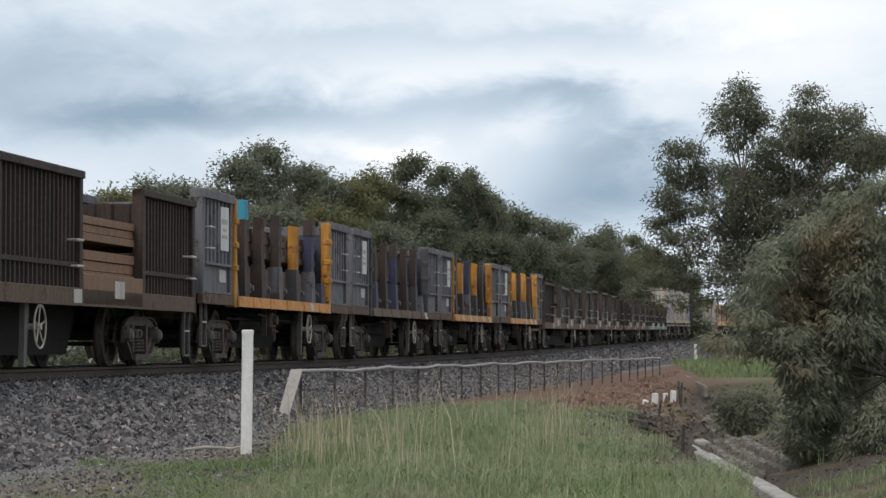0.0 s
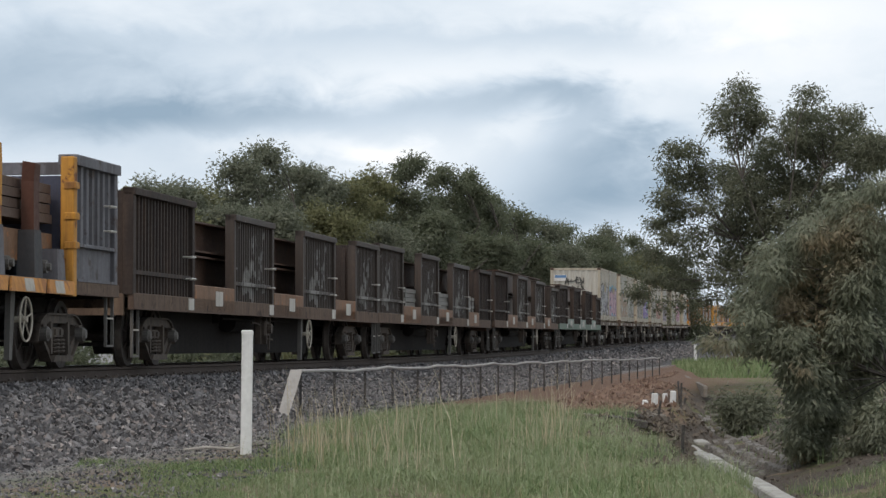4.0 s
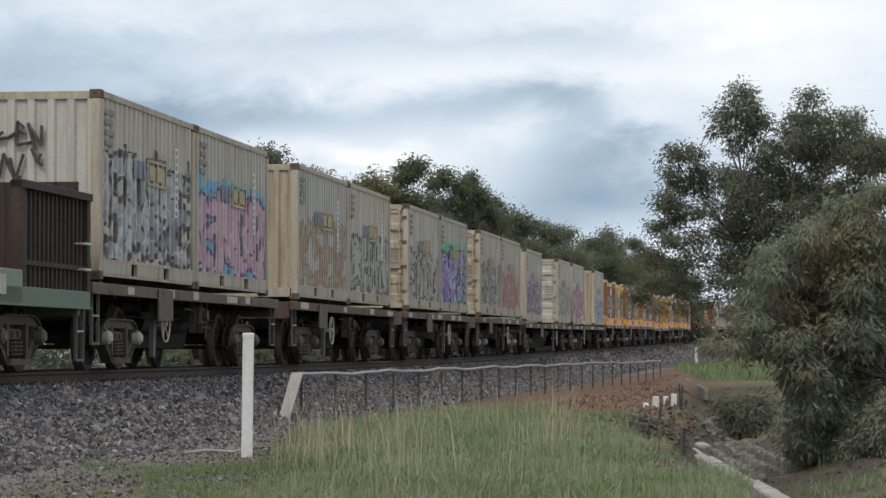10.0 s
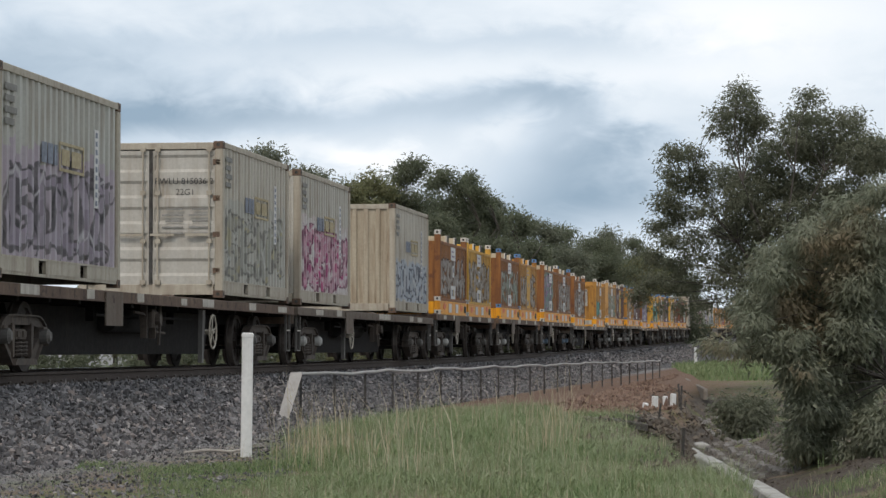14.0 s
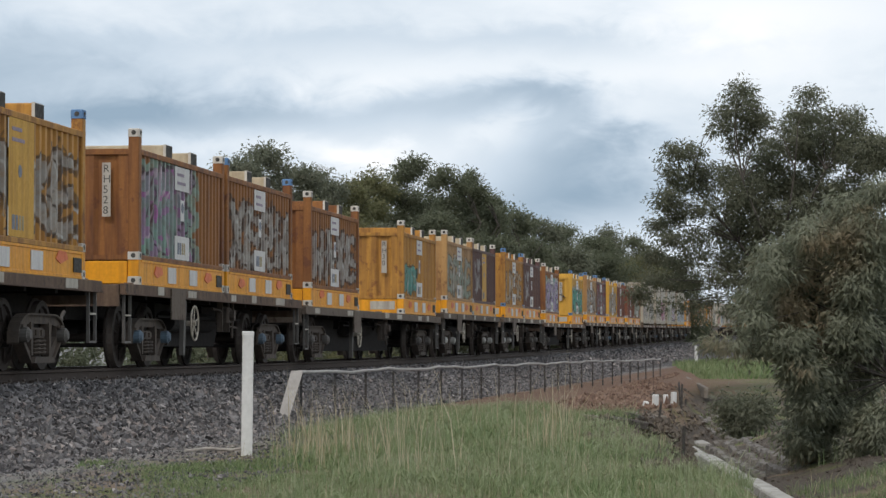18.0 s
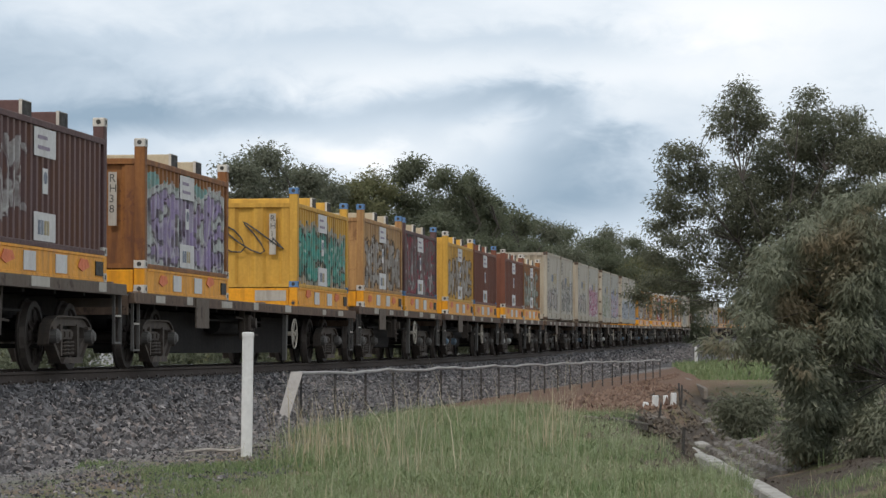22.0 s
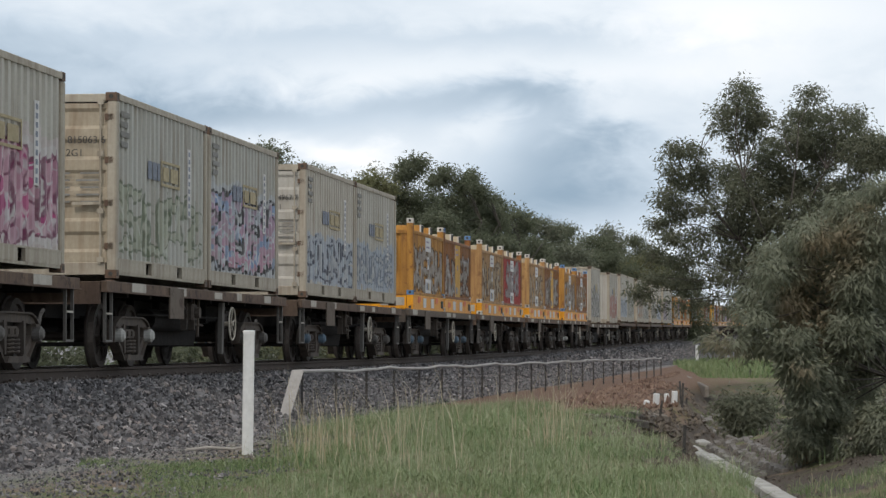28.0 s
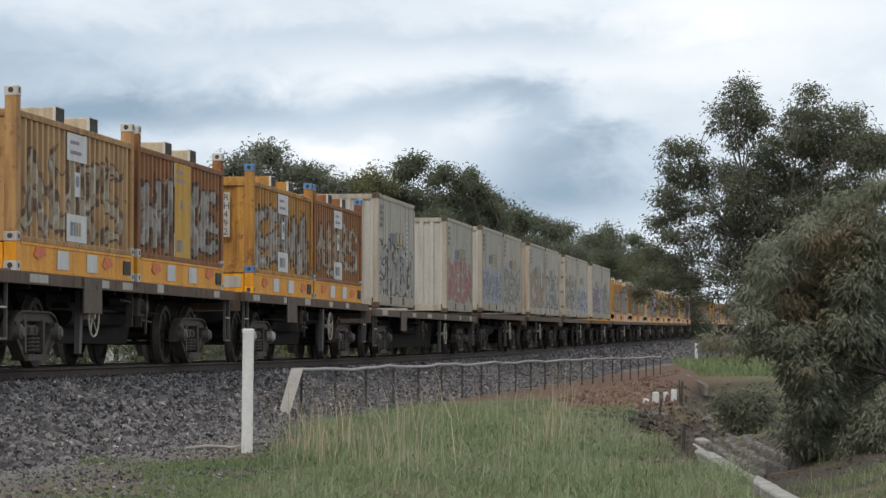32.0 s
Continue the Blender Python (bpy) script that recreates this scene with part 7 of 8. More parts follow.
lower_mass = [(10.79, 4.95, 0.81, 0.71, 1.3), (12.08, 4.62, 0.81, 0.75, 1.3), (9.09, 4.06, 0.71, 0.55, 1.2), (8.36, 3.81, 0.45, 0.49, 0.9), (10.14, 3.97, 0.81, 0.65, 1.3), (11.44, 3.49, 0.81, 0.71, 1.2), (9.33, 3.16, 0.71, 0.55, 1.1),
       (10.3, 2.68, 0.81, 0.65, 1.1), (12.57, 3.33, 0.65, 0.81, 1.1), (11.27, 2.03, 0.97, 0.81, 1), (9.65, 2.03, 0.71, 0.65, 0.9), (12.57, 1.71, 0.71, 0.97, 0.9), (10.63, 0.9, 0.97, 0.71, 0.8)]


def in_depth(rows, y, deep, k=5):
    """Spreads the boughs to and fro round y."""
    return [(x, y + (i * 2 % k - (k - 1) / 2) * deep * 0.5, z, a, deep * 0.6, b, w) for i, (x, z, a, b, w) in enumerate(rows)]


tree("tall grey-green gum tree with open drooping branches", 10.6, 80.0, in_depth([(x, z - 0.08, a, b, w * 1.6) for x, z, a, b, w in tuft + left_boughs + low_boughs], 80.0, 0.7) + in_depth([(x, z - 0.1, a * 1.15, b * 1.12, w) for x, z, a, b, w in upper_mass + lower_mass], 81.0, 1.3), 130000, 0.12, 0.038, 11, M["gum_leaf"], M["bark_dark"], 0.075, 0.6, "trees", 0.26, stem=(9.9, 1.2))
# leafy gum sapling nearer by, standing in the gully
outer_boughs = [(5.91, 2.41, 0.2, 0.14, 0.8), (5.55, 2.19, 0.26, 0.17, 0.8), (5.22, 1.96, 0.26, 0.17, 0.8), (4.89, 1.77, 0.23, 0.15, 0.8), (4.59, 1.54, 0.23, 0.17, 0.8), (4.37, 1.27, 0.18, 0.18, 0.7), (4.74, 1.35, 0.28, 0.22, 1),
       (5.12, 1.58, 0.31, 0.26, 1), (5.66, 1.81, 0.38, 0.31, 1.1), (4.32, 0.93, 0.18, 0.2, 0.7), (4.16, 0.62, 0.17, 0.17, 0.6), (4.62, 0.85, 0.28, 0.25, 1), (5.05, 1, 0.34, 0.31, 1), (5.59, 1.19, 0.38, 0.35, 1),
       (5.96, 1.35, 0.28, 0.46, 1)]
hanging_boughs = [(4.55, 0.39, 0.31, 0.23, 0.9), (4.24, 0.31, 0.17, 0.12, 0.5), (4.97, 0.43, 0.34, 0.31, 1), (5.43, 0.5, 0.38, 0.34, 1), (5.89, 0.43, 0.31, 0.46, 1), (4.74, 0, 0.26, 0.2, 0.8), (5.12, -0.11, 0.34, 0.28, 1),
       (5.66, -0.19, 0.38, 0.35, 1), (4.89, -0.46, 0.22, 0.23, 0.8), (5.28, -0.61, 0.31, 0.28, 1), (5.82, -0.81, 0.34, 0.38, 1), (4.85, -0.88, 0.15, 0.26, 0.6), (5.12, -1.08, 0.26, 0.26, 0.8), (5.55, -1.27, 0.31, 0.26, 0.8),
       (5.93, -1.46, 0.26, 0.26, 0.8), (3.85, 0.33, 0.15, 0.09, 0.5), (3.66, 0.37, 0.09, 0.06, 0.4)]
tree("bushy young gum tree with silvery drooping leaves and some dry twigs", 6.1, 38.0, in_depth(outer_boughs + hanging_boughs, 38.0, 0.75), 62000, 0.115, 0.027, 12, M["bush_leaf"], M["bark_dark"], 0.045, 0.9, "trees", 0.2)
# low shrubs in the gully
for x, y, blobs, seed in [(5.6, 52.0, [(5.58, 52, -1.05, 0.4, 0.4, 0.38), (5.3, 51.8, -0.78, 0.25, 0.3, 0.18), (5.88, 52.2, -0.8, 0.26, 0.3, 0.2), (5.45, 51.8, -1.35, 0.2, 0.3, 0.16)], 21),
                          (5.9, 34.0, [(5.9, 34, -1.35, 0.45, 0.5, 0.3), (5.5, 34.3, -1.5, 0.3, 0.4, 0.2)], 23)]:
    tree("low dark green shrub in the gully", x, y, blobs, 5000, 0.11, 0.032, seed, M["gum_leaf"], M["bark_dark"], 0.02, 0.5, "shrubs", 0.24, "shrub")

# the wood beyond the track: x, y, height of the top, half width
WOOD_GREY = [(-12.7, 120, 7.7, 1.12), (-11.5, 122, 7.7, 0.89), (-9.6, 130, 9.4, 1.11), (-8.5, 133, 10.2, 1.29), (-7.1, 136, 9.5, 1.16), (-6.3, 140, 9.4, 1.25), (6.6, 190, 9.4, 1.31), (12.8, 214, 9.8, 1.47), (-9.2, 118, 6.6, 1.43), (-7.2, 121, 6.8, 1.62), (-2.8, 132, 6.5, 1.60), (7.9, 180, 7.3, 2.19)]
WOOD_DARK = [(-2.8, 150, 9.3, 1.3), (2.5, 158, 8.6, 1.2), (-1.5, 150, 10.7, 1.40), (0.2, 154, 10.5, 1.31), (1.5, 156, 10.2, 0.82), (2.8, 164, 9.6, 1.13), (4.4, 174, 9.3, 1.13), (8.7, 198, 9.3, 1.68), (11.1, 206, 9.0, 1.42), (15.3, 224, 9.4, 1.45), (18.0, 236, 8.8, 1.62), (-0.4, 138, 7.3, 1.84), (2.3, 148, 6.7, 1.98), (5.2, 166, 6.9, 2.02), (11.1, 192, 7.2, 2.33), (19.7, 240, 7.5, 2.92)]
WOOD_OLIVE = [(-13.6, 116, 7.1, 0.94), (-10.8, 124, 7.4, 1.00), (-4.7, 142, 9.1, 1.32), (-3.6, 146, 9.7, 1.12), (-12.3, 112, 5.9, 1.27), (-10.6, 113, 5.9, 1.37), (-5.3, 126, 7.1, 1.68), (14.8, 208, 7.3, 2.11)]


def wood_tree(x, y, top, spread, seed, tint):
    """A broad crown of rounded masses, the upper ones smaller and apart."""
    q = random.Random(seed)
    blobs = []
    z = 1.0
    while z < top - 1.4:
        wd = spread * (1.0 - 0.55 * (z / top) ** 2)
        for j in range(3):
            r = wd * q.uniform(0.46, 0.64)
            blobs.append((x + (j - 1) * wd * 0.55 + q.uniform(-0.25, 0.25) * wd, y + q.uniform(-0.9, 0.9), z + q.uniform(-0.35, 0.35), r, 0.9, min(r, q.uniform(0.8, 1.15)), 1.0))
        z += 1.05
    for j in range(8):
        side = q.uniform(-0.8, 0.8)
        r = q.uniform(0.26, 0.42) * spread
        blobs.append((x + side * spread, y + q.uniform(-0.5, 0.5), top - 0.15 - r * 0.6 - 1.1 * abs(side) - q.uniform(0, 0.35), r, 0.7, r * 0.75, 0.75))
    words = {"wood_leaf": "dark green", "wood_leaf_grey": "grey-green", "wood_leaf_olive": "olive green"}[tint]
    tree(words + " gum tree in the wood behind the track", x, y, blobs, 29000, 0.17, 0.085, seed, M[tint], M["bark_dark"], 0.1, 0.35, "trees of the wood", 0.6, simple=True)


for tint, rows in (("wood_leaf_grey", WOOD_GREY), ("wood_leaf", WOOD_DARK), ("wood_leaf_olive", WOOD_OLIVE)):
    for i, (x, y, top, spread) in enumerate(rows):
        wood_tree(x, y, top, spread, 300 + 40 * len(tint) + i, tint)
# scrub along the far side of the line
for i in range(16):
    q = random.Random(700 + i)
    y = 62 + i * 6.5
    x = 0.127 * (y - 35) - 5.0 - 13 + q.uniform(-3, 2) + 0.06 * (y - 62)
    blobs = [(x + q.uniform(-1.6, 1.6), y + q.uniform(-1, 1), q.uniform(-0.5, 0.35), q.uniform(0.8, 1.3), 0.9, q.uniform(0.4, 0.8)) for j in range(5)]
    tree("low scrubby bush on the far side of the line", x, y, blobs, 3600, 0.16, 0.08, 800 + i, M["wood_leaf"] if i % 3 else M["wood_leaf_olive"], M["bark_dark"], 0.05, 0.3, "shrubs", 0.25, "shrub", simple=True)


# ---- white marker posts ----
def marker_post(x, y, h, w, label):
    z = float(ground_height(x, y))
    p = thing("marker_post", label, "post", "white marker posts", at=pose(x, y, z, 0, 0.6, 4))
    part("shaft", Geo().box(-w / 2, w / 2, -w / 2, w / 2, -0.2, h, 0.008), M["post_white"], p)
    part("cap", Geo().box(-w / 2 - 0.004, w / 2 + 0.004, -w / 2 - 0.004, w / 2 + 0.004, h - 0.035, h + 0.006, 0.01), M["post_white"], p)
    return p


M["post_white"] = worn("white_painted_concrete", (0.72, 0.72, 0.71), (0.42, 0.4, 0.36), 0.35, 0.75)
M["pipe"] = worn("weathered_pale_pipe", (0.42, 0.4, 0.38), (0.2, 0.18, 0.15), 0.6, 0.7)
marker_post(-1.94, 27.6, 1.22, 0.112, "square white-painted concrete marker post in gravel")
marker_post(17.2, 190.0, 1.22, 0.2, "square white marker post standing in green grass")


# ---- low guard fence: wavy pale top pipe on thin stakes ----
def fence():
    f = thing("guard_fence", "low wire guard fence with a wavy pale top rail", "fence")
    q = random.Random(8)
    a, b = Vector((-2.17, 41.7, 0)), Vector((7.5, 96.5, 0))
    pts = []
    for i in range(57):
        t = i / 56
        p = a.lerp(b, t)
        z = float(ground_height(p.x, p.y)) + 0.7 + 0.014 * math.sin(i * 1.1) + 0.01 * math.sin(i * 2.7 + 1) - 0.012 * abs(math.sin(i * 0.5))
        pts.append(Vector((p.x, p.y, z)))
    g = Geo()
    g.sweep(pts, 0.024)
    part("top_rail", g, M["pipe"], f, "wavy pale grey top rail")
    foot = Vector((-2.38, 41.2, float(ground_height(-2.38, 41.2)) - 0.05))
    g = Geo().slanted([foot + Vector((-0.08, 0, 0)), foot + Vector((0.08, 0, 0)), foot + Vector((0.08, 0.03, 0)), foot + Vector((-0.08, 0.03, 0))],
                      [pts[0] + Vector((-0.1, 0, 0.02)), pts[0] + Vector((0.08, 0, 0.02)), pts[0] + Vector((0.08, 0.04, 0.02)), pts[0] + Vector((-0.1, 0.04, 0.02))])
    part("end_brace", g, M["pipe"], f, "slanting flat white end brace")
    k = 24
    for i in range(k):
        t = i / (k - 1)
        p = a.lerp(b, t * 0.995 + 0.004)
        z = float(ground_height(p.x, p.y))
        h = 0.68 + (0.12 if i > 15 and i % 3 == 0 else 0.0)
        part("stake", cached_stake(round(h, 2)), None, f, at=(p.x, p.y, z - 0.02))
    for dz in (0.12, 0.3, 0.5):
        part("wire", Geo().sweep([p - Vector((0, 0, 0.7 - dz)) for p in pts[::4]], 0.004, 4), M["wire"], f)


M["wire"] = plain("rusty_wire", (0.08, 0.07, 0.065), 0.6)
M["stake_iron"] = plain("dark_iron_stake", (0.035, 0.03, 0.03), 0.8)
_stk = {}


def cached_stake(h):
    if h not in _stk:
        _stk[h] = as_mesh("stake", Geo().box(-0.02, 0.02, -0.004, 0.004, 0, h).box(-0.004, 0.004, -0.004, 0.03, 0, h), M["stake_iron"])
    return _stk[h]


fence()


# ---- grass ----
def grass(name, count, where, h0, h1, width, seed, mat, label, lean=0.35, curl=0.5):
    r = np.random.RandomState(seed)
    x, y = where(r, count)
    m = len(x)
    z = ground_height(x, y) - 0.01
    lush = 0.75 + 0.28 * np.sin(x * 2.3 + np.sin(y * 0.9) * 2) + 0.22 * np.sin(y * 1.9 + x * 1.1)
    h = (h0 + (h1 - h0) * r.rand(m) ** 1.5) * np.clip(lush, 0.35, 1.3)
    a = r.uniform(0, 2 * np.pi, m)
    d = np.stack([np.cos(a), np.sin(a)], 1) * (lean * h * r.rand(m))[:, None]
    w = width * r.uniform(0.6, 1.3, m)
    b = r.uniform(0, 2 * np.pi, m)
    sx, sy = np.cos(b) * w / 2, np.sin(b) * w / 2
    base = np.stack([x, y, z], 1)
    s = np.stack([sx, sy, np.zeros(m)], 1)
    mid = base + np.stack([d[:, 0] * 0.35, d[:, 1] * 0.35, h * 0.55], 1)
    tip = base + np.stack([d[:, 0] * (1 + curl), d[:, 1] * (1 + curl), h * (1 - 0.25 * curl * r.rand(m))], 1)
    v = np.stack([base - s, base + s, mid + s * 0.8, mid - s * 0.8, tip], 1).reshape(-1, 3)
    i = 5 * np.arange(m)[:, None]
    quads = (i + np.array([[0, 1, 2, 3]])).tolist()
    tris = (i + np.array([[3, 2, 4]])).tolist()
    me = bpy.data.meshes.new(name)
    me.from_pydata(v.tolist(), [], quads + tris)
    me.materials.append(mat)
    me.update()
    return tagged(new(name, me), label, "grass", kind="stuff")


def blade_material(name, a, b, c):
    n = Nodes(name, 0.7)
    g = n.tree.nodes.new("ShaderNodeNewGeometry").outputs["Random Per Island"]
    big = n.noise(n.coord, 0.9, 3)
    col = n.mix(n.ramp(big, [(0.4, 0.0), (0.6, 0.8)]), n.ramp(g, [(0.0, a), (0.6, b), (1.0, c)]), mixed(a, c, 0.7))
    return n.done(col)


M["blade"] = blade_material("green_grass_blades", (0.07, 0.125, 0.04), (0.135, 0.2, 0.075), (0.27, 0.3, 0.17))
M["blade_pale"] = blade_material("pale_green_grass_blades", (0.12, 0.185, 0.07), (0.2, 0.26, 0.12), (0.36, 0.38, 0.25))
M["straw"] = blade_material("dry_straw_stems", (0.28, 0.23, 0.13), (0.44, 0.38, 0.25), (0.56, 0.5, 0.38))


def bank_left(y):
    """Where the grass gives way to the gravel beside the track."""
    return np.interp(y, [17, 20, 27, 33, 36.5, 44, 47], [-1.15, -1.2, -1.4, -1.55, -1.6, -0.5, 0.5])


def bank(r, count):
    """The grassy top of the bank, between the gravel and the gully."""
    y = 17 + 30 * r.rand(count) ** 0.85
    lo = bank_left(y) + r.normal(0, 0.22, count)
    hi = gully_edge(y) + 0.2 - 1.6 * smooth(41, 47, y)
    x = lo + (hi - lo) * r.rand(count)
    keep = (hi > lo) & (np.sin(x * 2.1 + y) + np.sin(y * 1.3 - x) + r.normal(0, 0.9, count) > -1.5)
    return x[keep], y[keep]


def thin(r, count):
    """Short patchy grass in the gravel towards the track."""
    y = r.uniform(18.5, 27.2, count)
    x = r.uniform(-3.5, -1.0, count)
    keep = (x > -0.13 * y + 0.07 * (y - 20) - 0.4) & (y < 26.4 + 0.5 * np.sin(x * 4)) & (np.sin(x * 3.1 + 1) + np.sin(y * 1.3 + x * 2) + r.normal(0, 0.6, count) > 0.0)
    return x[keep], y[keep]


def tufts(r, count):
    c = np.array([(-1.2, 25.6), (-1.0, 27.5), (-0.75, 26.0), (-0.45, 30.0), (-1.25, 28.0), (0.25, 31.5), (1.0, 27.0), (-0.3, 23.5), (1.3, 34.0)])
    i = r.randint(0, len(c), count)
    return c[i, 0] + r.normal(0, 0.2, count), c[i, 1] + r.normal(0, 0.7, count)


grass("grass", 120000, bank, 0.03, 0.2, 0.0055, 31, M["blade"], "thick green spring grass on the bank", 1.0, 0.9)
grass("grass", 26000, bank, 0.1, 0.3, 0.005, 38, M["blade_pale"], "longer pale green grass on the bank", 0.7, 0.8)
grass("grass", 60000, thin, 0.015, 0.085, 0.006, 37, M["blade"], "short patchy grass in the gravel", 0.6, 0.7)
grass("dry_grass", 1600, bank, 0.15, 0.42, 0.004, 32, M["straw"], "thin straw-coloured seed stalks among the grass", 0.3, 0.3)
grass("dry_grass", 480, tufts, 0.25, 0.95, 0.0065, 33, M["straw"], "tufts of tall dry grass stalks", 0.35, 0.4)


def slope(r, count):
    y = r.uniform(24, 80, count)
    x = far_bank(y) + r.uniform(0.6, 6.0, count)
    keep = np.sin(x * 1.7 + y * 0.6) + r.normal(0, 0.7, count) > 0.3
    return x[keep], y[keep]


grass("weeds", 9000, slope, 0.08, 0.32, 0.012, 34, M["blade"], "rough weeds growing in the gully")


def near_slope(r, count):
    y = r.uniform(23, 34, count)
    x = far_bank(y) + 0.25 + 2.2 * r.rand(count) ** 0.8
    keep = np.sin(x * 3.7 + y * 0.8) + np.sin(y * 2.1) + r.normal(0, 0.7, count) > -0.2
    return x[keep], y[keep]


grass("weeds", 22000, near_slope, 0.06, 0.26, 0.006, 39, M["blade"], "rough green weeds beside the concrete wall", 0.8, 0.8)
grass("dry_grass", 1500, near_slope, 0.1, 0.36, 0.006, 40, M["straw"], "pale dry grass beside the concrete wall", 0.6, 0.6)


def verge(r, count):
    y = r.uniform(97, 215, count)
    x = 7.4 + 0.067 * (y - 73) + 6 * r.rand(count)
    return x, y


grass("grass", 13000, verge, 0.15, 0.45, 0.05, 35, M["blade"], "bright green grass beside the far track")


def field(r, count):
    y = r.uniform(45, 150, count)
    x = 0.127 * (y - 35) - 5.0 - r.uniform(6, 30, count)
    return x, y


grass("grass", 16000, field, 0.15, 0.5, 0.05, 36, M["blade"], "rough green grass beyond the track")


# ---- block meshes ----
M["timber_pale"] = plain("bleached_wood", (0.45, 0.42, 0.38), 0.8, 8)
M["concrete"] = plain("stained_pale_concrete", (0.42, 0.405, 0.37), 0.85, 3, 0.5)
M["block"] = plain("weathered_stone_block", (0.13, 0.113, 0.097), 0.9, 9, 0.5)
_blk = {}


def cached_block(i):
    if i not in _blk:
        q = random.Random(i + 40)
        if i < 3:
            _blk[i] = as_mesh("concrete_block", Geo().box(-1.3, 1.3, -0.11, 0.11, -0.25, 0.15 + 0.012 * i, 0.02), M["concrete"])
        else:
            w = q.uniform(0.14, 0.2)
            _blk[i] = as_mesh("stone_block", Geo().slanted([(-w, -0.06, 0), (w, -0.055, 0), (w, 0.06, 0), (-w, 0.055, 0)], [(-w * 0.8, -0.04, 0.1), (w * 0.7, -0.035, 0.115), (w * 0.8, 0.035, 0.11), (-w * 0.75, 0.045, 0.09)]), M["block"])
    return _blk[i]


# ---- the eroded edge: old timbers, pegs, stone courses and a concrete wall ----
M["timber"] = plain("weathered_grey_timber", (0.2, 0.165, 0.13), 0.9, 7, 0.5)
M["timber_dark"] = plain("rotten_dark_timber", (0.06, 0.048, 0.04), 0.95, 7, 0.5)


def timber(x, y, length, turn, tilt, dark=False):
    z = float(ground_height(x, y))
    o = new("old_timber", as_mesh("old_timber", Geo().box(-length / 2, length / 2, -0.11, 0.11, 0, 0.11, 0.02).box(-length / 2 - 0.12, -length / 2 + 0.02, -0.08, 0.03, 0.02, 0.09), M["timber_dark"] if dark else M["timber"]))
    o.matrix_world = pose(x, y, z - 0.07, tilt * 0.8, tilt * 1.4, turn)
    return tagged(o, "rotten dark timber lying on the bank" if dark else "weathered grey old sleeper lying on the bank", "timber", "old timbers on the bank")


for x, y, l, turn, tilt, dk in [(2.4, 42.0, 0.7, 12, 4, 0), (2.95, 43.0, 0.6, -8, 3, 1), (2.75, 41.7, 0.6, 28, 6, 1), (3.2, 44.0, 0.6, 18, 5, 0), (2.5, 41.2, 0.5, -30, 8, 1), (2.95, 42.4, 0.6, 60, 8, 1), (3.5, 45.2, 0.6, 35, 6, 1)]:
    timber(x, y, l, turn, tilt, dk)


def clods(r, count):
    y = r.uniform(24, 47, count)
    x = gully_edge(y) + r.normal(0.45, 0.4, count)
    return x, y


def rubble(name, count, where, size0, size1, seed, mat, label):
    r = np.random.RandomState(seed)
    x, y = where(r, count)
    z = ground_height(x, y)
    base = np.array([(1, 0, 0), (-1, 0, 0), (0, 1, 0), (0, -1, 0), (0, 0, 1), (0, 0, -1)], float)
    faces = np.array([(0, 2, 4), (2, 1, 4), (1, 3, 4), (3, 0, 4), (2, 0, 5), (1, 2, 5), (3, 1, 5), (0, 3, 5)])
    m = len(x)
    size = size0 + (size1 - size0) * r.rand(m) ** 2
    p = base[None] * (size[:, None, None] * r.uniform(0.4, 1.2, (m, 6, 1)) * 0.5) + r.normal(0, 0.15, (m, 6, 3)) * size[:, None, None]
    p = p + np.stack([x, y, z + size * 0.15], 1)[:, None]
    f = (faces[None] + 6 * np.arange(m)[:, None, None]).reshape(-1, 3)
    me = bpy.data.meshes.new(name)
    me.from_pydata(p.reshape(-1, 3).tolist(), [], f.tolist())
    me.materials.append(mat)
    me.update()
    return tagged(new(name, me), label, "stones", kind="stuff")


M["clod"] = blade_material("dark_broken_soil", (0.04, 0.031, 0.025), (0.09, 0.07, 0.054), (0.17, 0.14, 0.11))
M["red_clod"] = blade_material("reddish_broken_soil", (0.075, 0.046, 0.033), (0.155, 0.092, 0.066), (0.28, 0.19, 0.14))
rubble("clods", 8000, clods, 0.025, 0.13, 61, M["clod"], "broken dark soil and stones along the eroded bank")


def far_side(r, count):
    y = r.uniform(28, 72, count)
    x = far_bank(y) + 0.15 + 1.9 * r.rand(count)
    return x, y


def gully_floor(r, count):
    y = r.uniform(36, 78, count)
    lo, hi = gully_edge(y) + 0.15, far_bank(y) + 0.2 + 1.5 * smooth(48, 60, y)
    return lo + (hi - lo) * r.rand(count), y


rubble("soil_crumbs", 5000, gully_floor, 0.02, 0.12, 64, M["clod"], "crumbled brown soil on the floor of the gully")
rubble("soil_crumbs", 3500, far_side, 0.015, 0.06, 63, M["clod"], "crumbled brown soil between the stone courses")


def spoil_heap(r, count):
    y = r.uniform(44, 112, count)
    lo = 1.0 + 0.12 * (y - 44)
    x = lo + (np.maximum(np.minimum(gully_edge(y), 7.1 + 0.067 * (y - 73)), lo + 0.3) - lo) * r.rand(count)
    return x, y


rubble("spoil", 13000, spoil_heap, 0.03, 0.14, 62, M["red_clod"], "reddish crushed spoil on the bank")


def peg(x, y, h, w, lean):
    o = new("white_peg", as_mesh("white_peg", Geo().box(-w / 2, w / 2, -w / 2, w / 2, -0.1, h, 0.012), M["post_white"]))
    o.matrix_world = pose(x, y, float(ground_height(x, y)), lean, lean * 0.6, 20)
    return tagged(o, "short white-painted peg in the reddish soil", "peg", "white pegs on the bank")


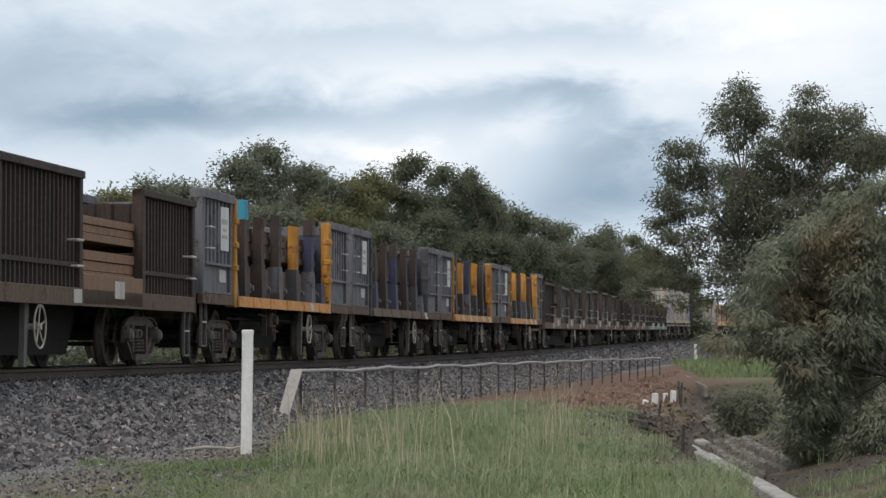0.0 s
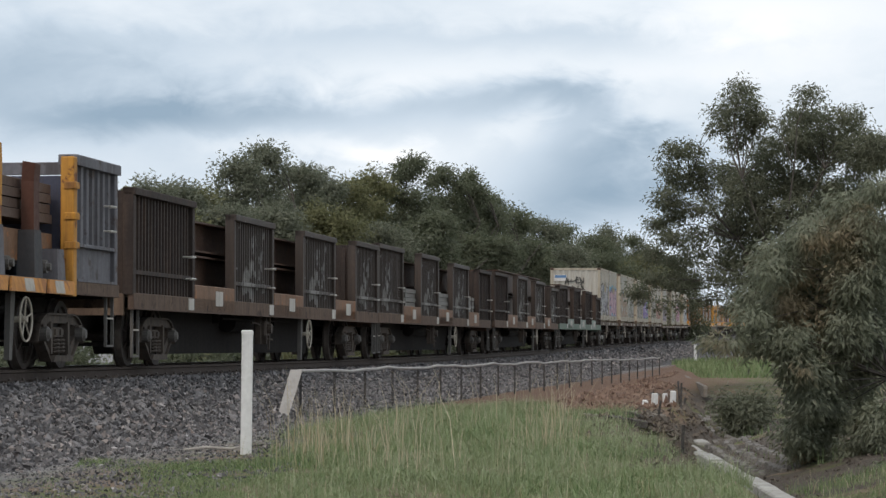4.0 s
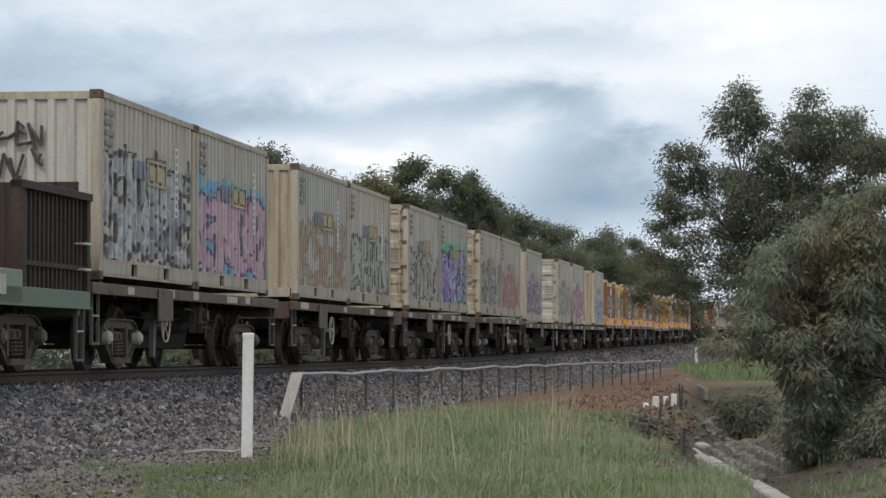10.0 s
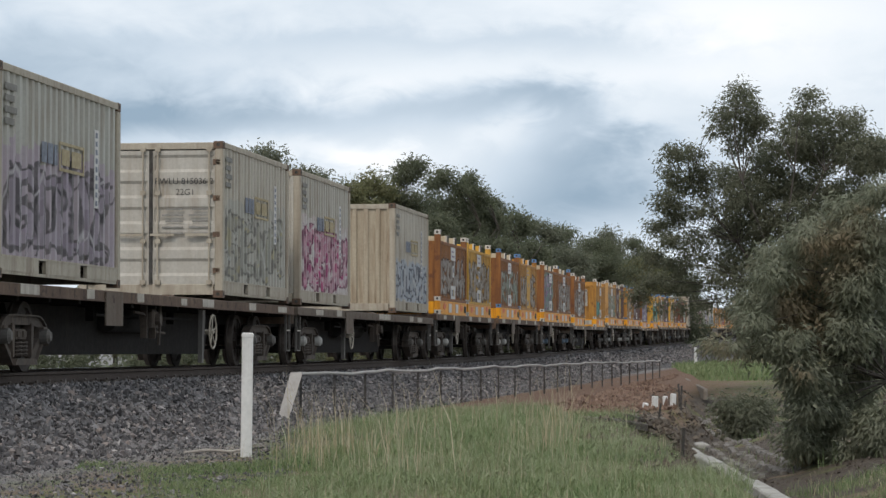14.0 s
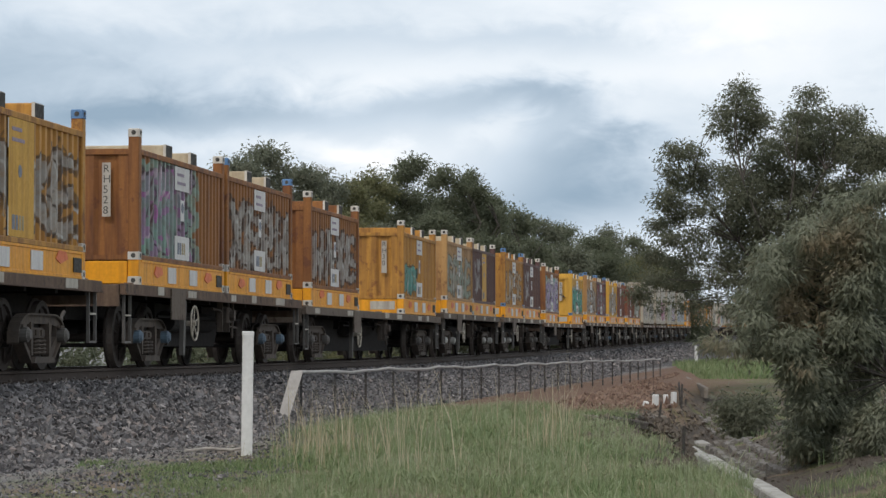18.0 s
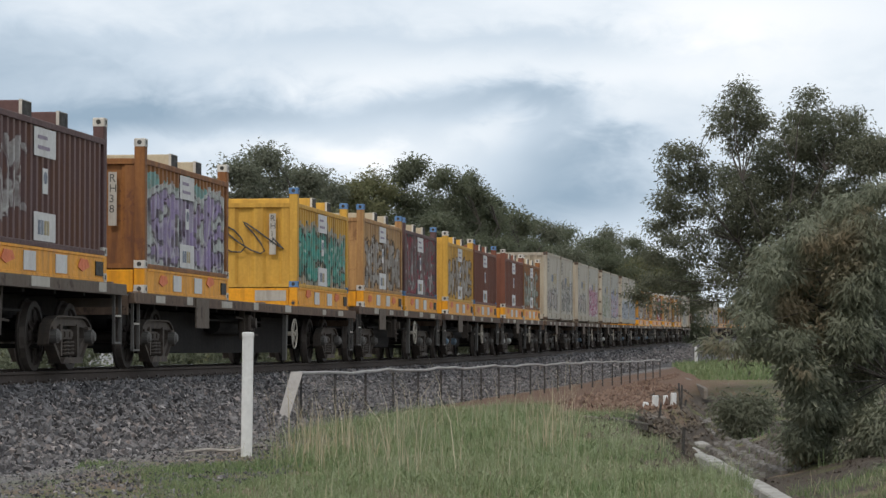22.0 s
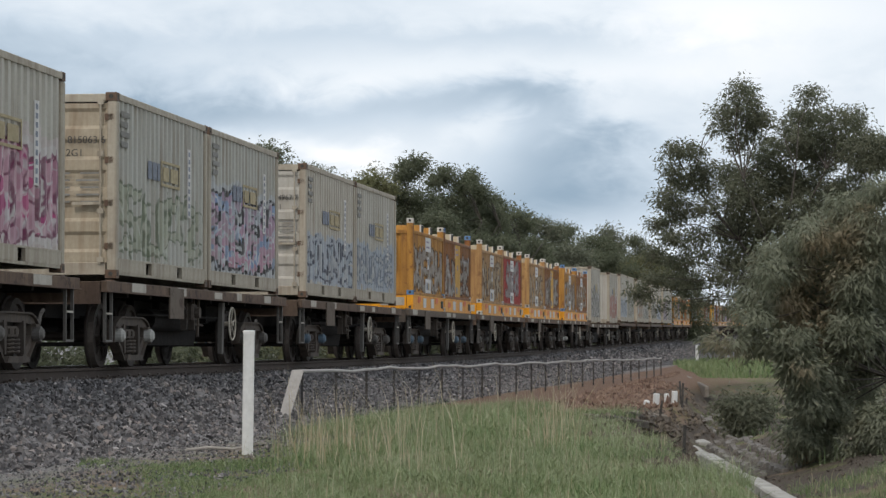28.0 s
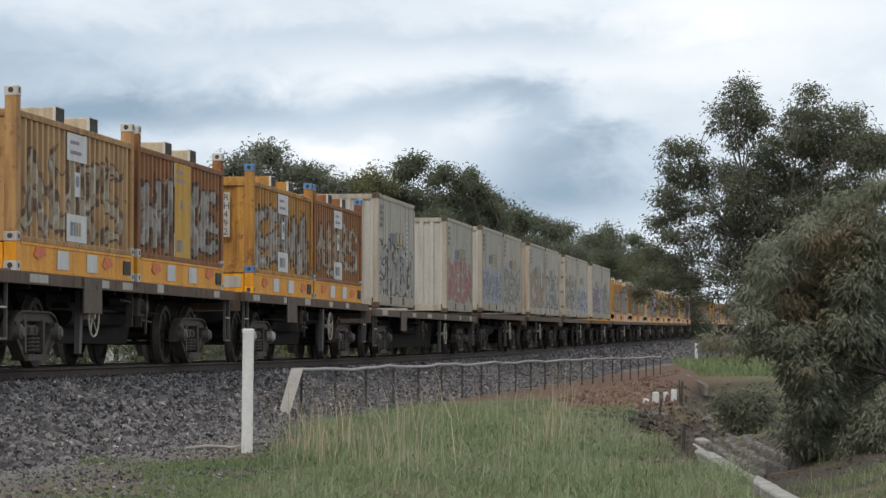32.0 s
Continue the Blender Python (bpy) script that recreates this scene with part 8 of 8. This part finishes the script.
for x, y, h, w, lean in [(3.63, 50.2, 0.11, 0.09, 10), (3.76, 49.6, 0.24, 0.095, 3), (4.15, 52.0, 0.2, 0.08, -4), (4.26, 51.7, 0.25, 0.09, 2)]:
    peg(x, y, h, w, lean)


def picket(x, y, h, lean):
    o = new("iron_picket", as_mesh("iron_picket", Geo().box(-0.016, 0.016, -0.004, 0.004, -0.1, h).box(-0.004, 0.005, -0.005, 0.03, -0.1, h), M["stake_iron"]))
    o.matrix_world = pose(x, y, float(ground_height(x, y)), lean, lean * 0.5, 30)
    return tagged(o, "thin dark iron picket stuck in the bank", "picket", "iron pickets on the bank")


for x, y, h, lean in [(4.35, 51, 0.45, 2), (4.5, 53, 0.5, -3), (4.75, 55, 0.4, 4), (5.0, 57, 0.45, -2), (3.35, 43.4, 0.3, 8), (2.55, 29.8, 0.45, 3), (5.2, 60, 0.4, 0)]:
    picket(x, y, h, lean)
wall_c = tagged(new("gully_wall"), "low stained concrete wall lining the gully", "retaining wall", kind="structure")
for j in range(9):
    y0 = 27 + j * 2.6
    x = float(far_bank(y0 + 1.3)) - 0.05
    o = part("concrete_block", cached_block(j % 3), None, wall_c)
    o.matrix_world = pose(x, y0 + 1.3, -1.5, 0, 0, 90 - 1.3)
steps = tagged(new("stone_courses"), "rows of weathered stone blocks stepping up the gully side", "stone steps", kind="structure")
for row, (dx, dz) in enumerate([(0.35, 0.05), (0.66, 0.05), (0.95, 0.03)]):
    for j in range(75):
        y0 = 38 + j * 0.4 + 0.2 * row
        x = float(far_bank(y0)) + dx + random.uniform(-0.05, 0.05)
        o = part("stone_block", cached_block(3 + (j + row) % 4), None, steps)
        o.matrix_world = pose(x, y0, float(ground_height(x, y0)) + dz - 0.09, random.uniform(-8, 8), random.uniform(-6, 6), 88 + random.uniform(-12, 12))
kerb = new("kerb_beam", as_mesh("kerb_beam", Geo().box(-28, 28, -0.06, 0.06, -0.25, 0.06, 0.02), M["timber"]))
kerb.matrix_world = pose(9.25, 106, float(ground_height(9.25, 106)) - 0.05, 0, 0.0, 90 - 3.9)
tagged(kerb, "long low weathered beam edging the soil", "kerb", kind="structure")
stick = new("pale_stick", as_mesh("pale_stick", Geo().path_tube([(-0.28, 0, 0.02), (-0.05, 0.03, 0.045), (0.2, 0, 0.03), (0.3, -0.02, 0.05)], [0.014, 0.017, 0.015, 0.01], 7), M["timber_pale"]))
stick.matrix_world = pose(-2.35, 28.4, float(ground_height(-2.35, 28.4)), 0, 0, 4)
tagged(stick, "pale bare stick lying in the gravel", "stick")

# slim signal post beside the far track
sp = thing("signal_post", "slim pale grey post beside the far track", "post", at=Matrix.Translation((22.6, 232.0, float(ground_height(22.6, 232)))))
part("mast", Geo().tube((0, 0, -0.2), (0, 0, 2.6), 0.06, 0.05, 10), M["cap_grey"], sp)
part("lamp_case", Geo().box(-0.22, 0.22, -0.12, 0.12, 2.3, 2.75, 0.03), M["cap_grey"], sp)


# ---- what moves ----
def motions():
    stops = [0, 2, 4, 6, 8, 10, 12, 14, 16, 18, 20, 22, 24, 26, 28, 30, 32]
    back = pose(0, 0, 0, 0, 0, 180)
    for ob, u, z, turned, off in MOVING:
        rows = []
        for t in stops:
            m = on_line(u - V * (t - T0), off, z)
            rows.append((t, m @ back if turned else m))
        walk(ob, rows)
    # all wheels turn alike: one set of keys serves them
    rate = V / R_WHEEL
    first = WHEELS[0]
    walk(first, [(i / FPS, Matrix.Rotation(-rate * i / FPS, 4, "Y")) for i in range(0, 32 * FPS + 1)])
    keys = first.animation_data
    for w in WHEELS[1:]:
        w.rotation_mode = "QUATERNION"
        data = w.animation_data_create()
        data.action = keys.action
        data.action_slot = keys.action_slot
    # the clouds drift slowly to the left
    walk(SKY, [(0, pose(0, 0, 0, 0, 0, 0)), (16, pose(0, 0, 0, 0, 0, 0.52)), (32, pose(0, 0, 0, 0, 0, 1.04))])


motions()
